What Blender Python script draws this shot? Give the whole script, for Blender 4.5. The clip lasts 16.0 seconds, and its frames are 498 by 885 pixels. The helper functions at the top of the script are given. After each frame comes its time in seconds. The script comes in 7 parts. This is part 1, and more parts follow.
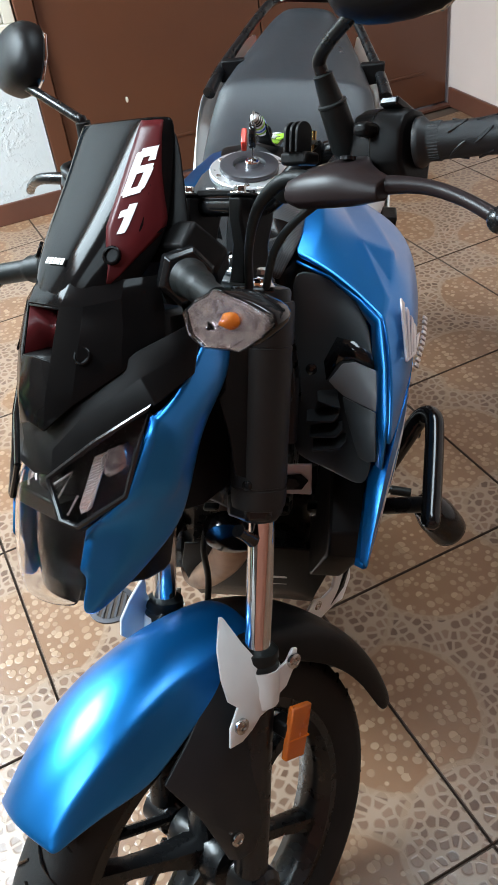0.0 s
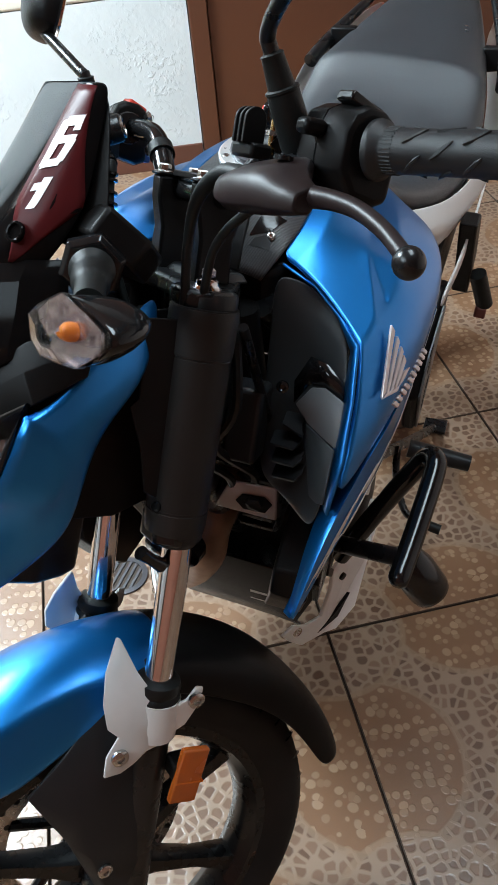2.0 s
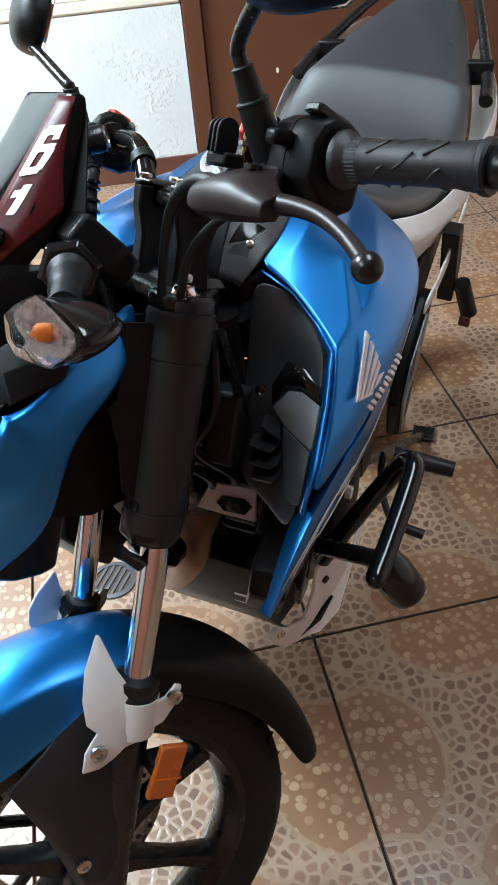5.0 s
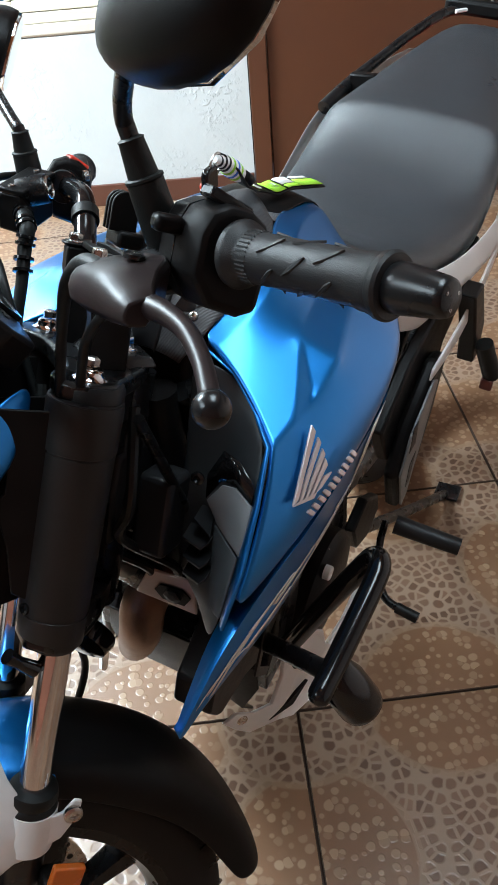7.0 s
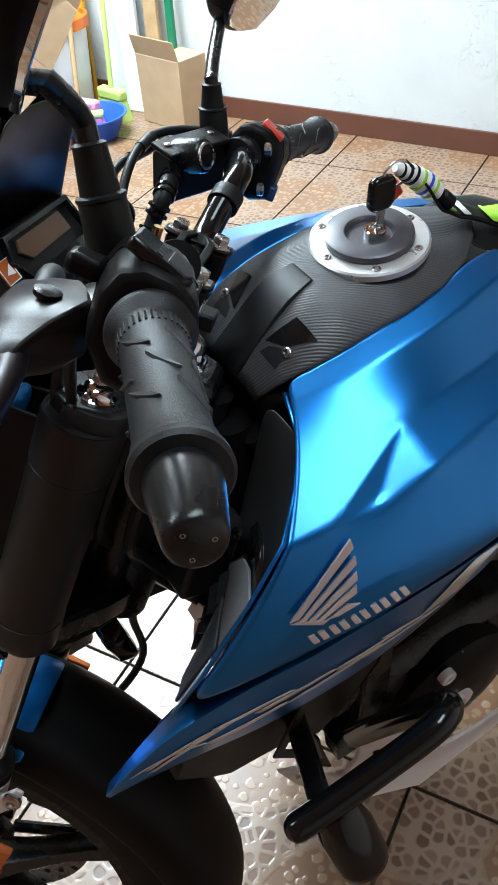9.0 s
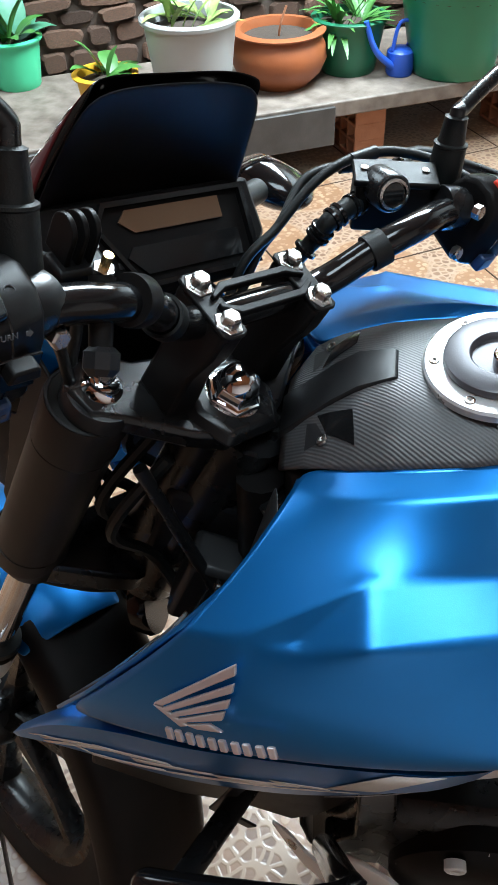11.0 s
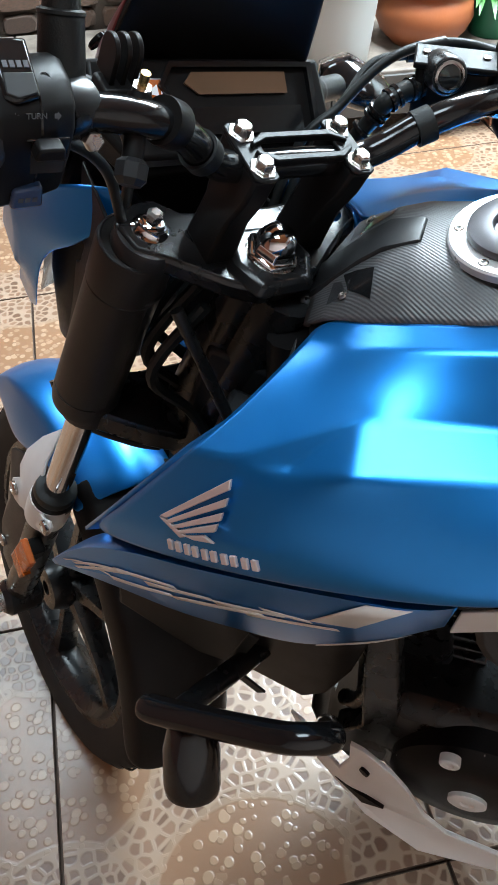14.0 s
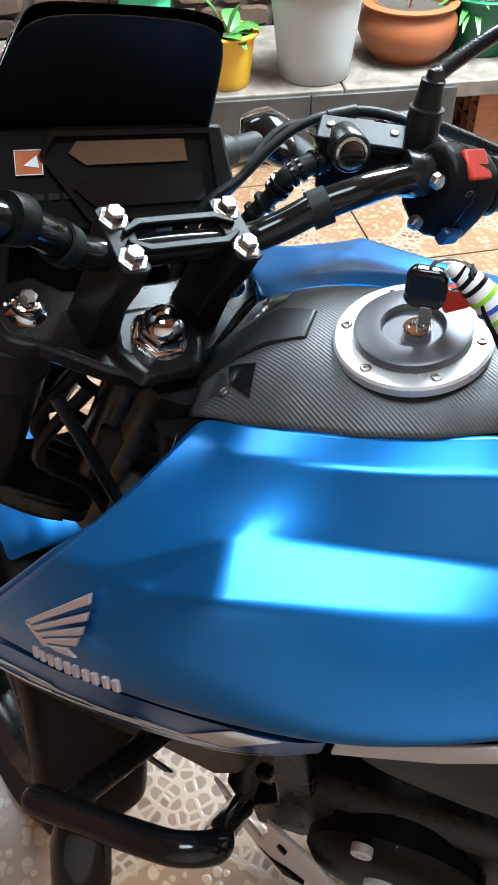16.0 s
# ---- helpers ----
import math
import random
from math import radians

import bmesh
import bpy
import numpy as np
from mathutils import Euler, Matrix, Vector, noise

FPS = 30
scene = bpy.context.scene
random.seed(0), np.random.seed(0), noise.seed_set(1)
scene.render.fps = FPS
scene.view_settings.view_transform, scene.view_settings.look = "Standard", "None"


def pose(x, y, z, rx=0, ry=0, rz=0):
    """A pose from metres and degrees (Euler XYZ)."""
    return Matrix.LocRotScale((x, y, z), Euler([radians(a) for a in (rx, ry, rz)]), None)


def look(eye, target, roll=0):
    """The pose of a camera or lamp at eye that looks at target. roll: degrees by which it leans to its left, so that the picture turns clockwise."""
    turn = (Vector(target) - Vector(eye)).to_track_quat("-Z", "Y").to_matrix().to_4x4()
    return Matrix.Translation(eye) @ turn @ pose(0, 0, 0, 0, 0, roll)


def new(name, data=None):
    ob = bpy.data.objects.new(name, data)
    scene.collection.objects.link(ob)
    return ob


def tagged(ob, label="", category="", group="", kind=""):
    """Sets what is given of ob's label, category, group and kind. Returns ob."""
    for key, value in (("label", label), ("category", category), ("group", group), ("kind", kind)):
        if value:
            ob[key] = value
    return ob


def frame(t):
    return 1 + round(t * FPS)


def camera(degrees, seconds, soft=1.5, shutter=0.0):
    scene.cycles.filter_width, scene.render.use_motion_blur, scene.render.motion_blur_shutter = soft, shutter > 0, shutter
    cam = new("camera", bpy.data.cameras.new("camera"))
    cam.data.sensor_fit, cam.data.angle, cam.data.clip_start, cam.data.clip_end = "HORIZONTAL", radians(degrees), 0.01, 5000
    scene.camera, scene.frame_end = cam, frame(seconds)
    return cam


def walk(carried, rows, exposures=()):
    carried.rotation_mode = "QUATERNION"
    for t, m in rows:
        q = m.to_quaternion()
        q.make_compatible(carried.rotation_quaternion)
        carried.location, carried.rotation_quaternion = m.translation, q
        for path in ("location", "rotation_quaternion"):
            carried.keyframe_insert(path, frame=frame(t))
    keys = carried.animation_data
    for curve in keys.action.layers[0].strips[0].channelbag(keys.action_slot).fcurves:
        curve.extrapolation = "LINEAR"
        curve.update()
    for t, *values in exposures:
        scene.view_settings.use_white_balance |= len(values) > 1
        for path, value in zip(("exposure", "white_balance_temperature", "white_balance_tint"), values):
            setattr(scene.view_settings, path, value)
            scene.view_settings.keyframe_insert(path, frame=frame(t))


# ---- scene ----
cam = camera(33.3, 16.0, soft=1.6)
ROWS = [
    (0.0, 0.2299, -0.4218, 1.4043, 50.42, 6.58, 4.10),
    (0.5, 0.2456, -0.3141, 1.3880, 50.39, 5.57, 5.59),
    (1.0, 0.2741, -0.2560, 1.3818, 50.08, 5.45, 9.79),
    (1.5, 0.3440, -0.2550, 1.3762, 49.62, 5.58, 15.11),
    (2.0, 0.4213, -0.2678, 1.3615, 49.56, 4.72, 18.65),
    (2.5, 0.4464, -0.2835, 1.3497, 49.17, 4.81, 18.95),
    (3.0, 0.4408, -0.2968, 1.3549, 48.98, 4.71, 19.04),
    (5.5, 0.4575, -0.2748, 1.3701, 51.21, 4.44, 18.50),
    (6.0, 0.4932, -0.2599, 1.3742, 52.18, 5.02, 18.50),
    (6.5, 0.5134, -0.1953, 1.3663, 52.18, 5.38, 20.31),
    (7.0, 0.5285, -0.1025, 1.3596, 51.19, 4.19, 25.23),
    (7.5, 0.5457, -0.0349, 1.3528, 49.70, 3.07, 32.59),
    (8.0, 0.5863, 0.0295, 1.3506, 48.73, 4.08, 40.52),
    (8.5, 0.6496, 0.1323, 1.3449, 48.51, 3.85, 51.29),
    (9.0, 0.6113, 0.2126, 1.3347, 48.89, 4.34, 57.98),
    (9.5, 0.5386, 0.2930, 1.3295, 48.96, 2.34, 62.71),
    (10.0, 0.5372, 0.4077, 1.3371, 48.71, 3.02, 81.89),
    (12.5, 0.6373, 0.5736, 1.3372, 47.29, 1.37, 104.02),
    (13.0, 0.6304, 0.6065, 1.3008, 47.25, 1.71, 107.28),
    (13.5, 0.6396, 0.6062, 1.2813, 46.53, 1.94, 108.16),
    (14.0, 0.6541, 0.6054, 1.2961, 46.26, 1.81, 108.14),
    (14.5, 0.6715, 0.6023, 1.3044, 45.96, 1.71, 108.03),
    (15.0, 0.6688, 0.6159, 1.3090, 45.99, 1.29, 107.02),
    (15.5, 0.6363, 0.6418, 1.3161, 46.11, 1.44, 106.13),
    (16.0, 0.5523, 0.6594, 1.3193, 46.10, 0.64, 108.79),
]
walk(cam, [(r[0], pose(*r[1:])) for r in ROWS], [(0.0, 0.26), (1.5, 0.08), (3.0, 0.24), (6.0, 0.34), (7.5, 0.14), (10.0, -0.02), (12.5, 0.42), (16.0, 0.50)])

# ---- light: an open patio roof above, soft daylight ----
world = bpy.data.worlds.new("world")
scene.world = world
world.use_nodes = True
wn = world.node_tree
sky = wn.nodes.new("ShaderNodeTexSky")
sky.sky_type, sky.sun_disc = "NISHITA", False
sky.sun_elevation, sky.sun_rotation = radians(50), radians(60)
wn.links.new(sky.outputs[0], wn.nodes["Background"].inputs[0])
wn.nodes["Background"].inputs[1].default_value = 0.12


def area_lamp(name, at, target, sx, sy, watts, colour):
    data = bpy.data.lights.new(name, "AREA")
    data.shape, data.size, data.size_y, data.energy, data.color = "RECTANGLE", sx, sy, watts, colour
    ob = new(name, data)
    ob.matrix_world = look(at, target)
    return ob


ROOF = Matrix.Translation((-1.0, 2.88, 0)) @ Matrix.Rotation(radians(26.5), 4, "Z")   # the room's own axes
OPENINGS = ((-2.60, -1.40, -4.25, -2.95), (0.08, 0.68, -3.22, -2.05), (-2.60, -0.70, -1.95, -0.45))   # the roof openings: x0, x1, y0, y1
for name, (x0, x1, y0, y1), watts in (("skylight", OPENINGS[0], 56), ("skylight_small", OPENINGS[1], 30), ("skylight_rear", OPENINGS[2], 590)):
    lamp = area_lamp(name, (0, 0, 0), (0, 0, -1), x1 - x0, y1 - y0, watts, (0.74, 0.908, 1.0))
    lamp.matrix_world = ROOF @ Matrix.Translation(((x0 + x1) / 2, (y0 + y1) / 2, 2.81))
scene.view_settings.exposure = 0.0

# ---- tools ----
def material(name, colour, rough=0.5, metal=0.0, second=None, scale=20.0, amount=0.5, bump=0.0, bump_scale=200.0, coat=0.0, rough_var=0.1, spec=0.5):
    """Principled surface with a broad and a fine variation of colour and gloss, and fine relief."""
    m = bpy.data.materials.new(name)
    m.use_nodes = True
    n, k = m.node_tree.nodes, m.node_tree.links
    b = n["Principled BSDF"]
    b.inputs["Metallic"].default_value, b.inputs["Coat Weight"].default_value = metal, coat
    b.inputs["Coat Roughness"].default_value, b.inputs["Specular IOR Level"].default_value = 0.08, spec
    co = n.new("ShaderNodeTexCoord")
    broad, fine = n.new("ShaderNodeTexNoise"), n.new("ShaderNodeTexNoise")
    broad.inputs["Scale"].default_value, broad.inputs["Detail"].default_value = scale, 6
    fine.inputs["Scale"].default_value, fine.inputs["Detail"].default_value = bump_scale, 4
    for t in (broad, fine):
        k.new(co.outputs["Object"], t.inputs["Vector"])
    mix = n.new("ShaderNodeMix")
    mix.data_type = "RGBA"
    ramp = n.new("ShaderNodeMapRange")
    ramp.inputs[1].default_value, ramp.inputs[2].default_value = 0.35, 0.7
    ramp.inputs[4].default_value = amount
    k.new(broad.outputs["Fac"], ramp.inputs[0])
    k.new(ramp.outputs[0], mix.inputs[0])
    second = second or tuple(c * 0.75 for c in colour)
    mix.inputs["A"].default_value, mix.inputs["B"].default_value = (*colour, 1), (*second, 1)
    k.new(mix.outputs["Result"], b.inputs["Base Color"])
    rr = n.new("ShaderNodeMapRange")
    rr.inputs[3].default_value, rr.inputs[4].default_value = max(0.02, rough - rough_var), min(1, rough + rough_var)
    k.new(broad.outputs["Fac"], rr.inputs[0])
    k.new(rr.outputs[0], b.inputs["Roughness"])
    if bump:
        bp = n.new("ShaderNodeBump")
        bp.inputs["Strength"].default_value, bp.inputs["Distance"].default_value = bump, 0.002
        k.new(fine.outputs["Fac"], bp.inputs["Height"])
        k.new(bp.outputs[0], b.inputs["Normal"])
    return m


def bsdf(m):
    return m.node_tree.nodes["Principled BSDF"]


def finish(bm, smooth=True, angle=40):
    bmesh.ops.recalc_face_normals(bm, faces=bm.faces)
    for f in bm.faces:
        f.smooth = smooth
    if smooth:
        for e in bm.edges:
            if len(e.link_faces) == 2 and e.calc_face_angle(0) > radians(angle):
                e.smooth = False
    return bm


def part(name, bm, mat, parent, label="", m=None, smooth=True, angle=40, bevel=0.0, subsurf=0, thick=0.0):
    """Links a bmesh as one mesh object under a thing or under a part."""
    if m is not None:
        bm.transform(m)
    finish(bm, smooth, angle)
    me = bpy.data.meshes.new(name)
    bm.to_mesh(me)
    bm.free()
    me.materials.append(mat)
    ob = new(name, me)
    if thick:
        md = ob.modifiers.new("thickness", "SOLIDIFY")
        md.thickness, md.offset = thick, -1
    if subsurf:
        md = ob.modifiers.new("round", "SUBSURF")
        md.levels = md.render_levels = subsurf
    if bevel:
        md = ob.modifiers.new("edges", "BEVEL")
        md.width, md.segments, md.limit_method, md.angle_limit = bevel, 2, "ANGLE", radians(35)
    if parent is not None:
        ob.parent = parent
    if label:
        ob["label"] = label
    return ob


def thing(name, label, category, m=None, group="", kind=""):
    ob = new(name)
    ob.empty_display_size = 0.05
    if m is not None:
        ob.matrix_world = m
    return tagged(ob, label, category, group, kind)


def smooth_path(pts, steps=6, closed=False):
    p = [Vector(q) for q in pts]
    out, n = [], len(p)
    for i in range(n if closed else n - 1):
        a, b, c, d = (p[(i - 1) % n] if closed or i else p[0], p[i], p[(i + 1) % n], p[(i + 2) % n] if closed or i + 2 < n else p[-1])
        for j in range(steps):
            t = j / steps
            out.append(0.5 * ((2 * b) + (c - a) * t + (2 * a - 5 * b + 4 * c - d) * t * t + (3 * b - a - 3 * c + d) * t ** 3))
    if not closed:
        out.append(p[-1])
    return out


def loft(rings, bm=None, cap=True, closed=True):
    """Skins rings of equally many points; closed: each ring is a loop."""
    bm = bm or bmesh.new()
    vs = [[bm.verts.new(p) for p in r] for r in rings]
    n = len(vs[0])
    for a, b in zip(vs, vs[1:]):
        for i in range(n if closed else n - 1):
            j = (i + 1) % n
            bm.faces.new((a[i], a[j], b[j], b[i]))
    if cap and closed:
        bm.faces.new(vs[0][::-1])
        bm.faces.new(vs[-1])
    return bm


def tube(pts, r, n=12, bm=None, smooth=6, cap=True):
    """A round bar along a path; r is one radius or one for each point."""
    if isinstance(r, (int, float)):
        r = [r] * len(pts)
    path = smooth_path(pts, smooth) if smooth > 1 else [Vector(p) for p in pts]
    k = max(1, (len(path) - 1) // (len(pts) - 1))
    rad = [r[min(i // k, len(r) - 1)] * (1 - i % k / k) + r[min(i // k + 1, len(r) - 1)] * (i % k / k) for i in range(len(path))]
    rings, side = [], None
    for i, p in enumerate(path):
        d = (path[min(i + 1, len(path) - 1)] - path[max(i - 1, 0)]).normalized()
        if side is None:
            side = d.orthogonal().normalized()
        side = (side - d * side.dot(d)).normalized()
        up = d.cross(side)
        rings.append([p + rad[i] * (math.cos(2 * math.pi * j / n) * side + math.sin(2 * math.pi * j / n) * up) for j in range(n)])
    return loft(rings, bm, cap)


def lathe(profile, n=32, m=None, bm=None, closed=False):
    """Turns (radius, height) pairs round z."""
    bm = bm or bmesh.new()
    rings = [[Vector((max(r, 1e-5) * math.cos(2 * math.pi * j / n), max(r, 1e-5) * math.sin(2 * math.pi * j / n), h)) for j in range(n)] for r, h in profile]
    if closed:
        rings.append(rings[0])
    if m is not None:
        rings = [[m @ p for p in r] for r in rings]
    return loft(rings, bm, cap=not closed)


def prism(poly, depth, m=None, bm=None):
    """A flat outline in x, y, pushed from z = 0 to z = depth."""
    bm = bm or bmesh.new()
    rings = [[Vector((x, y, z)) for x, y in poly] for z in (0, depth)]
    if m is not None:
        rings = [[m @ p for p in r] for r in rings]
    return loft(rings, bm)


def block(sx, sy, sz, m=None, bm=None):
    """A box about its middle."""
    return prism([(-sx / 2, -sy / 2), (sx / 2, -sy / 2), (sx / 2, sy / 2), (-sx / 2, sy / 2)], sz, (m or Matrix()) @ Matrix.Translation((0, 0, -sz / 2)), bm)


def axis_to(a, b):
    """A frame at a whose z points to b."""
    a, b = Vector(a), Vector(b)
    return Matrix.Translation(a) @ (b - a).to_track_quat("Z", "Y").to_matrix().to_4x4()


def rod(a, b, r, n=16, bm=None, r2=None):
    return lathe([(r, 0), (r if r2 is None else r2, (Vector(b) - Vector(a)).length)], n, axis_to(a, b), bm)


def net(rows, sharp=(), bm=None):
    """A sheet through rows of equally many points; sharp: pairs of (row, column) whose edge stays a crease under subdivision."""
    bm = bm or bmesh.new()
    vs = [[bm.verts.new(p) for p in r] for r in rows]
    for a, b in zip(vs, vs[1:]):
        for i in range(len(a) - 1):
            bm.faces.new((a[i], a[i + 1], b[i + 1], b[i]))
    if sharp:
        layer = bm.edges.layers.float.new("crease_edge")
        for (r1, c1, r2, c2, w) in sharp:
            e = bm.edges.get((vs[r1][c1], vs[r2][c2]))
            if e:
                e[layer] = w
    return bm


# ---- materials ----
BLUE = material("matte_blue_metallic_paint", (0.002, 0.195, 0.58), 0.33, 0.88, (0.002, 0.175, 0.53), 9, 0.5, 0.05, 1500, rough_var=0.04)
bsdf(BLUE).inputs["Coat Weight"].default_value, bsdf(BLUE).inputs["Coat Roughness"].default_value = 0.55, 0.24
DEEP = material("dark_blue_metallic_paint", (0.012, 0.055, 0.20), 0.36, 0.55, (0.010, 0.045, 0.17), 9, 0.5, 0.05, 1500, rough_var=0.04)
BLACK = material("matte_black_plastic", (0.0056, 0.0050, 0.0050), 0.38, 0, (0.0085, 0.0076, 0.0076), 30, 0.6, 0.12, 1800, spec=0.12)
GREY = material("charcoal_grey_plastic", (0.015, 0.015, 0.016), 0.40, 0, (0.011, 0.011, 0.012), 25, 0.6, 0.12, 1800, spec=0.25)
COVERM = material("dull_black_cover_plastic", (0.012, 0.0108, 0.0102), 0.46, 0, (0.016, 0.0144, 0.0136), 20, 0.6, 0.10, 1600, spec=0.30)
GLOSS = material("gloss_black_plastic", (0.006, 0.006, 0.0065), 0.14, 0, (0.009, 0.008, 0.008), 30, 0.5, rough_var=0.05, spec=0.4)
VISORM = material("smoked_black_plastic", (0.004, 0.0035, 0.0035), 0.11, 0, (0.006, 0.005, 0.005), 30, 0.5, rough_var=0.03, spec=0.055)
CHAR = material("charcoal_shroud_plastic", (0.026, 0.029, 0.031), 0.40, 0, (0.031, 0.034, 0.036), 18, 0.6, 0.10, 1800, spec=0.4)
METALBLACK = material("black_painted_steel", (0.006, 0.006, 0.0065), 0.28, 0, (0.010, 0.010, 0.011), 40, 0.5, 0.05, 700, spec=0.4)
# Boot rubber: reddish reflections are put into the base colour.
BOOTM = material("satin_black_rubber_red_sheen", (0.016, 0.0105, 0.0105), 0.36, 0, (0.021, 0.013, 0.013), 30, 0.5, 0.08, 900, spec=0.22)
RUBBER = material("black_rubber", (0.006, 0.006, 0.006), 0.46, 0, (0.010, 0.0125, 0.012), 35, 0.6, 0.2, 900, spec=0.25)
TYRE = material("tyre_rubber", (0.010, 0.010, 0.010), 0.7, 0, (0.022, 0.020, 0.019), 14, 0.7, 0.25, 500, spec=0.25)
GRIP = material("grip_rubber", (0.010, 0.010, 0.011), 0.46, 0, (0.014, 0.0135, 0.0135), 40, 0.5, 0.2, 1200, spec=0.4)
SEAT = material("seat_vinyl", (0.026, 0.029, 0.033), 0.31, 0, (0.034, 0.038, 0.043), 12, 0.5, 0.30, 1400, spec=0.75)
CHROME = material("chrome", (0.72, 0.72, 0.74), 0.07, 1, (0.6, 0.6, 0.62), 40, 0.4, rough_var=0.04)
STEEL = material("zinc_plated_steel", (0.52, 0.50, 0.48), 0.27, 1, (0.40, 0.37, 0.34), 90, 0.6, 0.1, 900)
ALLOY = material("silver_painted_metal", (0.66, 0.66, 0.65), 0.42, 0.15, (0.58, 0.57, 0.56), 30, 0.5, 0.08, 900)
WHITE = material("white_plastic", (0.74, 0.74, 0.73), 0.38, 0, (0.66, 0.65, 0.63), 15, 0.5, 0.05, 900)
RINGM = material("brushed_aluminium", (0.78, 0.78, 0.78), 0.3, 0.7, (0.68, 0.68, 0.68), 60, 0.5, 0.1, 1500)
CAPM = material("dark_anodised_metal", (0.075, 0.072, 0.080), 0.38, 0.5, (0.06, 0.058, 0.064), 30, 0.5, 0.08, 900)
BADGE = material("badge_pinkish_silver", (0.55, 0.47, 0.45), 0.32, 0.6, (0.48, 0.40, 0.38), 60, 0.5)
DECAL = material("silver_decal", (0.62, 0.60, 0.57), 0.4, 0.2, (0.54, 0.52, 0.49), 30, 0.5)
SILVERW = material("silvered_reflector", (0.62, 0.52, 0.50), 0.2, 0.8, (0.16, 0.11, 0.11), 170, 0.9)
LAMPR = material("bright_pinkish_reflector", (0.86, 0.74, 0.72), 0.22, 0.55, (0.70, 0.52, 0.50), 60, 0.6)
SATIN = material("satin_grey_plastic", (0.15, 0.157, 0.162), 0.36, 0, (0.13, 0.136, 0.141), 25, 0.5, 0.08, 1500)
DECALW = material("white_decal", (0.80, 0.80, 0.79), 0.35, 0, (0.74, 0.74, 0.73), 30, 0.4)
DECALR = material("dark_red_decal", (0.070, 0.009, 0.010), 0.30, 0, (0.045, 0.007, 0.008), 18, 0.6, rough_var=0.05, spec=0.10)
REDDULL = material("dull_red_plastic", (0.12, 0.030, 0.022), 0.5, 0, (0.09, 0.024, 0.018), 30, 0.5)
RED = material("red_switch_plastic", (0.62, 0.035, 0.015), 0.35, 0, (0.5, 0.03, 0.012), 30, 0.4)
ORANGE = material("orange_reflector_plastic", (0.46, 0.10, 0.011), 0.25, 0, (0.5, 0.10, 0.01), 30, 0.5, 0.4, 2500)
AMBER = material("amber_bulb_glass", (0.62, 0.13, 0.008), 0.12, 0, (0.6, 0.15, 0.01), 30, 0.4)
BRASS = material("brass", (0.62, 0.40, 0.16), 0.25, 1, (0.5, 0.3, 0.12), 80, 0.5)
# LCD: the warm reflection on the display is put into its brown.
LCD = material("lcd_panel_warm_reflection", (0.13, 0.072, 0.042), 0.3, 0, (0.07, 0.038, 0.021), 12, 0.4, spec=0.2)
PRINT = material("pale_print", (0.075, 0.075, 0.08), 0.5)
COPPER = material("scorched_exhaust_steel", (0.30, 0.185, 0.125), 0.45, 0.6, (0.18, 0.11, 0.08), 30, 0.7, 0.2, 500)
LIME = material("lime_green_lanyard", (0.30, 0.62, 0.03), 0.6, 0, (0.25, 0.52, 0.03), 60, 0.4, 0.3, 1500)
SWBLUE = material("blue_switch_plastic", (0.02, 0.05, 0.13), 0.3)


def glass(name, colour, rough=0.03, ior=1.45):
    m = bpy.data.materials.new(name)
    m.use_nodes = True
    b = bsdf(m)
    b.inputs["Base Color"].default_value = (*colour, 1)
    b.inputs["Roughness"].default_value, b.inputs["IOR"].default_value = rough, ior
    b.inputs["Transmission Weight"].default_value = 1
    return m


for paint in (BLUE, DEEP):
    bsdf(paint).inputs["Coat Weight"].default_value, bsdf(paint).inputs["Coat Roughness"].default_value = 0.58, 0.25


LENS = glass("clear_lens", (0.93, 0.93, 0.94), 0.06, 1.25)
MIRROR = material("mirror_glass", (0.85, 0.86, 0.87), 0.02, 1, (0.83, 0.84, 0.85), 5, 0.3, rough_var=0.01)


def carbon():
    m = material("carbon_pattern_panel", (0.06, 0.06, 0.063), 0.42)
    n, k = m.node_tree.nodes, m.node_tree.links
    co = n.new("ShaderNodeTexCoord")
    mp = n.new("ShaderNodeMapping")
    mp.inputs["Rotation"].default_value = (0, 0, radians(33))
    k.new(co.outputs["Object"], mp.inputs["Vector"])
    w = n.new("ShaderNodeTexWave")
    w.inputs["Scale"].default_value, w.inputs["Distortion"].default_value = 140, 0.0
    c = n.new("ShaderNodeTexChecker")
    c.inputs["Scale"].default_value = 420
    k.new(mp.outputs[0], w.inputs["Vector"])
    k.new(mp.outputs[0], c.inputs["Vector"])
    mul = n.new("ShaderNodeMath")
    mul.operation = "MULTIPLY_ADD"
    mul.inputs[1].default_value = 0.25
    k.new(c.outputs["Fac"], mul.inputs[0])
    k.new(w.outputs["Fac"], mul.inputs[2])
    ramp = n.new("ShaderNodeMix")
    ramp.data_type = "RGBA"
    ramp.inputs["A"].default_value, ramp.inputs["B"].default_value = (0.032, 0.032, 0.034, 1), (0.062, 0.062, 0.065, 1)
    k.new(mul.outputs[0], ramp.inputs[0])
    k.new(ramp.outputs["Result"], bsdf(m).inputs["Base Color"])
    bp = n.new("ShaderNodeBump")
    bp.inputs["Strength"].default_value, bp.inputs["Distance"].default_value = 0.25, 0.001
    k.new(mul.outputs[0], bp.inputs["Height"])
    k.new(bp.outputs[0], bsdf(m).inputs["Normal"])
    return m


CARBON = carbon()


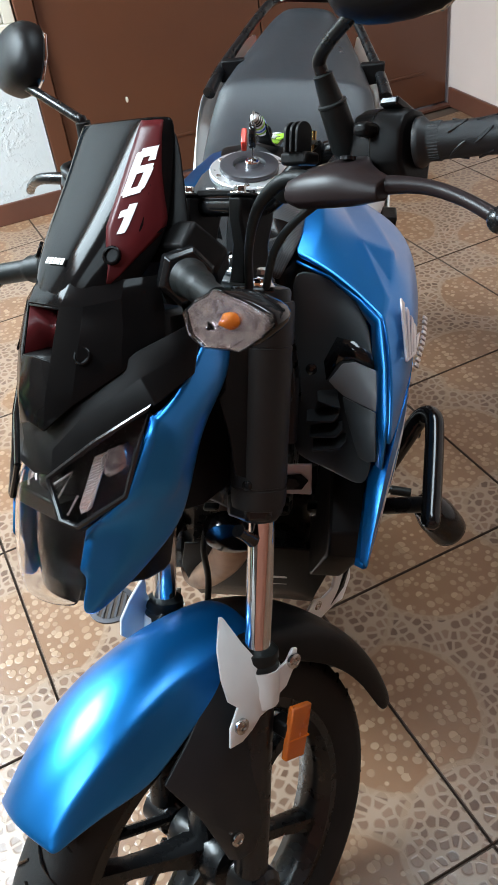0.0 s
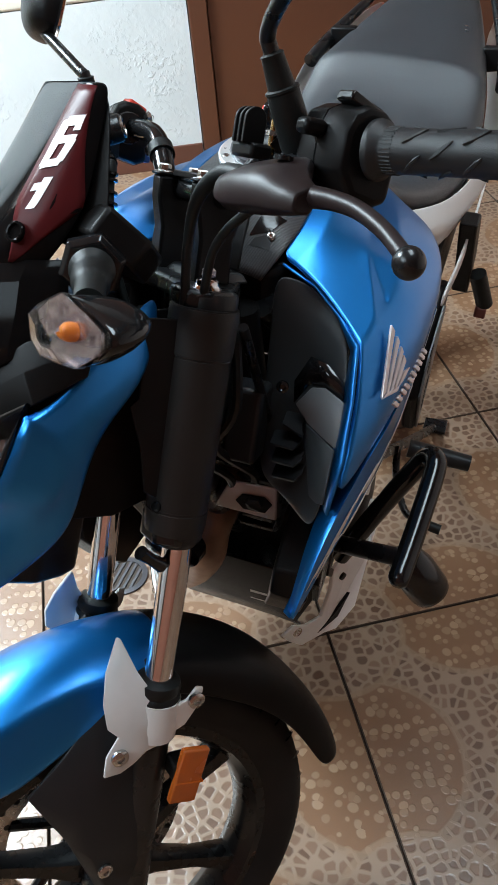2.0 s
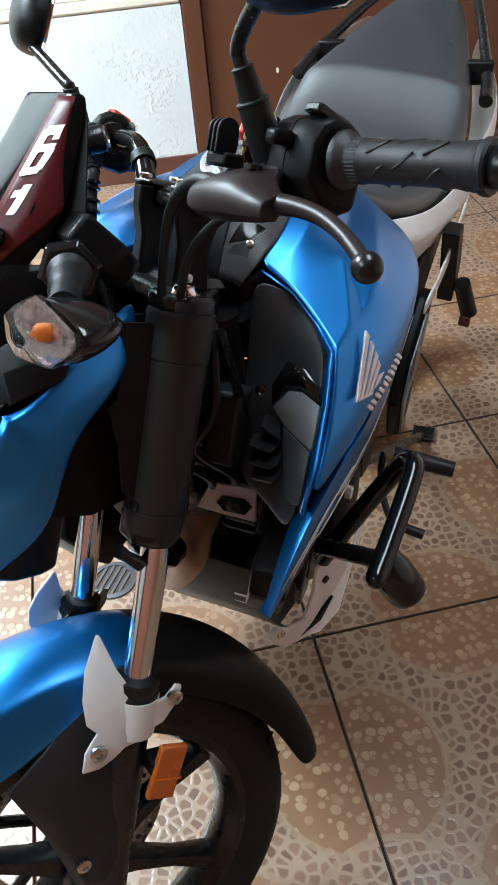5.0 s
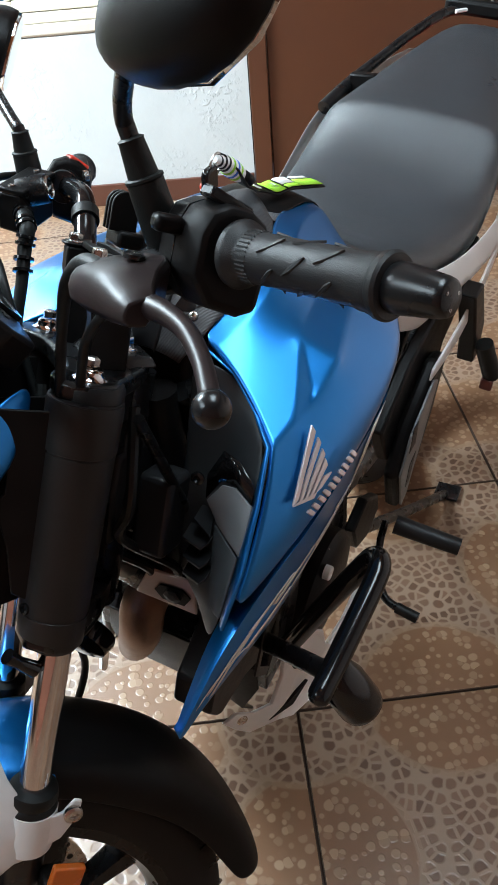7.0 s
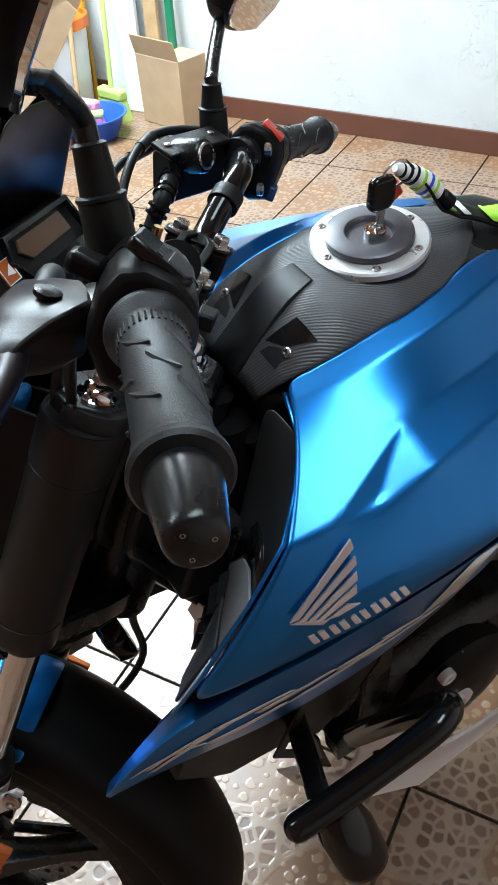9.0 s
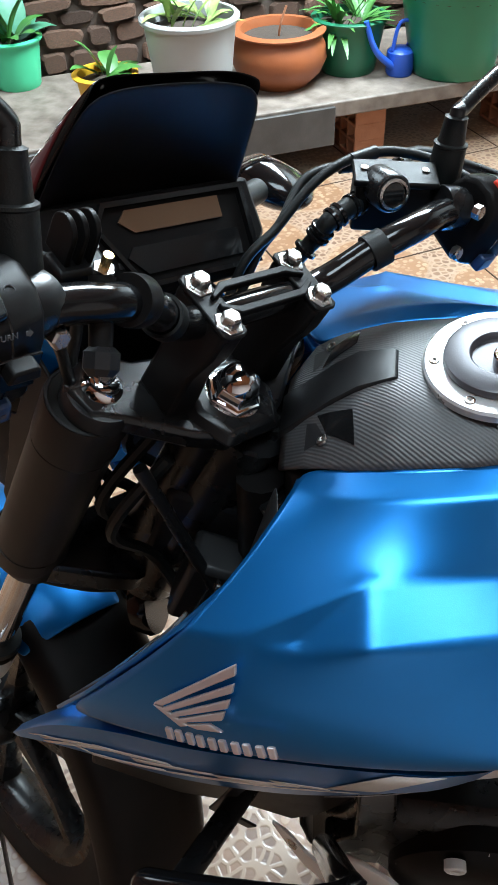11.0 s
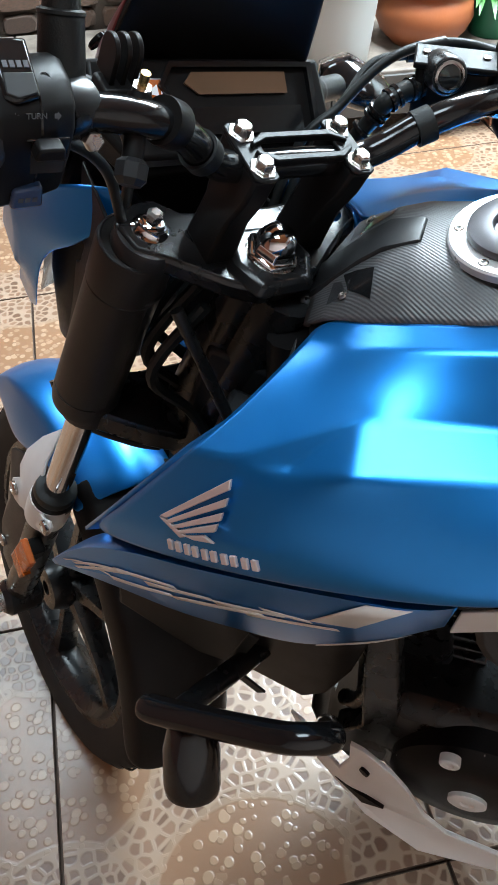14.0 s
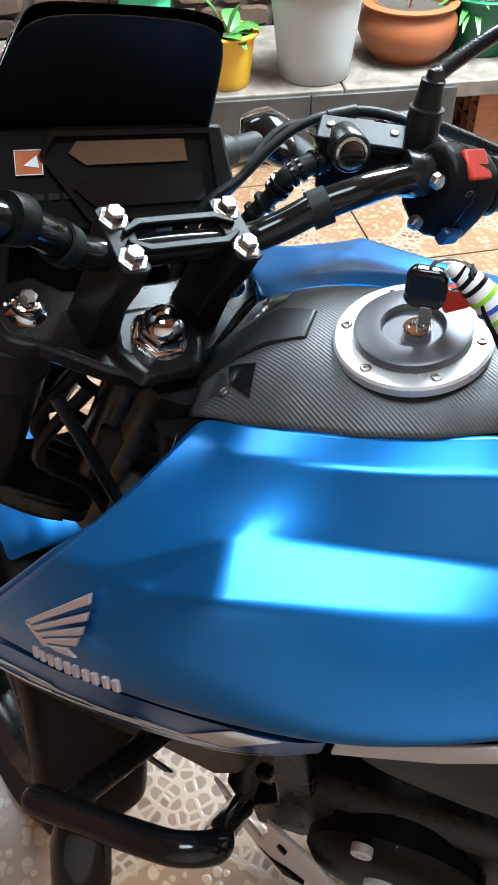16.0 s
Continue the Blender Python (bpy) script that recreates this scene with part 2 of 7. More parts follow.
def pebble_tile():
    """Glazed tile printed and embossed with pebbles, in curved pale bands."""
    m = bpy.data.materials.new("pebble_tile")
    m.use_nodes = True
    n, k = m.node_tree.nodes, m.node_tree.links
    b = bsdf(m)
    co = n.new("ShaderNodeTexCoord")

    def node(kind, **values):
        q = n.new(kind)
        for key, v in values.items():
            q.inputs[key].default_value = v
        return q

    def calc(op, a, c=None):
        q = n.new("ShaderNodeMath")
        q.operation = op
        for i, v in enumerate((a, c)):
            if isinstance(v, (int, float)):
                q.inputs[i].default_value = v
            elif v is not None:
                k.new(v, q.inputs[i])
        return q.outputs[0]

    def blend(f, a, c):
        q = n.new("ShaderNodeMix")
        q.data_type = "RGBA"
        k.new(f, q.inputs[0])
        for s, v in (("A", a), ("B", c)):
            if isinstance(v, tuple):
                q.inputs[s].default_value = (*v, 1)
            else:
                k.new(v, q.inputs[s])
        return q.outputs["Result"]

    def steps(v, lo, hi):
        q = node("ShaderNodeMapRange")
        q.inputs[1].default_value, q.inputs[2].default_value = lo, hi
        k.new(v, q.inputs[0])
        return q.outputs[0]

    warp = node("ShaderNodeTexNoise", Scale=11.0, Detail=3.0)
    k.new(co.outputs["Object"], warp.inputs["Vector"])
    shift = n.new("ShaderNodeVectorMath")
    shift.operation = "MULTIPLY_ADD"
    shift.inputs[1].default_value = (0.016, 0.016, 0)
    k.new(warp.outputs["Color"], shift.inputs[0])
    k.new(co.outputs["Object"], shift.inputs[2])
    flat = n.new("ShaderNodeVectorMath")
    flat.operation = "MULTIPLY"
    flat.inputs[1].default_value = (1, 1, 0)
    k.new(shift.outputs[0], flat.inputs[0])
    stones = []
    for scale in (50.0, 46.0):
        edge, cell = node("ShaderNodeTexVoronoi", Scale=scale), node("ShaderNodeTexVoronoi", Scale=scale)
        edge.feature = "DISTANCE_TO_EDGE"
        for v in (edge, cell):
            v.voronoi_dimensions = "2D"
            v.inputs["Randomness"].default_value = 0.9
            k.new(flat.outputs[0], v.inputs["Vector"])
        shade = n.new("ShaderNodeSeparateColor")
        k.new(cell.outputs["Color"], shade.inputs[0])
        stones.append((edge, cell, shade))
    # a disc round each corner and a lobe on the middle of each side
    sep = n.new("ShaderNodeSeparateXYZ")
    k.new(co.outputs["Object"], sep.inputs[0])

    def ring(cx, cy):
        dx, dy = calc("SUBTRACT", sep.outputs[0], cx), calc("SUBTRACT", sep.outputs[1], cy)
        return calc("SQRT", calc("ADD", calc("MULTIPLY", dx, dx), calc("MULTIPLY", dy, dy)))

    def nearest(places):
        d = [ring(x, y) for x, y in places]
        return calc("MINIMUM", calc("MINIMUM", d[0], d[1]), calc("MINIMUM", d[2], d[3]))

    h = 0.278
    corner = nearest([(x, y) for x in (-h, h) for y in (-h, h)])
    side = nearest([(-h, 0), (h, 0), (0, -h), (0, h)])
    in_disc = steps(corner, 0.145, 0.141)
    lobe = calc("MULTIPLY", steps(side, 0.158, 0.154), calc("SUBTRACT", 1.0, in_disc))
    rim = calc("MULTIPLY", steps(calc("ABSOLUTE", calc("SUBTRACT", side, 0.160)), 0.008, 0.0045), calc("SUBTRACT", 1.0, in_disc))
    band = calc("MAXIMUM", rim, steps(calc("ABSOLUTE", calc("SUBTRACT", corner, 0.146)), 0.008, 0.0045))
    (e1, c1, s1), (e2, c2, s2) = stones
    # lobes: pale round pebbles, some missing, in brown; elsewhere: dark stones in a paler net
    size = calc("MULTIPLY_ADD", s1.outputs[1], 0.30)
    size.node.inputs[2].default_value = 0.22
    pebble = calc("MULTIPLY", steps(calc("SUBTRACT", size, c1.outputs["Distance"]), -0.02, 0.10), steps(s1.outputs[2], 0.12, 0.2))
    stone = calc("MINIMUM", steps(e2.outputs["Distance"], 0.08, 0.19), steps(c2.outputs["Distance"], 0.56, 0.40))
    wire = calc("SUBTRACT", 1.0, calc("MULTIPLY", stone, 0.8))

    def tint(shade, lo, hi):
        return blend(shade.outputs[0], lo, hi)

    lobes = blend(pebble, (0.190, 0.098, 0.052), tint(s1, (0.235, 0.138, 0.082), (0.33, 0.215, 0.135)))
    nets = blend(stone, (0.270, 0.185, 0.130), tint(s2, (0.092, 0.045, 0.026), (0.195, 0.110, 0.068)))
    colour = blend(lobe, nets, lobes)
    grime = node("ShaderNodeTexNoise", Scale=3.0, Detail=6.0)
    k.new(co.outputs["Object"], grime.inputs["Vector"])
    colour = blend(calc("MULTIPLY", band, 0.7), colour, (0.265, 0.175, 0.115))
    colour = blend(calc("MULTIPLY", steps(grime.outputs["Fac"], 0.45, 0.75), 0.3), colour, (0.19, 0.110, 0.065))
    k.new(colour, b.inputs["Base Color"])
    b.inputs["Specular IOR Level"].default_value = 0.55
    rough = node("ShaderNodeMapRange")
    rough.inputs[3].default_value, rough.inputs[4].default_value = 0.24, 0.38
    k.new(grime.outputs["Fac"], rough.inputs[0])
    k.new(rough.outputs[0], b.inputs["Roughness"])
    height = n.new("ShaderNodeMix")
    k.new(lobe, height.inputs[0])
    k.new(wire, height.inputs[2])
    k.new(pebble, height.inputs[3])
    relief = calc("MAXIMUM", height.outputs[0], calc("MULTIPLY", band, 0.7))
    bp = n.new("ShaderNodeBump")
    bp.inputs["Strength"].default_value, bp.inputs["Distance"].default_value = 0.22, 0.002
    k.new(relief, bp.inputs["Height"])
    k.new(bp.outputs[0], b.inputs["Normal"])
    return m


TILE = pebble_tile()
GROUT = material("dark_grout", (0.078, 0.047, 0.031), 0.8, 0, (0.055, 0.033, 0.022), 30, 0.6, 0.3, 400)
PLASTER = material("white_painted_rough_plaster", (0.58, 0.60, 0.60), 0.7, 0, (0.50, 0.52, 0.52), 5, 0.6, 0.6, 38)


def pitted(m):
    """Patches of flaked, pitted paint on an otherwise even wall."""
    n, k = m.node_tree.nodes, m.node_tree.links
    co = n.new("ShaderNodeTexCoord")
    masks = []
    for size, lo, hi, detail in ((48, 0.50, 0.64, 5), (2.6, 0.50, 0.70, 3)):
        tex, ramp = n.new("ShaderNodeTexNoise"), n.new("ShaderNodeMapRange")
        tex.inputs["Scale"].default_value, tex.inputs["Detail"].default_value = size, detail
        ramp.inputs[1].default_value, ramp.inputs[2].default_value = lo, hi
        k.new(co.outputs["Object"], tex.inputs["Vector"])
        k.new(tex.outputs["Fac"], ramp.inputs[0])
        masks.append(ramp)
    mul, bp = n.new("ShaderNodeMath"), n.new("ShaderNodeBump")
    mul.operation = "MULTIPLY"
    for i in (0, 1):
        k.new(masks[i].outputs[0], mul.inputs[i])
    bp.inputs["Strength"].default_value, bp.inputs["Distance"].default_value = 0.55, 0.006
    k.new(mul.outputs[0], bp.inputs["Height"])
    old = bsdf(m).inputs["Normal"].links[0].from_node
    k.new(old.outputs[0], bp.inputs["Normal"])
    k.new(bp.outputs[0], bsdf(m).inputs["Normal"])


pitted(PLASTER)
PINKWALL = material("pale_pink_painted_plaster", (0.62, 0.50, 0.45), 0.7, 0, (0.56, 0.45, 0.40), 3, 0.5, 0.4, 90)
SKIRT = material("brown_skirting_paint", (0.115, 0.042, 0.026), 0.38, 0, (0.085, 0.032, 0.02), 8, 0.6, 0.15, 120)
DOORM = material("brown_door_paint", (0.098, 0.034, 0.016), 0.36, 0, (0.080, 0.027, 0.013), 4, 0.6, 0.12, 90)
CREAM = material("cream_window_paint", (0.66, 0.60, 0.50), 0.45, 0, (0.58, 0.52, 0.43), 10, 0.6, 0.2, 120)
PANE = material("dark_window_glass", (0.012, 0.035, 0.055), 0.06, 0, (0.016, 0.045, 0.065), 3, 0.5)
# Ceiling and facing wall are unseen; their warm colours tint the bounced light.
CEIL = material("warm_bounce_ceiling", (0.40, 0.155, 0.062), 0.7, 0, (0.31, 0.115, 0.045), 4, 0.5)
REDWALL = material("warm_bounce_wall", (0.24, 0.080, 0.042), 0.7, 0, (0.19, 0.062, 0.034), 4, 0.5, 0.3, 90)
STONE = material("rubble_brick", (0.095, 0.046, 0.027), 0.85, 0, (0.058, 0.037, 0.026), 14, 0.8, 0.8, 90)
def vary_by_piece(m, lo, hi):
    """Each piece a little lighter or darker than the next."""
    n, k = m.node_tree.nodes, m.node_tree.links
    info, scale, mul = n.new("ShaderNodeObjectInfo"), n.new("ShaderNodeMapRange"), n.new("ShaderNodeMix")
    mul.data_type, mul.blend_type = "RGBA", "MULTIPLY"
    mul.inputs[0].default_value = 1.0
    scale.inputs[3].default_value, scale.inputs[4].default_value = lo, hi
    k.new(info.outputs["Random"], scale.inputs[0])
    link = bsdf(m).inputs["Base Color"].links[0]
    k.new(link.from_socket, mul.inputs["A"])
    k.new(scale.outputs[0], mul.inputs["B"])
    k.new(mul.outputs["Result"], bsdf(m).inputs["Base Color"])


vary_by_piece(STONE, 0.45, 1.5)
MORTAR = material("grey_mortar", (0.080, 0.056, 0.042), 0.9, 0, (0.05, 0.036, 0.028), 12, 0.7, 0.8, 120)
CLAY = material("hollow_clay_block", (0.34, 0.135, 0.065), 0.8, 0, (0.26, 0.10, 0.05), 20, 0.6, 0.5, 150)
SLAB = material("worn_stone_shelf", (0.20, 0.163, 0.135), 0.6, 0, (0.085, 0.062, 0.048), 16, 0.9, 0.4, 120)
DARKTILE = material("dark_grey_riser_tile", (0.040, 0.038, 0.037), 0.4, 0, (0.08, 0.074, 0.07), 12, 0.6, 0.2, 200)
TERRA = material("terracotta", (0.29, 0.080, 0.025), 0.5, 0, (0.21, 0.058, 0.018), 10, 0.6, 0.25, 150)
GREENP = material("dark_green_plastic", (0.008, 0.115, 0.055), 0.38, 0, (0.010, 0.11, 0.045), 10, 0.5)
TEALP = material("teal_green_plastic", (0.008, 0.165, 0.085), 0.4, 0, (0.007, 0.14, 0.07), 10, 0.5)
GREYP = material("pale_grey_plastic", (0.33, 0.34, 0.335), 0.5, 0, (0.35, 0.35, 0.34), 8, 0.6)
YELLOWP = material("yellow_plastic", (0.62, 0.34, 0.02), 0.45, 0, (0.5, 0.27, 0.02), 8, 0.5)
SOIL = material("potting_soil", (0.035, 0.024, 0.017), 0.95, 0, (0.06, 0.042, 0.03), 60, 0.7, 1.0, 200)
LEAF = material("green_leaf", (0.045, 0.16, 0.03), 0.45, 0, (0.07, 0.20, 0.045), 30, 0.6)
LEAFY = material("variegated_leaf", (0.30, 0.40, 0.12), 0.5, 0, (0.09, 0.22, 0.05), 40, 0.8)
LEAFB = material("blue_green_leaf", (0.06, 0.22, 0.13), 0.45, 0, (0.05, 0.17, 0.10), 20, 0.6)
MINT = material("mint_green_plastic", (0.06, 0.50, 0.25), 0.45, 0, (0.05, 0.42, 0.21), 10, 0.5)
BLUEP = material("bright_blue_plastic", (0.02, 0.10, 0.55), 0.4, 0, (0.018, 0.08, 0.45), 10, 0.5)
CARD = material("cardboard", (0.44, 0.30, 0.18), 0.8, 0, (0.36, 0.24, 0.14), 12, 0.6, 0.2, 200)
WOODP = material("pale_wood", (0.46, 0.30, 0.16), 0.6, 0, (0.36, 0.22, 0.11), 18, 0.7, 0.2, 200)
ORANGEP = material("orange_plastic", (0.70, 0.16, 0.02), 0.45, 0, (0.6, 0.13, 0.02), 10, 0.5)
LIMEP = material("pale_lime_plastic", (0.45, 0.62, 0.16), 0.5, 0, (0.38, 0.52, 0.13), 10, 0.5)
PINKP = material("pink_bristles", (0.70, 0.28, 0.42), 0.7, 0, (0.55, 0.2, 0.33), 60, 0.6, 0.6, 300)

# ---- the place: floor, walls, door, window ----
WA = radians(26.5)
WALL = Matrix.Translation((-1.0, 2.88, 0)) @ Matrix.Rotation(WA, 4, "Z")   # x along the wall, y into it


def setting(name, bm, mat, label, category, m=None, bevel=0.0, smooth=False):
    ob = part(name, bm, mat, None, "", m, smooth, bevel=bevel)
    return tagged(ob, label, category, kind="structure")


def wbox(x0, x1, y0, y1, z0, z1, bm=None):
    return block(x1 - x0, y1 - y0, z1 - z0, WALL @ Matrix.Translation(((x0 + x1) / 2, (y0 + y1) / 2, (z0 + z1) / 2)), bm)


floor = setting("floor", wbox(-3.2, 2.1, -5.4, 0.2, -0.10, -0.008), GROUT, "floor of glazed pebble-pattern tiles with dark joints", "floor")
TOP = 2.75
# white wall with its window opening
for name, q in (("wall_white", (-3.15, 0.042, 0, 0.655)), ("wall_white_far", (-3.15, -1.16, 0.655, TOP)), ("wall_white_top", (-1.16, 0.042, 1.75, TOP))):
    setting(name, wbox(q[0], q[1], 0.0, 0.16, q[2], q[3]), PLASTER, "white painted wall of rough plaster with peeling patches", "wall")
setting("skirting", wbox(-3.1, 0.040, -0.013, -0.0005, 0.0, 0.088), SKIRT, "brown painted skirting along the white wall", "skirting", bevel=0.003)
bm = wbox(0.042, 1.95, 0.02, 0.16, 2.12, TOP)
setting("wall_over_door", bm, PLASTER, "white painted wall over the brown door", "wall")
bm = wbox(1.95, 2.1, -5.3, 0.16, 0, TOP)
setting("wall_pink", bm, PINKWALL, "pale pink painted wall with brown skirting", "wall")
setting("skirting_pink", wbox(1.936, 1.9495, -5.3, -0.0, 0.0, 0.088), SKIRT, "brown painted skirting along the pink wall", "skirting", bevel=0.003)
# Unseen wall, added to close the room.
setting("wall_front", wbox(-3.2, 2.1, -5.45, -5.3, 0, TOP), REDWALL, "unseen plain wall added to close the room opposite the door", "wall")
wall_brick = setting("wall_brick", wbox(-3.3, -3.04, -5.3, 0.16, 0, TOP), MORTAR, "old rubble and brick wall behind the plant shelf", "wall")
# Unseen ceiling, added to keep the sky out except at the lamp openings.
bm = bmesh.new()
(a0, a1, c0, c1), (b0, b1, d0, d1), (_, _, e0, e1) = OPENINGS
for q in ((-3.3, a0, -5.45, 0.16), (a0, a1, -5.45, c0), (a0, a1, c1, e0), (a0, a1, e1, 0.16), (a1, b0, -5.45, 0.16), (b0, b1, -5.45, d0), (b0, b1, d1, 0.16), (b1, 2.1, -5.45, 0.16)):
    wbox(q[0], q[1], q[2], q[3], TOP, TOP + 0.12, bm)
setting("ceiling", bm, CEIL, "unseen brown ceiling added round three openings to the sky", "ceiling")

# brown double door with plain panels
door = tagged(part("door_1", wbox(0.046, 0.117, -0.012, 0.14, 0.012, 2.10), DOORM, None, bevel=0.004), "brown painted double door with flush panels", "door", kind="structure")
for x0, x1 in ((0.120, 1.02), (1.026, 1.93)):
    leaf = part("door_leaf", wbox(x0, x1, 0.012, 0.055, 0.020, 2.09), DOORM, door, "brown painted door leaf with a small pale spot", bevel=0.004)
    part("door_rail", wbox(x0 + 0.12, x1 - 0.12, 0.0065, 0.0115, 0.172, 0.184), DOORM, leaf, bevel=0.002)
    part("door_rail", wbox(x0 + 0.12, x1 - 0.12, 0.0065, 0.0115, 1.05, 1.062), DOORM, leaf, bevel=0.002)
part("pale_spot", lathe([(0.0001, 0), (0.006, 0.0), (0.0055, 0.0008)], 9, WALL @ Matrix.Translation((0.40, 0.0105, 0.372)) @ Matrix.Rotation(radians(90), 4, "X") @ Matrix.Scale(2.0, 4, (0, 1, 0))), CREAM, door, "small pale spot")
part("threshold", wbox(0.044, 1.94, -0.02, 0.15, 0.0, 0.011), SKIRT, door)

# window: cream wooden frame, two casements of dark glass
window = tagged(part("window_1", wbox(-1.16, 0.042, 0.010, 0.15, 0.70, 0.735), CREAM, None, bevel=0.005), "cream painted wooden window with dark blue glass", "window", kind="structure")
part("window_sill", wbox(-1.16, 0.042, -0.004, 0.15, 0.657, 0.699), CREAM, window, "cream painted sill", bevel=0.010)
for x in (-1.14, -0.40, 0.019):
    part("window_post", wbox(x - 0.022, x + 0.022, 0.012, 0.11, 0.735, 1.75), CREAM, window, bevel=0.004)
for x0, x1 in ((-1.115, -0.80), (-0.80, -0.425), (-0.375, -0.09), (-0.09, -0.006)):
    sash = part("sash_rail", wbox(x0, x1, 0.024, 0.075, 0.738, 0.778), CREAM, window, bevel=0.004)
    part("sash_post", wbox(x1 - 0.022, x1, 0.022, 0.078, 0.778, 1.72), CREAM, window, bevel=0.004)
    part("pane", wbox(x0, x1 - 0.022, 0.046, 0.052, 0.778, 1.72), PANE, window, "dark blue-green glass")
# Unseen black slab closes the opening and gives the dark behind the panes.
part("dark_backing", wbox(-1.16, 0.042, 0.12, 0.15, 0.735, 1.75), BLACK, window)

# stones and bricks of the old wall
random.seed(4)
shapes = []
for i in range(14):
    bm = bmesh.new()
    rings = []
    for k, d in ((1.0, 0.0), (1.0, 0.5), (0.86, 1.0)):
        rings.append([Vector((0.5 * math.copysign(abs(math.cos(a)) ** 0.5, math.cos(a)) * k * random.uniform(0.88, 1.02), 0.5 * math.copysign(abs(math.sin(a)) ** 0.5, math.sin(a)) * k * random.uniform(0.85, 1.02), d)) for a in [2 * math.pi * j / 9 + 0.2 for j in range(9)]])
    loft(rings, bm)
    finish(bm, True, 30)
    me = bpy.data.meshes.new("stone")
    bm.to_mesh(me)
    bm.free()
    me.materials.append(STONE)
    shapes.append(me)
z, row = 0.24, 0
count = 0
while z < 1.35 and count < 296:
    h = random.uniform(0.045, 0.085)
    y = -4.3 + random.uniform(0, 0.1)
    while y < 0.1 and count < 296:
        w = random.uniform(0.10, 0.24)
        ob = new("stone", shapes[count % 14])
        ob.parent = wall_brick
        ob.matrix_world = WALL @ Matrix.Translation((-3.045, y + w / 2, z + h / 2)) @ Matrix.Rotation(radians(90), 4, "Y") @ Matrix.Rotation(random.uniform(-0.07, 0.07), 4, "Z") @ Matrix.Diagonal((h * random.uniform(0.8, 0.98), w * 0.94, random.uniform(0.015, 0.045), 1))
        y += w
        count += 1
    z += h

# floor tiles, each with its own eased edge
TILE_SIZE = 0.556
ta = radians(30.5)
grid = Matrix.Translation((0.14, 0.70, 0)) @ Matrix.Rotation(ta, 4, "Z")
bm = loft([[Vector((sx * w / 2, sy * w / 2, z)) for sx, sy in ((-1, -1), (1, -1), (1, 1), (-1, 1))] for w, z in ((TILE_SIZE - 0.004, -0.008), (TILE_SIZE - 0.004, -0.0015), (TILE_SIZE - 0.007, 0.0))])
finish(bm, False)
tile_mesh = bpy.data.meshes.new("tile")
bm.to_mesh(tile_mesh)
bm.free()
tile_mesh.materials.append(TILE)
tile_mesh.materials.append(GROUT)
for face in tile_mesh.polygons:   # unglazed, dirt-dark sides
    face.material_index = 0 if face.normal.z > 0.95 else 1
inv = WALL.inverted()
for i in range(-9, 8):
    for j in range(-10, 9):
        c = grid @ Vector(((i + 0.5) * TILE_SIZE, (j + 0.5) * TILE_SIZE, 0))
        q = inv @ c
        if -3.2 < q.x < 2.15 and -5.5 < q.y < 0.12:
            ob = new("tile", tile_mesh)
            ob.parent = floor
            ob.matrix_world = Matrix.Translation(c) @ Matrix.Rotation(ta + random.choice((0, 1, 2, 3)) * math.pi / 2, 4, "Z")

# ---- the motorcycle ----
BIKE = pose(0, 0, 0, 0, 6.23, 0)
RAKE, STEER = radians(25.5), radians(43)
axis_up, ahead = Vector((0, math.sin(RAKE), math.cos(RAKE))), Vector((0, -math.cos(RAKE), math.sin(RAKE)))
to_left = Vector((1, 0, 0)) * math.cos(STEER) + ahead * math.sin(STEER)
to_back = -(ahead * math.cos(STEER) - Vector((1, 0, 0)) * math.sin(STEER))
S = Matrix.Translation((0, 0.433, 0.958)) @ Matrix((to_left, to_back, axis_up)).transposed().to_4x4()   # turned front: x left, y back, z up the fork
AX = Vector((0, -0.03, -0.762))   # front axle in S
YAW = Matrix.Translation((0, 0.62, 0)) @ Matrix.Rotation(radians(-2.2), 4, "Z") @ Matrix.Translation((0, -0.62, 0))
TAIL = Matrix.Translation((0.018, 0, 0)) @ YAW   # seat and tail sit a little to one side
ALONG_X = Matrix.Rotation(radians(90), 4, "Y")

bike = thing("motorcycle", "matte blue and black motorcycle leaning on its side stand", "motorcycle", BIKE)


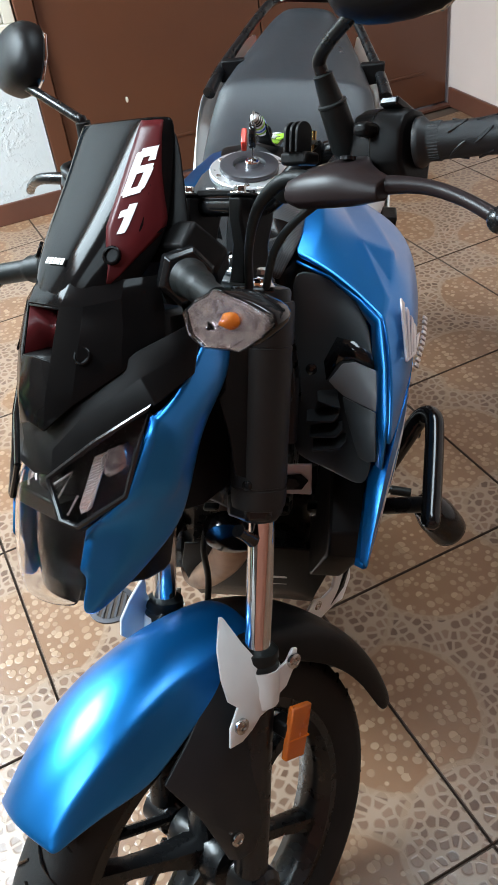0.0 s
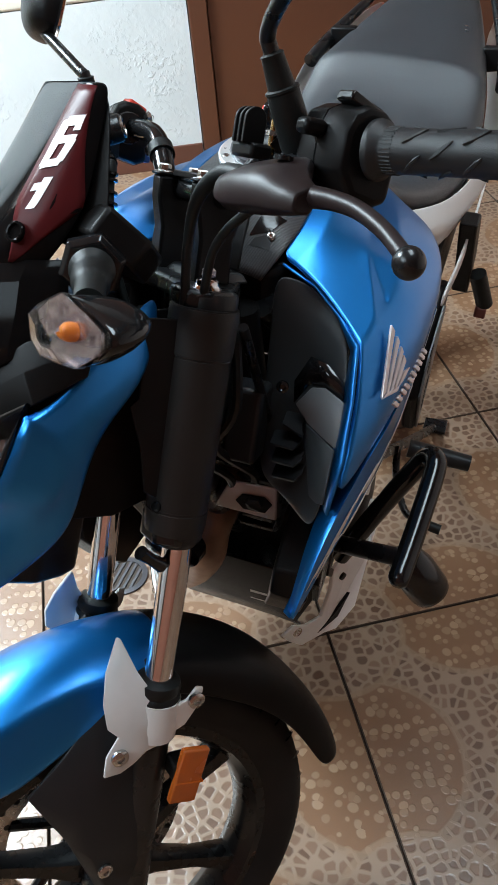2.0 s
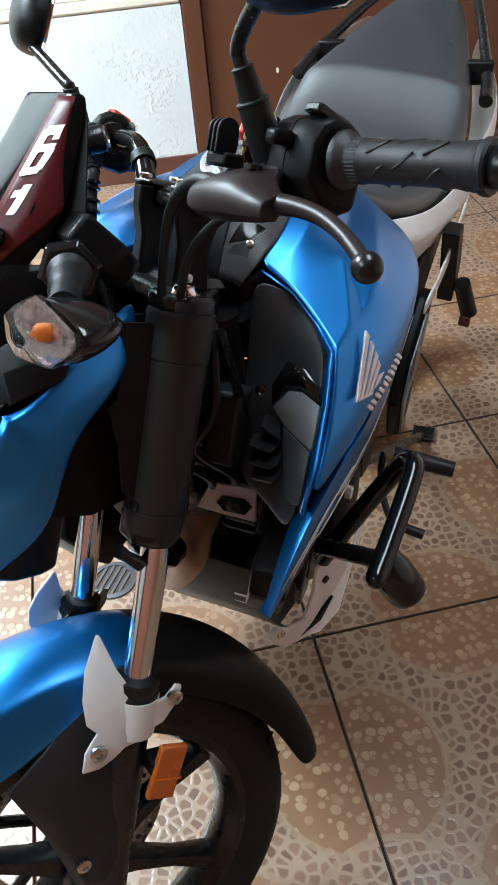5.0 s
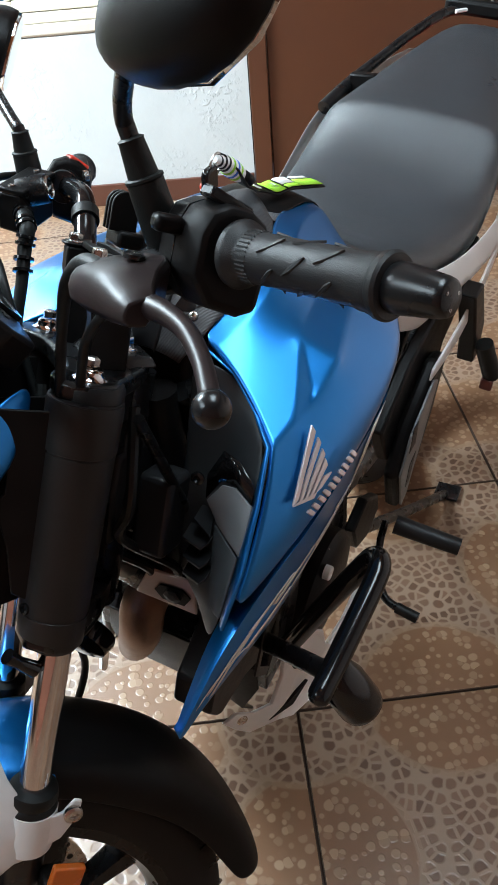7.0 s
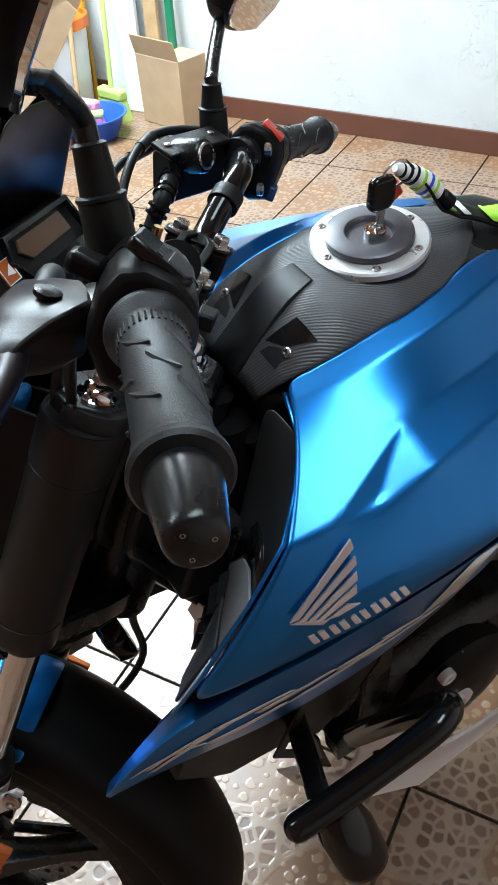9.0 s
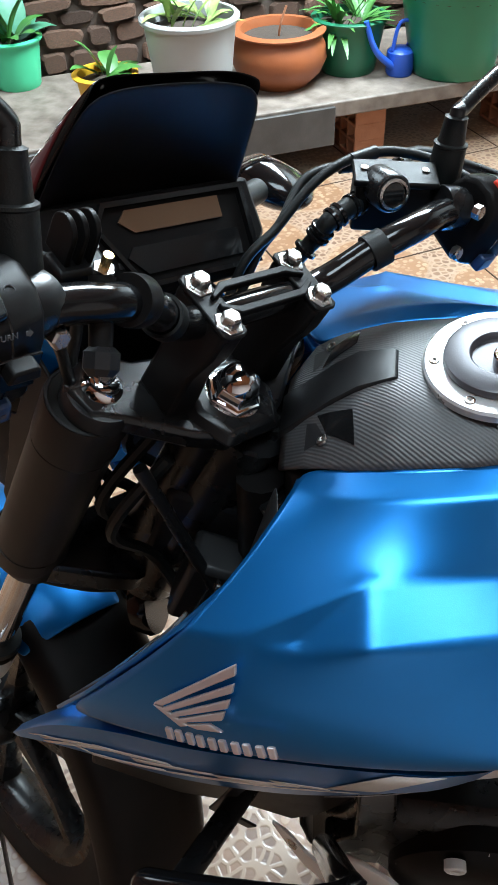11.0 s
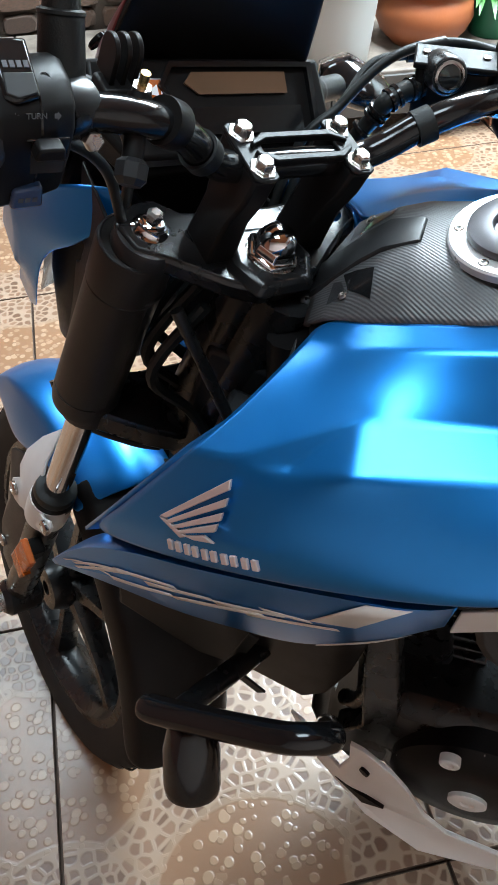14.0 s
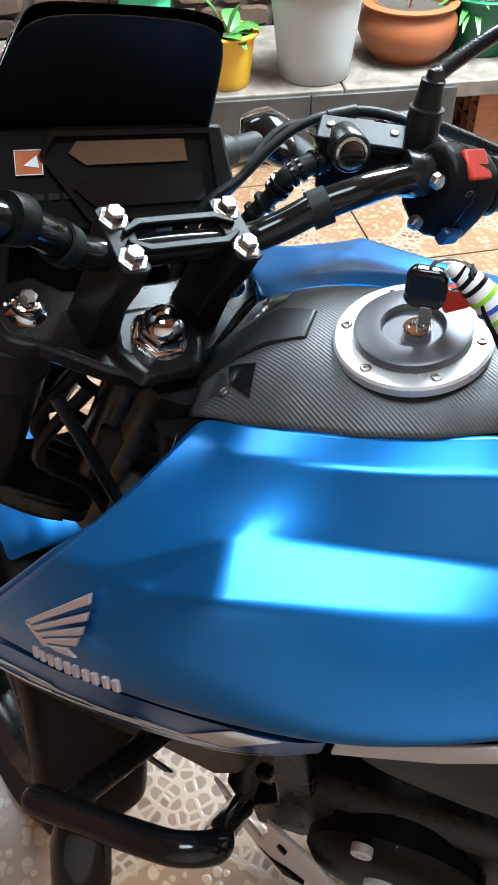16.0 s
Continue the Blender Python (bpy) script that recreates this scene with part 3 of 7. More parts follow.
def wheel(name, m, radius, width, tyre_h):
    """A cast wheel on the x axis of m: rim with spokes and hub; the tyre and disc are its pieces."""
    r0, w = radius - tyre_h, width / 2
    bm = lathe([(r0 + 0.006, -w * 0.78), (r0 + 0.006, w * 0.78), (r0 - 0.007, w * 0.8), (r0 - 0.016, w * 0.45), (r0 - 0.020, w * 0.3), (r0 - 0.020, -w * 0.3), (r0 - 0.016, -w * 0.45), (r0 - 0.007, -w * 0.8)], 64, ALONG_X, closed=True)
    spokes = []
    for i in range(6):
        a = 2 * math.pi * i / 6 + 0.22
        t = Matrix.Rotation(a, 4, "X")
        rings = []
        for r, hw, hx in ((0.03, 0.020, 0.022), (0.08, 0.012, 0.017), (0.14, 0.010, 0.014), (r0 - 0.015, 0.016, 0.018)):
            rings.append([t @ Vector((x, y, r)) for x, y in ((-hx, -hw * 0.7), (-hx * 0.4, -hw), (hx * 0.4, -hw), (hx, -hw * 0.7), (hx, hw * 0.7), (hx * 0.4, hw), (-hx * 0.4, hw), (-hx, hw * 0.7))])
        spokes.append(loft(rings))
    rim = part(name, bm, METALBLACK, bike, "black cast wheel with six spokes", m)
    part("hub", lathe([(0.034, -0.05), (0.040, -0.03), (0.030, 0.0), (0.040, 0.03), (0.034, 0.05), (0.012, 0.05), (0.012, -0.05)], 28, ALONG_X, closed=True), METALBLACK, rim, "", m)
    for sp in spokes:
        part("spoke", sp, METALBLACK, rim, "", m)
    prof = [(r0 + 0.004, -0.75), (r0 + 0.018, -0.93), (r0 + 0.045, -1.0), (radius - 0.020, -0.93), (radius - 0.009, -0.72), (radius - 0.003, -0.4), (radius, 0.0)]
    prof = [(r, h * w) for r, h in prof]
    part("tyre", lathe(prof + [(r, -h) for r, h in prof[-2::-1]], 96, ALONG_X, closed=True), TYRE, rim, "dusty black road tyre with diagonal grooves", m)
    grooves = bmesh.new()
    for i in range(44):
        for s in (-1, 1):
            a = 2 * math.pi * (i + 0.25 * s) / 44
            pts = []
            for u in (0.10, 0.45, 0.75, 0.93):
                rr = radius - 0.0205 * max(0, u - 0.35) ** 1.6 * 2.2 + 0.0002
                b = a + 0.13 * u
                pts.append(Vector((s * u * w * 0.95, -math.sin(b) * rr, math.cos(b) * rr)))
            tube(pts, 0.0016, 5, grooves, 2)
    part("tyre_grooves", grooves, GLOSS, rim, "fine dark tread grooves", m)
    return rim


FW = S @ Matrix.Translation(AX)
front_wheel = wheel("front_wheel", FW, 0.292, 0.082, 0.075)
bm = bmesh.new()
lathe([(0.138, -0.002), (0.138, 0.002), (0.108, 0.002), (0.108, -0.002)], 64, Matrix.Translation((-0.062, 0, 0)) @ ALONG_X, bm, closed=True)
disc = part("brake_disc", bm, STEEL, front_wheel, "drilled steel brake disc", FW)
bm = bmesh.new()
for i in range(40):
    a, r = 2 * math.pi * i / 40, (0.115, 0.123, 0.131)[i % 3]
    lathe([(0.0042, -0.0025), (0.0042, 0.0025)], 10, Matrix.Translation((-0.062, r * math.cos(a), r * math.sin(a))) @ ALONG_X, bm)
for i in range(5):
    a = 2 * math.pi * i / 5
    rod((-0.062, 0.03 * math.cos(a), 0.03 * math.sin(a)), (-0.062, 0.112 * math.cos(a + 0.3), 0.112 * math.sin(a + 0.3)), 0.008, 8, bm)
part("disc_carrier", bm, METALBLACK, front_wheel, "black disc carrier", FW)

# front fork
for s in (1, -1):
    x = 0.089 * s
    leg = part("fork_leg", rod((x, -0.038, -0.445), (x, -0.038, -0.735), 0.0215, 24), METALBLACK, bike, "black lower fork leg", S)
    part("axle_lug", lathe([(0.018, -0.03), (0.027, -0.022), (0.027, 0.02), (0.02, 0.028)], 24, Matrix.Translation((x, -0.033, -0.758)) @ ALONG_X), METALBLACK, leg, "", S)
    part("axle_nut", lathe([(0.013, 0), (0.013, 0.010), (0.009, 0.012), (0.009, 0.016)], 6, Matrix.Translation((x + 0.028 * s, -0.030, -0.762)) @ Matrix.Rotation(radians(90 * s), 4, "Y")), STEEL, leg, "zinc-plated axle nut", S, smooth=False)
    part("fork_tube", rod((x, -0.038, -0.20), (x, -0.038, -0.44), 0.0155, 28), CHROME, bike, "polished chrome fork tube", S)
    part("fork_seal", lathe([(0.0165, 0.0), (0.024, -0.004), (0.0255, -0.012), (0.0235, -0.018), (0.026, -0.022), (0.026, -0.03), (0.022, -0.036)], 28, Matrix.Translation((x, -0.038, -0.424))), RUBBER, bike, "black rubber dust seal", S)
    cover = part("fork_cover", lathe([(0.026, -0.012), (0.028, -0.016), (0.028, -0.034), (0.0262, -0.036), (0.0262, -0.060), (0.0275, -0.062), (0.0275, -0.066), (0.0262, -0.068), (0.0258, -0.222), (0.0272, -0.226), (0.0272, -0.258), (0.022, -0.266)], 32, Matrix.Translation((x * 0.97, -0.041, 0))), GREY, bike, "matte grey-brown fork cover", S)
    cap = part("fork_cap", lathe([(0.0150, -0.014), (0.0150, -0.006), (0.0125, -0.0045), (0.0105, -0.002), (0.0105, 0.001), (0.008, 0.003)], 28, Matrix.Translation((0.0855 * s, -0.044, -0.004))), CHROME, bike, "chrome fork cap bolt", S)
    part("cap_bolt", lathe([(0.0065, 0), (0.0065, 0.0055), (0.004, 0.0075)], 6, Matrix.Translation((0.0855 * s, -0.044, 0.001))), STEEL, cap, "", S, smooth=False)

# steering stem and top bridge
outline = [(-0.112, -0.052), (-0.098, -0.072), (-0.070, -0.074), (-0.052, -0.058), (-0.03, -0.055), (0.03, -0.055), (0.052, -0.058), (0.070, -0.074), (0.098, -0.072), (0.112, -0.052), (0.106, -0.026), (0.085, -0.014), (0.045, 0.016), (0.020, 0.030), (-0.020, 0.030), (-0.045, 0.016), (-0.085, -0.014), (-0.106, -0.026)]
bridge = part("top_bridge", prism(outline, 0.018, Matrix.Translation((0, 0, -0.028))), METALBLACK, bike, "black fork top bridge", S, bevel=0.004)
part("bridge_boss", loft([[Vector((x * k, y * k + 0.004, z)) for x, y in ((-0.026, -0.03), (0.026, -0.03), (0.034, 0.0), (0.022, 0.026), (-0.022, 0.026), (-0.034, 0.0))] for k, z in ((1.25, -0.012), (1.0, -0.002))]), METALBLACK, bridge, "", S, bevel=0.003)
nut = part("stem_nut", lathe([(0.0225, -0.002), (0.0225, 0.001), (0.018, 0.002), (0.0175, 0.010), (0.0165, 0.012)], 6), CHROME, bike, "chrome domed steering stem nut", S, angle=25, bevel=0.0012)
part("nut_dome", lathe([(0.0155, 0.011), (0.0150, 0.015), (0.0125, 0.0195), (0.007, 0.0225), (0.0005, 0.0235)], 32), CHROME, nut, "", S)
part("nut_washer", lathe([(0.025, -0.006), (0.025, -0.003), (0.022, -0.002)], 32), STEEL, nut, "", S)
part("lower_bridge", prism([(x * 1.02, y) for x, y in outline], 0.03, Matrix.Translation((0, 0, -0.262))), METALBLACK, bike, "black lower fork bridge", S, bevel=0.004)
part("steering_stem", rod((0, 0.0, -0.24), (0, 0.0, -0.02), 0.026, 20), METALBLACK, bike, "", S)

# handlebar and its clamps
half = [(0, -0.022, 0.070), (0.052, -0.022, 0.070), (0.078, -0.021, 0.080), (0.105, -0.018, 0.104), (0.135, -0.016, 0.119), (0.17, -0.020, 0.1225), (0.205, -0.0175, 0.1235), (0.245, -0.005, 0.1265), (0.385, 0.0415, 0.1365)]
bar = part("handlebar", tube([(-x, y, z) for x, y, z in half[:0:-1]] + half, 0.0112, 16), GLOSS, bike, "black bent tubular handlebar", S)
for s in (1, -1):
    x = 0.043 * s
    clamp = part("bar_clamp", loft([[Vector((x + a, -0.022 + b, z)) for a, b in ((-w, -d), (w, -d), (w, d), (-w, d))] for z, w, d in ((-0.012, 0.013, 0.019), (0.03, 0.0105, 0.018), (0.058, 0.0098, 0.025), (0.080, 0.0098, 0.026))]), BLACK, bike, "black handlebar clamp", S, bevel=0.003)
    for y in (-0.0395, -0.0055):
        bolt = part("clamp_bolt", lathe([(0.0105, 0.0), (0.0105, 0.0015), (0.0068, 0.002), (0.0068, 0.0075), (0.0055, 0.0088)], 6, Matrix.Translation((x, y, 0.0825))), STEEL, clamp, "zinc-plated hexagon bolt", S, smooth=False, bevel=0.0005)
    part("clamp_washer", prism([(x - 0.0105, -0.048), (x - 0.006, -0.051), (x + 0.006, -0.051), (x + 0.0105, -0.048), (x + 0.0105, 0.003), (x + 0.006, 0.006), (x - 0.006, 0.006), (x - 0.0105, 0.003)], 0.003, Matrix.Translation((0, 0, 0.080))), BLACK, clamp, "", S, bevel=0.0012)
for s in (-1, 1):
    part("clamp_bridge_bar", prism([(-0.042, -0.022 + 0.006 * s), (-0.030, -0.022 + 0.014 * s), (0.030, -0.022 + 0.014 * s), (0.042, -0.022 + 0.006 * s), (0.042, -0.022 + 0.002 * s), (0.028, -0.022 + 0.008 * s), (-0.028, -0.022 + 0.008 * s), (-0.042, -0.022 + 0.002 * s)], 0.006, Matrix.Translation((0, 0, 0.081))), BLACK, bike, "", S, bevel=0.001)

# ---- motorcycle: tank and bodywork ----
def tank_side(s):
    """Rows run from the carbon panel's edge outward and down to the seam; columns from front to back."""
    f = lambda pts: [(x * s, y, z) for x, y, z in pts]
    rows = [
        f([(0.062, 0.490, 0.952), (0.071, 0.520, 0.963), (0.074, 0.555, 0.972), (0.074, 0.600, 0.979), (0.066, 0.645, 0.983), (0.048, 0.688, 0.984), (0.042, 0.740, 0.976), (0.050, 0.800, 0.962), (0.048, 0.835, 0.935)]),
        f([(0.080, 0.483, 0.946), (0.094, 0.514, 0.959), (0.098, 0.557, 0.9705), (0.096, 0.602, 0.975), (0.089, 0.650, 0.977), (0.074, 0.698, 0.977), (0.066, 0.745, 0.970), (0.066, 0.798, 0.957), (0.058, 0.833, 0.928)]),
        f([(0.106, 0.470, 0.937), (0.112, 0.504, 0.948), (0.118, 0.550, 0.9585), (0.112, 0.600, 0.961), (0.104, 0.650, 0.961), (0.092, 0.700, 0.959), (0.084, 0.750, 0.952), (0.078, 0.800, 0.943), (0.068, 0.832, 0.918)]),
        f([(0.136, 0.450, 0.926), (0.136, 0.490, 0.936), (0.146, 0.539, 0.9475), (0.134, 0.600, 0.945), (0.124, 0.650, 0.942), (0.114, 0.700, 0.939), (0.104, 0.750, 0.934), (0.092, 0.800, 0.925), (0.080, 0.830, 0.904)]),
        f([(0.171, 0.420, 0.907), (0.177, 0.455, 0.915), (0.187, 0.541, 0.932), (0.172, 0.600, 0.934), (0.160, 0.650, 0.933), (0.148, 0.700, 0.929), (0.133, 0.750, 0.921), (0.114, 0.800, 0.905), (0.094, 0.828, 0.886)]),
        f([(0.180, 0.385, 0.868), (0.203, 0.455, 0.893), (0.212, 0.530, 0.903), (0.206, 0.600, 0.909), (0.198, 0.650, 0.912), (0.184, 0.700, 0.910), (0.163, 0.750, 0.900), (0.138, 0.800, 0.882), (0.108, 0.828, 0.866)]),
        f([(0.183, 0.345, 0.818), (0.215, 0.440, 0.850), (0.226, 0.520, 0.866), (0.226, 0.595, 0.880), (0.220, 0.650, 0.890), (0.204, 0.700, 0.894), (0.180, 0.750, 0.888), (0.150, 0.800, 0.872), (0.114, 0.826, 0.855)]),
        f([(0.179, 0.311, 0.777), (0.213, 0.430, 0.824), (0.225, 0.515, 0.850), (0.227, 0.592, 0.867), (0.222, 0.650, 0.880), (0.206, 0.700, 0.887), (0.181, 0.750, 0.882), (0.150, 0.800, 0.868), (0.113, 0.826, 0.850)]),
    ]
    # the flat front facet: one plane from knee to peak to the panel's edge
    a, b, c = Vector(rows[4][1]), Vector(rows[3][2]), Vector((0.089 * s, 0.493, 0.953))
    nrm = (b - a).cross(c - a)
    for r in (1, 2, 3):
        for k in (0, 1):
            x, y, z = rows[r][k]
            flat = a.z - (nrm.x * (x - a.x) + nrm.y * (y - a.y)) / nrm.z
            rows[r][k] = (x, y, z + (flat - z) * (0.9 if r > 1 else 0.4))
    sharp = [(0, c, 0, c + 1, 1.0) for c in range(8)] + [(7, c, 7, c + 1, 1.0) for c in range(8)] + [(r, 0, r + 1, 0, 1.0) for r in range(7)]
    sharp += [(1, c, 1, c + 1, 0.9) for c in range(8)] + [(3, c, 3, c + 1, 1.0 if c < 4 else 0.8) for c in range(2, 7)] + [(4, c, 4, c + 1, 1.0 if c < 4 else 0.8) for c in range(7)]
    sharp += [(3, 2, 4, 2, 0.8), (6, 0, 6, 1, 0.3)]
    return rows, sharp


for s in (1, -1):
    rows, sharp = tank_side(s)
    bm = net(rows, sharp)
    bm.verts.ensure_lookup_table()
    knee, peak, rear, inner = (bm.verts[4 * 9 + 1], bm.verts[3 * 9 + 2], bm.verts[4 * 9 + 2], bm.verts[3 * 9 + 1])
    for f in [f for f in bm.faces if all(v in f.verts for v in (knee, peak, rear, inner))]:
        bm.faces.remove(f)
    low1, low2 = bm.verts[5 * 9 + 1], bm.verts[5 * 9 + 2]
    for f in [f for f in bm.faces if all(v in f.verts for v in (knee, rear, low1, low2))]:
        bm.faces.remove(f)
    dip = bm.verts.new(knee.co * 0.55 + rear.co * 0.45 + Vector((-0.0028 * s, 0.0, -0.0036)))
    bm.faces.new((knee, peak, dip))
    bm.faces.new((dip, peak, rear))
    bm.faces.new((inner, peak, knee))
    bm.faces.new((knee, dip, rear, low2, low1))
    crease = bm.edges.layers.float["crease_edge"]
    for e, w in (((knee, peak), 1.0), ((dip, peak), 1.0), ((knee, dip), 0.8), ((dip, rear), 0.9)):
        bm.edges.get(e)[crease] = w
    part("tank_panel", bm, BLUE, bike, "matte metallic blue faceted fuel tank panel", subsurf=3, thick=0.004, angle=80)
    # body colour edge strip that runs down the front of the shroud
    edge = [(0.066, 0.487, 0.945), (0.106, 0.474, 0.934), (0.140, 0.447, 0.921), (0.168, 0.419, 0.908), (0.176, 0.382, 0.865), (0.180, 0.342, 0.816), (0.176, 0.309, 0.772)]
    inner = [(0.070, 0.499, 0.935), (0.108, 0.486, 0.922), (0.140, 0.462, 0.907), (0.160, 0.434, 0.890), (0.164, 0.399, 0.850), (0.166, 0.357, 0.806), (0.170, 0.320, 0.770)]
    part("shroud_lip", net([[(x * s, y, z) for x, y, z in edge], [(x * s, y, z) for x, y, z in inner]]), BLUE, bike, "", thick=0.003)
    # lower shroud blade with decals
    top = [(0.163, 0.243, 0.677), (0.177, 0.300, 0.742), (0.193, 0.360, 0.783), (0.211, 0.425, 0.815), (0.222, 0.510, 0.840), (0.226, 0.590, 0.858), (0.222, 0.622, 0.868)]
    mid = [(0.164, 0.246, 0.672), (0.184, 0.310, 0.715), (0.200, 0.370, 0.742), (0.213, 0.440, 0.770), (0.219, 0.510, 0.790), (0.220, 0.580, 0.808), (0.214, 0.617, 0.826)]
    low = [(0.160, 0.250, 0.664), (0.176, 0.320, 0.682), (0.189, 0.385, 0.692), (0.196, 0.440, 0.702), (0.196, 0.500, 0.704), (0.203, 0.560, 0.748), (0.202, 0.606, 0.792)]
    under = [(0.150, 0.256, 0.664), (0.160, 0.330, 0.680), (0.165, 0.390, 0.690), (0.165, 0.440, 0.700), (0.165, 0.500, 0.702), (0.165, 0.560, 0.746), (0.165, 0.606, 0.790)]
    inn = [(0.155, 0.250, 0.679), (0.160, 0.310, 0.744), (0.172, 0.368, 0.783), (0.185, 0.430, 0.813), (0.195, 0.510, 0.838), (0.20, 0.590, 0.856), (0.20, 0.620, 0.866)]
    BLADE = [smooth_path(r, 6) for r in (inn, top, mid, low, under)]
    blade = part("shroud_blade", net([[(p.x * s, p.y, p.z) for p in r] for r in BLADE]), BLUE, bike, "dark metallic blue lower shroud blade with silver graphics", thick=0.003, angle=22)

# carbon-pattern panel on top of the tank
CARB = ((0.470, 0.046, 0.936, 0.008), (0.489, 0.0615, 0.957, 0.006), (0.505, 0.067, 0.973, 0.014), (0.522, 0.0712, 0.987, 0.024), (0.545, 0.0735, 0.9955, 0.026), (0.60, 0.0735, 0.999, 0.020), (0.645, 0.0655, 1.000, 0.017), (0.685, 0.049, 0.999, 0.015), (0.715, 0.025, 0.997, 0.013), (0.728, 0.008, 0.994, 0.012))


def carb(y):
    return [float(np.interp(y, [q[0] for q in CARB], [q[i] for q in CARB])) for i in (1, 2, 3)]


def carbon_z(x, y):
    w, z, d = carb(y)
    return z - d * min(1.0, abs(x) / w) ** 2.6


def patch(corners, lift, n=6):
    """A sheet that follows the carbon panel between four plan corners."""
    a, b, c, d = [Vector(q) for q in corners]
    rows = []
    for i in range(n + 1):
        p, q = a.lerp(d, i / n), b.lerp(c, i / n)
        rows.append([(v.x, v.y, carbon_z(v.x, v.y) + lift) for v in [p.lerp(q, j / n) for j in range(n + 1)]])
    return net(rows)


rows = []
for k in range(41):
    y = 0.470 + (0.728 - 0.470) * k / 40
    w = carb(y)[0]
    rows.append([(w * u, y, carbon_z(w * u, y)) for u in (-1, -0.95, -0.88, -0.78, -0.65, -0.5, -0.25, 0, 0.25, 0.5, 0.65, 0.78, 0.88, 0.95, 1)])
panel = part("carbon_panel", net(rows), CARBON, bike, "carbon-pattern panel round the filler cap", thick=0.004, angle=80)
for s in (1, -1):
    # Recess shade: a black sheet laid on the uncut carbon panel.
    rec = part("recess_patch", patch([(x * s, y) for x, y in ((0.024, 0.496), (0.033, 0.520), (0.058, 0.523), (0.044, 0.5035))], 0.0008), GLOSS, panel, "dark patch standing in for a recess, with a screw")
    part("recess_floor", patch([(x * s, y) for x, y in ((0.026, 0.489), (0.030, 0.4955), (0.047, 0.503), (0.049, 0.489))], 0.0006), GREY, rec, "pale triangular tab")
    part("recess_screw", lathe([(0.0045, 0), (0.0045, 0.0015), (0.0035, 0.0022), (0.002, 0.0022), (0.0018, 0.001)], 16, Matrix.Translation((0.047 * s, 0.5015, carbon_z(0.047, 0.5015))) @ Matrix.Rotation(radians(42), 4, "X")), STEEL, rec)
ridge = bmesh.new()
ridge = net([[(u * w, y, carbon_z(0, y) + lift - 0.004 * (abs(u) > 0.9)) for u in (-1, -0.88, 0, 0.88, 1)] for w, y, lift in ((0.021, 0.468, 0.002), (0.021, 0.489, 0.002), (0.0205, 0.505, 0.0022), (0.020, 0.522, 0.0022), (0.016, 0.546, 0.0014), (0.015, 0.549, 0.0002))])
part("panel_ridge", ridge, GREY, panel, "plain dark grey centre ridge", thick=0.003)

# filler cap
CAPF = Matrix.Translation((0.0, 0.616, 1.003)) @ Matrix.Rotation(radians(5), 4, "X") @ Matrix.Scale(0.88, 4)
ring = part("filler_ring", lathe([(0.036, -0.006), (0.0585, -0.006), (0.0585, 0.0), (0.0565, 0.0018), (0.038, 0.0018), (0.036, 0.0)], 64, None, closed=True), RINGM, bike, "brushed aluminium filler ring with six screws", CAPF)
for i in range(6):
    a = radians(60 * i + 30)
    at = Matrix.Translation((0.0495 * math.cos(a), 0.0495 * math.sin(a), 0.0012))
    screw = part("ring_screw", lathe([(0.0042, 0), (0.0042, 0.0012), (0.0035, 0.0018), (0.0020, 0.0018), (0.0019, 0.0006)], 14, at), STEEL, ring, "", CAPF)
lid = part("filler_cap", lathe([(0.0425, 0.0015), (0.0435, 0.004), (0.0425, 0.0085), (0.040, 0.0098), (0.024, 0.0098), (0.0225, 0.0085), (0.0215, 0.0045), (0.0, 0.0045)], 56), CAPM, bike, "dark metal filler cap with key slot", CAPF)
part("key_barrel", lathe([(0.0105, 0.0), (0.0105, 0.0085), (0.0095, 0.0095), (0.0065, 0.0095), (0.006, 0.0075), (0.0, 0.0075)], 28, Matrix.Translation((0.004, 0.004, 0.003))), CHROME, lid, "chrome key barrel", CAPF)

# black cover between tank and seat
part("tank_tail_cover", net([[(-0.052, 0.70, 0.980), (0, 0.705, 0.989), (0.052, 0.70, 0.980)], [(-0.052, 0.76, 0.975), (0, 0.765, 0.985), (0.052, 0.76, 0.975)], [(-0.056, 0.815, 0.958), (0, 0.818, 0.968), (0.056, 0.815, 0.958)], [(-0.056, 0.845, 0.915), (0, 0.848, 0.925), (0.056, 0.845, 0.915)]]), BLACK, bike, "matte black cover behind the filler cap", subsurf=2, thick=0.003)

# seat and tail
def seat_ring(y, w, z, d):
    pts = []
    for k in range(17):
        a = math.pi * k / 16
        x = math.cos(a)
        pts.append(Vector((w * math.copysign(abs(x) ** 0.62, x), y, z - d * (1 - math.sin(a) ** 0.55))))
    pts += [Vector((-w * 0.9, y, z - d - 0.03)), Vector((w * 0.9, y, z - d - 0.03))]
    return pts


seat = part("seat", loft([seat_ring(*q) for q in ((0.815, 0.060, 0.920, 0.03), (0.850, 0.085, 0.895, 0.04), (0.92, 0.120, 0.858, 0.045), (1.0, 0.150, 0.838, 0.05), (1.10, 0.168, 0.834, 0.055), (1.18, 0.172, 0.846, 0.055), (1.25, 0.168, 0.882, 0.055), (1.282, 0.160, 0.9095, 0.055), (1.292, 0.158, 0.9155, 0.055), (1.302, 0.156, 0.9175, 0.055), (1.335, 0.150, 0.921, 0.055), (1.40, 0.138, 0.928, 0.052), (1.52, 0.110, 0.945, 0.05), (1.64, 0.078, 0.962, 0.045), (1.70, 0.058, 0.958, 0.04))]), SEAT, bike, "black vinyl seat with a raised pillion step", TAIL, subsurf=1)
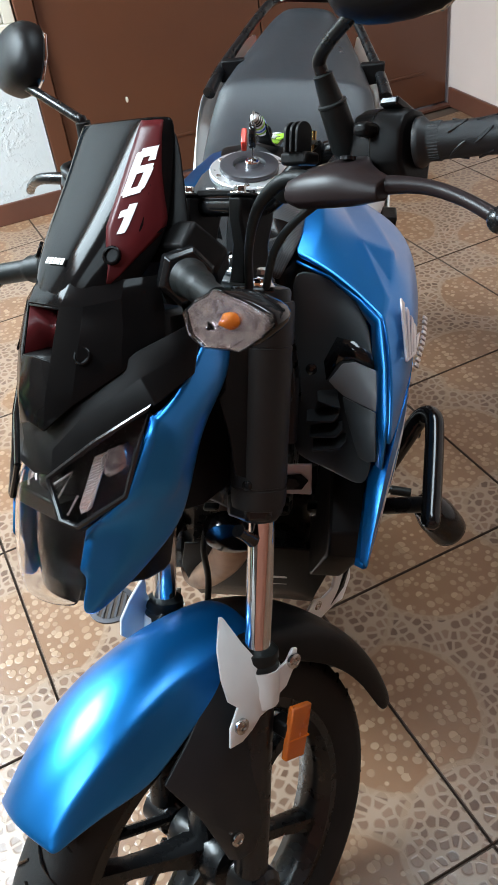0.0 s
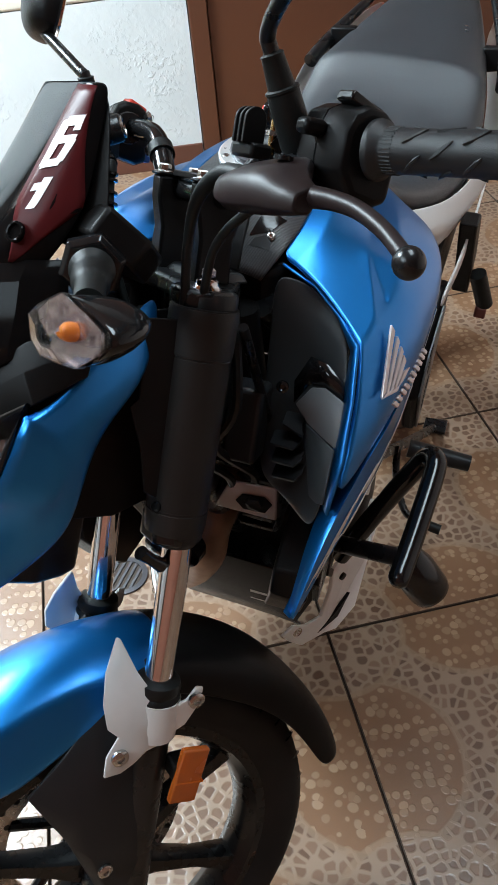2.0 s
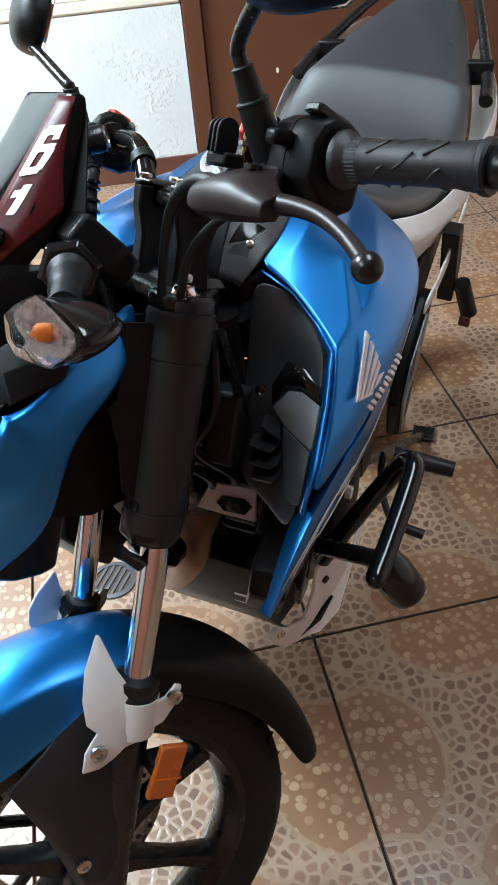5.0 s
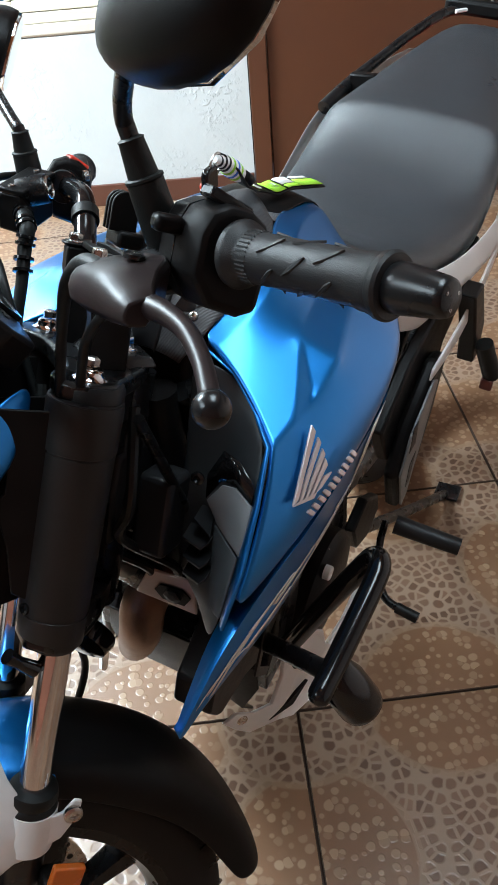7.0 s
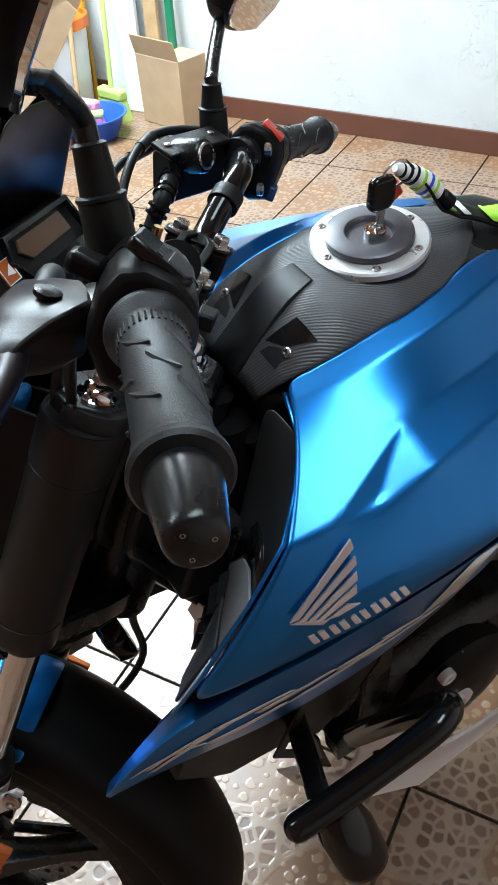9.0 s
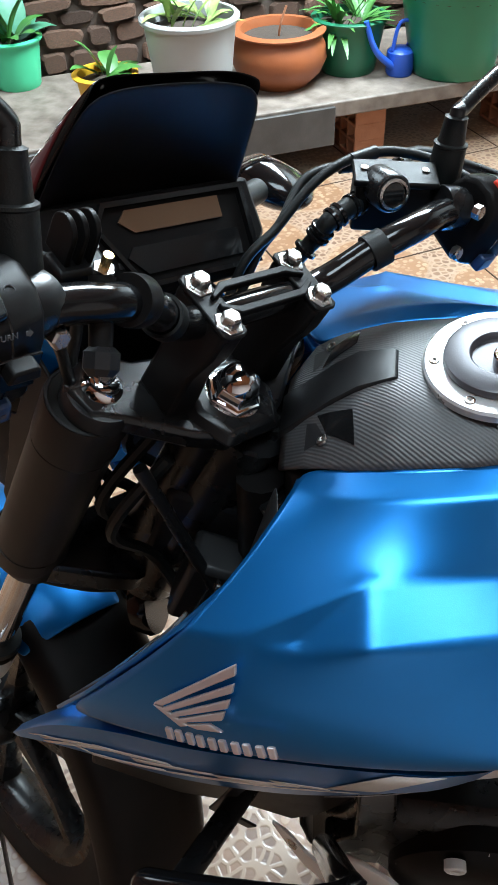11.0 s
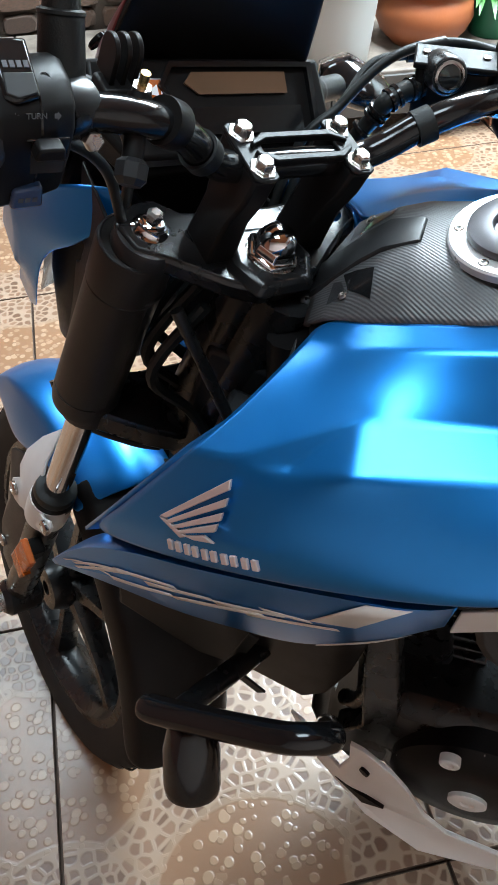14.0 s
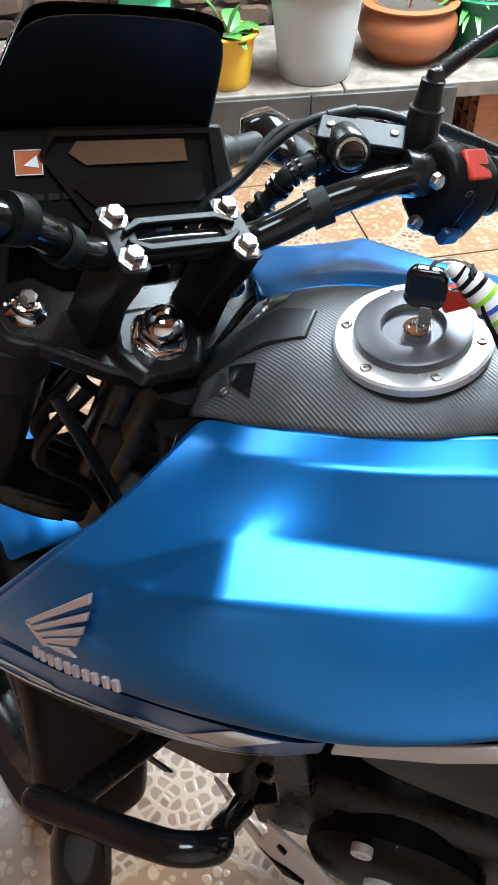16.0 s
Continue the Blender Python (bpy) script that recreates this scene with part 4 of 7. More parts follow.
part("seat_trim", tube([(-0.062, 1.685, 0.972), (-0.03, 1.715, 0.976), (0, 1.722, 0.977), (0.03, 1.715, 0.976), (0.062, 1.685, 0.972)], 0.004, 8), WHITE, bike, "pale strip at the seat's tail", TAIL)
for s in (1, -1):
    a = [(0.100, 0.85, 0.850), (0.150, 0.98, 0.800), (0.182, 1.12, 0.795), (0.196, 1.26, 0.835), (0.205, 1.36, 0.865), (0.165, 1.48, 0.900), (0.11, 1.64, 0.925)]
    b = [(0.125, 0.86, 0.810), (0.165, 0.98, 0.760), (0.190, 1.12, 0.740), (0.205, 1.26, 0.775), (0.212, 1.38, 0.820), (0.172, 1.50, 0.865), (0.115, 1.64, 0.895)]
    c = [(0.120, 0.86, 0.760), (0.150, 0.98, 0.700), (0.160, 1.12, 0.690), (0.165, 1.26, 0.710), (0.160, 1.38, 0.760), (0.14, 1.50, 0.82), (0.10, 1.64, 0.86)]
    tail = part("tail_panel", net([[(x * s, y, z) for x, y, z in r] for r in (a, b, c)], [(1, k, 1, k + 1, 0.7) for k in range(6)]), WHITE, bike, "white tail side panel", TAIL, subsurf=2, thick=0.003, angle=80)
    part("grab_rail", tube([(x * s, y, z) for x, y, z in ((0.180, 1.33, 0.872), (0.168, 1.40, 0.892), (0.140, 1.50, 0.922), (0.110, 1.60, 0.950), (0.075, 1.70, 0.968), (0.0, 1.72, 0.972))], [0.013, 0.012, 0.0095, 0.0095, 0.010, 0.010], 12), METALBLACK, bike, "black grab rail", TAIL)
    part("rail_bracket", prism([(0, 0), (0.05, 0.01), (0.05, 0.05), (0.0, 0.045)], 0.02, TAIL @ Matrix.Translation((0.145 * s - 0.02, 1.42, 0.87)) @ Matrix.Rotation(radians(90), 4, "X")), BLACK, bike, bevel=0.004)
top_rack = part("tail_rack", prism([(-0.09, 1.70), (0.09, 1.70), (0.11, 1.80), (0.06, 1.92), (-0.06, 1.92), (-0.11, 1.80)], 0.03, Matrix.Translation((0, 0, 0.962))), BLACK, bike, "black luggage plate behind the seat", TAIL, bevel=0.008)
for x, y in ((-0.06, 1.73), (0, 1.725), (0.06, 1.73)):
    part("rack_bolt", lathe([(0.007, 0), (0.007, 0.004), (0.004, 0.006)], 10, TAIL @ Matrix.Translation((x, y, 0.992))), STEEL, top_rack)

# ---- motorcycle: front fairing ----
def vis_row(z, pts):
    return [(-x, y, z) for x, y in pts[:0:-1]] + [(x, y, z) for x, y in pts]


VISOR = ((0.1475, [(0, -0.166), (0.030, -0.1665), (0.055, -0.1655), (0.070, -0.159), (0.076, -0.150)]),
         (0.100, [(0, -0.189), (0.030, -0.1885), (0.0555, -0.186), (0.073, -0.174), (0.081, -0.158)]),
         (0.048, [(0, -0.217), (0.031, -0.2165), (0.057, -0.2115), (0.076, -0.190), (0.087, -0.164)]),
         (0.010, [(0, -0.238), (0.030, -0.237), (0.055, -0.2265), (0.072, -0.206), (0.080, -0.184)]),
         (-0.032, [(0, -0.252), (0.024, -0.251), (0.040, -0.240), (0.052, -0.222), (0.056, -0.204)]))
rows = [vis_row(z, p) for z, p in VISOR]
visor = part("visor", net(rows, [(2, c, 2, c + 1, 0.6) for c in (0, 7)] + [(r, c, r + 1, c, 0.75) for r in range(4) for c in (1, 7)]), VISORM, bike, "gloss black smoked visor with a red numbered decal", S, subsurf=2, thick=0.003, angle=80)
rows = [[(-x, y, z) for x, y, z in r[:0:-1]] + r for r in (
    [(0, -0.240, -0.005), (0.030, -0.239, -0.005), (0.050, -0.226, -0.005), (0.068, -0.205, 0.0), (0.080, -0.176, 0.004)],
    [(0, -0.253, -0.028), (0.028, -0.252, -0.028), (0.052, -0.240, -0.026), (0.074, -0.213, -0.018), (0.086, -0.176, -0.010)],
    [(0, -0.263, -0.076), (0.026, -0.262, -0.078), (0.055, -0.249, -0.066), (0.082, -0.217, -0.044), (0.092, -0.176, -0.028)],
    [(0, -0.269, -0.112), (0.025, -0.268, -0.115), (0.054, -0.253, -0.094), (0.085, -0.221, -0.066), (0.095, -0.178, -0.046)],
    [(0, -0.272, -0.140), (0.022, -0.269, -0.146), (0.052, -0.256, -0.118), (0.088, -0.223, -0.084), (0.098, -0.180, -0.060)])]
bm = net(rows, [(r, c, r + 1, c, 1.0) for r in range(4) for c in (3, 5)] + [(4, c, 4, c + 1, 1) for c in range(8)] + [(r, c, r, c + 1, 1.0) for r in (1, 2) for c in (3, 4)])
bm.verts.ensure_lookup_table()
hole = [bm.verts[r * 9 + c] for r in (1, 2) for c in (3, 4, 5)]
for f in [f for f in bm.faces if all(v in hole for v in f.verts)]:
    bm.faces.remove(f)
part("nose_cowl", bm, VISORM, bike, "gloss black nose cowl below the visor", S, thick=0.003, angle=14, bevel=0.0015)
# The duct's red stands in for a maroon reflection on its wall.
part("nose_duct", net([[(-0.028, -0.251, -0.028), (-0.022, -0.232, -0.032), (0.022, -0.232, -0.032), (0.028, -0.251, -0.028)], [(-0.026, -0.261, -0.078), (-0.020, -0.236, -0.072), (0.020, -0.236, -0.072), (0.026, -0.261, -0.078)]]), DECALR, bike, "recessed duct in the nose, maroon reflection put into its colour", S, thick=0.002)
part("duct_floor", net([[(-0.027, -0.2515, -0.0285), (0.027, -0.2515, -0.0285)], [(-0.022, -0.232, -0.032), (0.022, -0.232, -0.032)]]), BLACK, bike, "", S, thick=0.002)
part("duct_floor", net([[(-0.025, -0.2615, -0.0775), (0.025, -0.2615, -0.0775)], [(-0.020, -0.236, -0.072), (0.020, -0.236, -0.072)]]), BLACK, bike, "", S, thick=0.002)
for x, y, z in ((0.064, -0.2150, 0.020), (0.057, -0.2445, -0.071)):
    for s in (1, -1):
        part("cowl_screw", lathe([(0.0090, 0.0), (0.0090, 0.003), (0.0080, 0.0038), (0.0066, 0.0036), (0.0060, 0.0012), (0.0030, 0.0012)], 20, Matrix.Translation((x * s, y, z)) @ Matrix.Rotation(radians(30 * s), 4, "Z") @ Matrix.Rotation(radians(72), 4, "X")), VISORM, bike, "recessed black screw", S)
# red decal and figures on each visor flank
def on_visor(u, v, lift=0.001):
    """u across from the ridge (0) to the edge (1), v up from 0 to 1."""
    z = 0.002 + 0.141 * v
    c = 1.35 + 2.6 * u
    across = [(np.interp(c, range(5), [p[0] for p in pts]), np.interp(c, range(5), [p[1] for p in pts])) for _, pts in VISOR]
    heights = [h for h, _ in VISOR][::-1]
    x, y = (np.interp(z, heights, [q[i] for q in across][::-1]) for i in (0, 1))
    return Vector((x + lift * 0.5, y - lift, z))


bm = bmesh.new()
verts = []
for v in [-0.05 + 1.05 * j / 20 for j in range(21)]:
    u0, u1 = np.interp(v, (-0.06, 0.31, 1.02), (0.50, 0.16, 0.08)), np.interp(v, (-0.06, 0.33, 1.02), (0.54, 1.0, 0.60))
    verts.append([bm.verts.new(on_visor(u0 + (u1 - u0) * k / 8, v, 0.0004)) for k in range(9)])
for r0, r1 in zip(verts, verts[1:]):
    for k in range(8):
        bm.faces.new((r0[k], r0[k + 1], r1[k + 1], r1[k]))
def wrapped(ob, offset):
    """Lays a thin sheet on the visor's curved surface."""
    mod = ob.modifiers.new("lay", "SHRINKWRAP")
    mod.target, mod.wrap_mode, mod.offset = visor, "ABOVE_SURFACE", offset
    ob.modifiers.move(len(ob.modifiers) - 1, 0)


wrapped(part("red_decal", bm, DECALR, visor, "dark red glossy decal on the visor", S, thick=0.0004), 0.0004)
# strokes of each figure in its own cell: across, up
STROKES = {"1": ((0.42, 0.86, 0.0, 1.0), (0.06, 0.42, 0.60, 0.84)), "6": ((0.0, 0.36, 0.06, 0.94), (0.20, 0.95, 0.80, 1.0), (0.64, 0.95, 0.70, 0.80), (0.36, 0.94, 0.46, 0.62), (0.66, 1.0, 0.08, 0.52), (0.14, 0.90, 0.0, 0.16))}
CELLS = {"1": ((0.27, 0.26), (0.50, 0.285), (0.56, 0.475), (0.30, 0.45)), "6": ((0.22, 0.50), (0.55, 0.54), (0.72, 0.84), (0.25, 0.81))}
for digit, strokes in STROKES.items():
    (au, av), (bu, bv), (cu, cv), (du, dv) = CELLS[digit]
    bm = bmesh.new()
    for p0, p1, q0, q1 in strokes:
        def cell(p, q):
            return on_visor((au * (1 - p) + bu * p) * (1 - q) + (du * (1 - p) + cu * p) * q, (av * (1 - p) + bv * p) * (1 - q) + (dv * (1 - p) + cv * p) * q, 0.0030)
        n = max(2, round((q1 - q0) * 12))
        net([[cell(p0 + (p1 - p0) * h / 6, q0 + (q1 - q0) * k / n) for k in range(n + 1)] for h in range(7)], bm=bm)
    wrapped(part("figure", bm, DECALW, visor, "white slanted figure " + digit, S, thick=0.0004, smooth=False), 0.0012)
bm = bmesh.new()
for i in range(5):
    prism([(-0.0062 * 2.5 + 0.0066 * i, 0), (-0.0062 * 2.5 + 0.0066 * i + 0.005, 0), (-0.0062 * 2.5 + 0.0066 * i + 0.005, 0.0065), (-0.0062 * 2.5 + 0.0066 * i, 0.0065)], 0.0006, Matrix.Translation((0, -0.2385, 0.010)) @ Matrix.Rotation(radians(62), 4, "X"), bm)
part("maker_mark", bm, DECAL, visor, "small silver maker's mark as plain bars", S, smooth=False)

part("instrument_hood", net([[(-0.078, -0.152, 0.143), (-0.04, -0.158, 0.146), (0.04, -0.158, 0.146), (0.078, -0.152, 0.143)], [(-0.088, -0.152, 0.100), (-0.05, -0.166, 0.100), (0.05, -0.166, 0.100), (0.088, -0.152, 0.100)], [(-0.096, -0.150, 0.055), (-0.055, -0.176, 0.055), (0.055, -0.176, 0.055), (0.096, -0.150, 0.055)], [(-0.100, -0.148, 0.015), (-0.055, -0.178, 0.010), (0.055, -0.178, 0.010), (0.100, -0.148, 0.015)]]), BLACK, bike, "gloss black hood behind the visor", S, subsurf=2, thick=0.003)
# headlamp
brow = [[(-x, y, z) for x, y, z in r[:0:-1]] + r for r in (
    [(0, -0.258, -0.132), (0.025, -0.256, -0.136), (0.052, -0.246, -0.108), (0.094, -0.210, -0.064), (0.115, -0.150, -0.034)],
    [(0, -0.265, -0.165), (0.028, -0.263, -0.163), (0.058, -0.2505, -0.130), (0.104, -0.213, -0.088), (0.120, -0.158, -0.058)],
    [(0, -0.269, -0.192), (0.030, -0.267, -0.187), (0.080, -0.239, -0.142), (0.119, -0.208, -0.111), (0.123, -0.165, -0.085)])]
part("brow_panel", net(brow, [(r, c, r, c + 1, 1.0) for r in (0, 1, 2) for c in range(8)] + [(r, c, r + 1, c, 0.9) for r in range(2) for c in (2, 3, 5, 6)]), BLACK, bike, "matte charcoal brow panel over the headlamp", S, thick=0.003, angle=12, bevel=0.0015)
lens = [[(-x, y, z) for x, y, z in r[:0:-1]] + r for r in (
    [(0, -0.266, -0.190), (0.030, -0.264, -0.184), (0.080, -0.236, -0.138), (0.117, -0.206, -0.110)],
    [(0, -0.278, -0.215), (0.028, -0.275, -0.210), (0.066, -0.250, -0.190), (0.112, -0.214, -0.150)],
    [(0, -0.283, -0.245), (0.028, -0.279, -0.240), (0.050, -0.263, -0.228), (0.102, -0.222, -0.200)],
    [(0, -0.284, -0.290), (0.030, -0.279, -0.288), (0.050, -0.266, -0.280), (0.061, -0.252, -0.245)],
    [(0, -0.276, -0.325), (0.028, -0.272, -0.325), (0.050, -0.262, -0.322), (0.060, -0.254, -0.320)])]
headlamp = part("headlamp", net(lens), LENS, bike, "clear headlamp lens over dark reflectors", S, subsurf=2, thick=0.003, angle=80)
inner = [[(x * 0.93, y + 0.022, z) for x, y, z in r] for r in lens]
part("lamp_housing", net(inner), GLOSS, headlamp, "dark lamp housing", S, subsurf=1)
STRIP = ((0.0575, -0.234, -0.1684), (0.0728, -0.228, -0.1588), (0.0609, -0.242, -0.2186), (0.0447, -0.248, -0.2286))
FRAME = ((0.0133, -0.258, -0.205), (0.0411, -0.250, -0.1859), (0.0330, -0.256, -0.204), (0.0244, -0.262, -0.2224), (0.0484, -0.260, -0.224), (0.0540, -0.252, -0.205))
for s in (1, -1):
    refl = part("reflector_bowl", loft([[Vector((x * s, y, z)) for x, y, z in r] for r in ([(0.052, -0.247, -0.165), (0.092, -0.224, -0.132), (0.098, -0.214, -0.180), (0.060, -0.240, -0.208)], [(0.060, -0.215, -0.170), (0.088, -0.200, -0.145), (0.090, -0.195, -0.172), (0.064, -0.208, -0.195)])]), SILVERW, headlamp, "silvered pinkish reflector", S, subsurf=1)
    c00, c01, c11, c10 = [Vector((x * s, y, z)) for x, y, z in STRIP]
    ribs = []
    for k in range(41):
        p, q = c00.lerp(c10, k / 40), c01.lerp(c11, k / 40)
        ribs.append([p + Vector((0, -0.0008 * (k % 2), 0)), (p + q) / 2 + Vector((0, 0.004 - 0.0008 * (k % 2), 0)), q + Vector((0, -0.0008 * (k % 2), 0))])
    part("reflector_strip", net(ribs), LAMPR, headlamp, "ribbed bright pinkish reflector strip", S, thick=0.001, smooth=False)
    part("reflector_frame", tube([(x * s, y, z) for x, y, z in FRAME], 0.0012, 6, smooth=1), LAMPR, headlamp, "thin bright edge of the lamp bowl", S)
part("lamp_divider", loft([[Vector((x, y, z)) for x, y, z in r] for r in ([(-0.05, -0.262, -0.236), (0.05, -0.262, -0.236), (0.045, -0.268, -0.214), (-0.045, -0.268, -0.214)], [(-0.05, -0.22, -0.24), (0.05, -0.22, -0.24), (0.045, -0.22, -0.21), (-0.045, -0.22, -0.21)])]), BLACK, headlamp, "", S, bevel=0.003)
part("lamp_back", loft([[Vector((x * k, y, z)) for x, z in ((-0.10, -0.03), (0.10, -0.03), (0.112, -0.11), (0.098, -0.20), (0.062, -0.318), (-0.062, -0.318), (-0.098, -0.20), (-0.112, -0.11))] for y, k in ((-0.205, 0.70), (-0.170, 0.86), (-0.140, 0.72), (-0.120, 0.5))]), BLACK, bike, "matte black headlamp shell", S, bevel=0.006)
for s in (1, -1):
    f = [(0.080, -0.094, -0.018), (0.116, -0.150, -0.062), (0.121, -0.190, -0.113), (0.125, -0.216, -0.120), (0.112, -0.233, -0.196), (0.072, -0.255, -0.237), (0.067, -0.260, -0.276), (0.069, -0.252, -0.288), (0.062, -0.259, -0.326)]
    mm = [(0.082, -0.090, -0.024), (0.117, -0.128, -0.080), (0.125, -0.165, -0.125), (0.126, -0.178, -0.145), (0.118, -0.182, -0.195), (0.094, -0.215, -0.240), (0.088, -0.225, -0.268), (0.082, -0.233, -0.288), (0.066, -0.248, -0.329)]
    r = [(0.080, -0.085, -0.030), (0.106, -0.098, -0.090), (0.110, -0.130, -0.125), (0.111, -0.147, -0.160), (0.106, -0.152, -0.205), (0.098, -0.157, -0.245), (0.085, -0.185, -0.280), (0.076, -0.212, -0.308), (0.062, -0.240, -0.333)]
    part("headlamp_flank", net([[(x * s, y, z) for x, y, z in q] for q in (f, mm, r)], [(0, c, 0, c + 1, 1) for c in range(8)] + [(1, c, 1, c + 1, 0.7) for c in range(3, 8)] + [(0, c, 1, c, 1.0) for c in (3, 4, 5, 6, 7)]), BLUE, bike, "matte metallic blue headlamp side panel", S, subsurf=2, thick=0.004, angle=60)
    part("lens_frame", tube([(x * s, y, z) for x, y, z in ((0.030, -0.270, -0.190), (0.074, -0.246, -0.150), (0.119, -0.213, -0.112), (0.114, -0.226, -0.155), (0.107, -0.233, -0.196), (0.066, -0.260, -0.232), (0.048, -0.268, -0.228), (0.030, -0.270, -0.190))], 0.0035, 8, smooth=1), GLOSS, headlamp, "black lens frame", S)
    at = Matrix.Translation((0.0905 * s, -0.046, 0))
    cover = part("fork_cover", lathe([(0.0255, -0.250), (0.0300, -0.248), (0.0312, -0.240), (0.0312, -0.2255), (0.0303, -0.2250), (0.0303, -0.2225), (0.0312, -0.2220), (0.0318, -0.0720), (0.0310, -0.0712), (0.0310, -0.0700), (0.0325, -0.0692), (0.0330, -0.0300), (0.0320, -0.0260), (0.0262, -0.0255)], 40, at), COVERM, bike, "matte black tubular cover round the fork", S)
    part("cover_rim", lathe([(0.0312, -0.0268), (0.0316, -0.0252), (0.0296, -0.0246), (0.0290, -0.0262)], 40, at, closed=True), GREY, cover, "grey rim along the top edge of the cover", S)
    plate = [(-0.148, -0.040), (-0.060, -0.036), (-0.066, -0.215), (-0.088, -0.205), (-0.097, -0.160), (-0.112, -0.120), (-0.104, -0.112), (-0.104, -0.094), (-0.124, -0.090)]
    part("fork_plate", loft([[Vector(((x + 0.10 * (y + 0.07)) * s, y, z)) for y, z in plate] for x in (0.098, 0.1015)]), BLACK, bike, "matte black notched plate before the fork", S, bevel=0.0012)
    clip = part("cable_clip", tube([(0.100 * s, -0.084, -0.268), (0.098 * s, -0.072, -0.277), (0.094 * s, -0.056, -0.288)], [0.0075, 0.0060, 0.0080], 12), GLOSS, bike, "small black cable clip below the fork cover", S)
    part("clip_cable", tube([(0.094 * s, -0.056, -0.288), (0.080 * s, -0.028, -0.282), (0.050 * s, 0.004, -0.272), (0.030 * s, 0.020, -0.262)], 0.0040, 10), RUBBER, clip, "", S)
    inside = [(-0.055, -0.034), (-0.190, -0.050), (-0.192, -0.215), (-0.165, -0.245), (-0.100, -0.245), (-0.055, -0.225)]
    part("lamp_side_plate", loft([[Vector((x * s, y, z)) for y, z in inside] for x in (0.0585, 0.0620)]), BLACK, bike, "matte black side plate between lamp and fork", S, bevel=0.0012)
    part("shield_screw", lathe([(0.0055, 0), (0.0055, 0.0025), (0.003, 0.003), (0.0025, 0.001)], 14, S @ axis_to((0.103 * s, -0.0745, -0.218), (0.118 * s, -0.110, -0.216))), GLOSS, cover)
    # turn signal
    A, B = Vector((0.112 * s, -0.166, 0.003)), Vector((0.205 * s, -0.202, -0.014))
    sig = part("turn_signal", lathe([(0.017, 0.0), (0.019, 0.006), (0.015, 0.014), (0.0165, 0.018), (0.0145, 0.023), (0.016, 0.028), (0.014, 0.033), (0.0155, 0.038), (0.013, 0.044), (0.012, 0.049), (0.012, 0.085)], 24, axis_to(A, B)), RUBBER, bike, "turn signal with clear lens on a ribbed rubber stalk", S)
    part("signal_base", lathe([(0.0200, -0.016), (0.0285, -0.012), (0.0285, -0.002), (0.0240, 0.003), (0.0180, 0.0035)], 6, axis_to(A, B) @ Matrix.Rotation(radians(20), 4, "Z")), GLOSS, sig, "angular black bracket of the turn signal", S, smooth=False, bevel=0.0012)
    outline = [(-0.038, 0.0062), (-0.0266, 0.0165), (-0.0123, 0.0240), (0.013, 0.0165), (0.035, 0.0080), (0.0375, -0.001), (0.027, -0.0115), (0.0106, -0.0225), (-0.0176, -0.0230), (-0.0318, -0.0125)]
    def lens_ring(k, d, drop=0.0, side=0.0):
        return [Vector(((0.234 + side + x * k) * s, -0.222 - d + 0.28 * x * k, -0.0225 + z * k - drop)) for x, z in outline]
    part("signal_body", loft([lens_ring(1.0, 0.0), lens_ring(1.04, -0.004), lens_ring(1.04, -0.012, -0.001), lens_ring(0.93, -0.028, -0.004, -0.002), lens_ring(0.62, -0.044, -0.008, -0.006), lens_ring(0.22, -0.054, -0.010, -0.009)]), GLOSS, sig, "gloss black teardrop signal housing", S, subsurf=1, angle=80)
    part("signal_lens", loft([lens_ring(1.0, -0.002), lens_ring(1.0, 0.004), lens_ring(0.86, 0.012, 0.001), lens_ring(0.42, 0.017, 0.002), lens_ring(0.02, 0.018, 0.002)], cap=False), LENS, sig, "clear faceted lens", S, thick=0.0012, angle=8)
    part("signal_reflector", loft([lens_ring(0.97, 0.002), lens_ring(0.80, 0.0008), lens_ring(0.40, 0.0004), lens_ring(0.05, 0.0003)]), SILVERW, sig, "pale silvered signal reflector", S, angle=8)
    for k in range(6):
        part("reflector_rib", tube([((0.206 + 0.0105 * k) * s, -0.2300 + 0.0029 * k, -0.0125 - 0.0018 * abs(k - 1)), ((0.210 + 0.0095 * k) * s, -0.2270 + 0.0029 * k, -0.038 + 0.0014 * abs(k - 2))], 0.0013, 6, smooth=1), SILVERW, sig, "", S)
    part("signal_bulb", lathe([(0.0062, -0.002), (0.0070, 0.004), (0.0062, 0.008), (0.0034, 0.0105), (0.0, 0.011)], 16, S @ Matrix.Translation((0.238 * s, -0.222, -0.0215)) @ Matrix.Rotation(radians(90), 4, "X")), AMBER, sig, "amber bulb")

# instrument panel
face = Matrix.Translation((0, -0.122, 0.038)) @ Matrix.Rotation(radians(-33), 4, "X")   # z toward the rider
F = S @ face @ Matrix.Scale(-1, 4, (0, 1, 0))
dash = part("instrument_panel", loft([[Vector((x, y, z)) for x, y in ((-0.088, -0.040), (0.088, -0.040), (0.112, -0.010), (0.108, 0.036), (-0.108, 0.036), (-0.112, -0.010))] for z in (-0.03, 0.0)]), BLACK, bike, "dark instrument panel with a switched-off display", F @ Matrix.Translation((0, 0, -0.004)), bevel=0.004)
part("display", prism([(-0.068, 0.007), (0.018, 0.007), (0.030, 0.016), (0.022, 0.024), (-0.068, 0.024)], 0.002, Matrix.Translation((0, 0, -0.0035))), LCD, dash, "switched-off display with a warm reflection in its grey-brown colour", F)
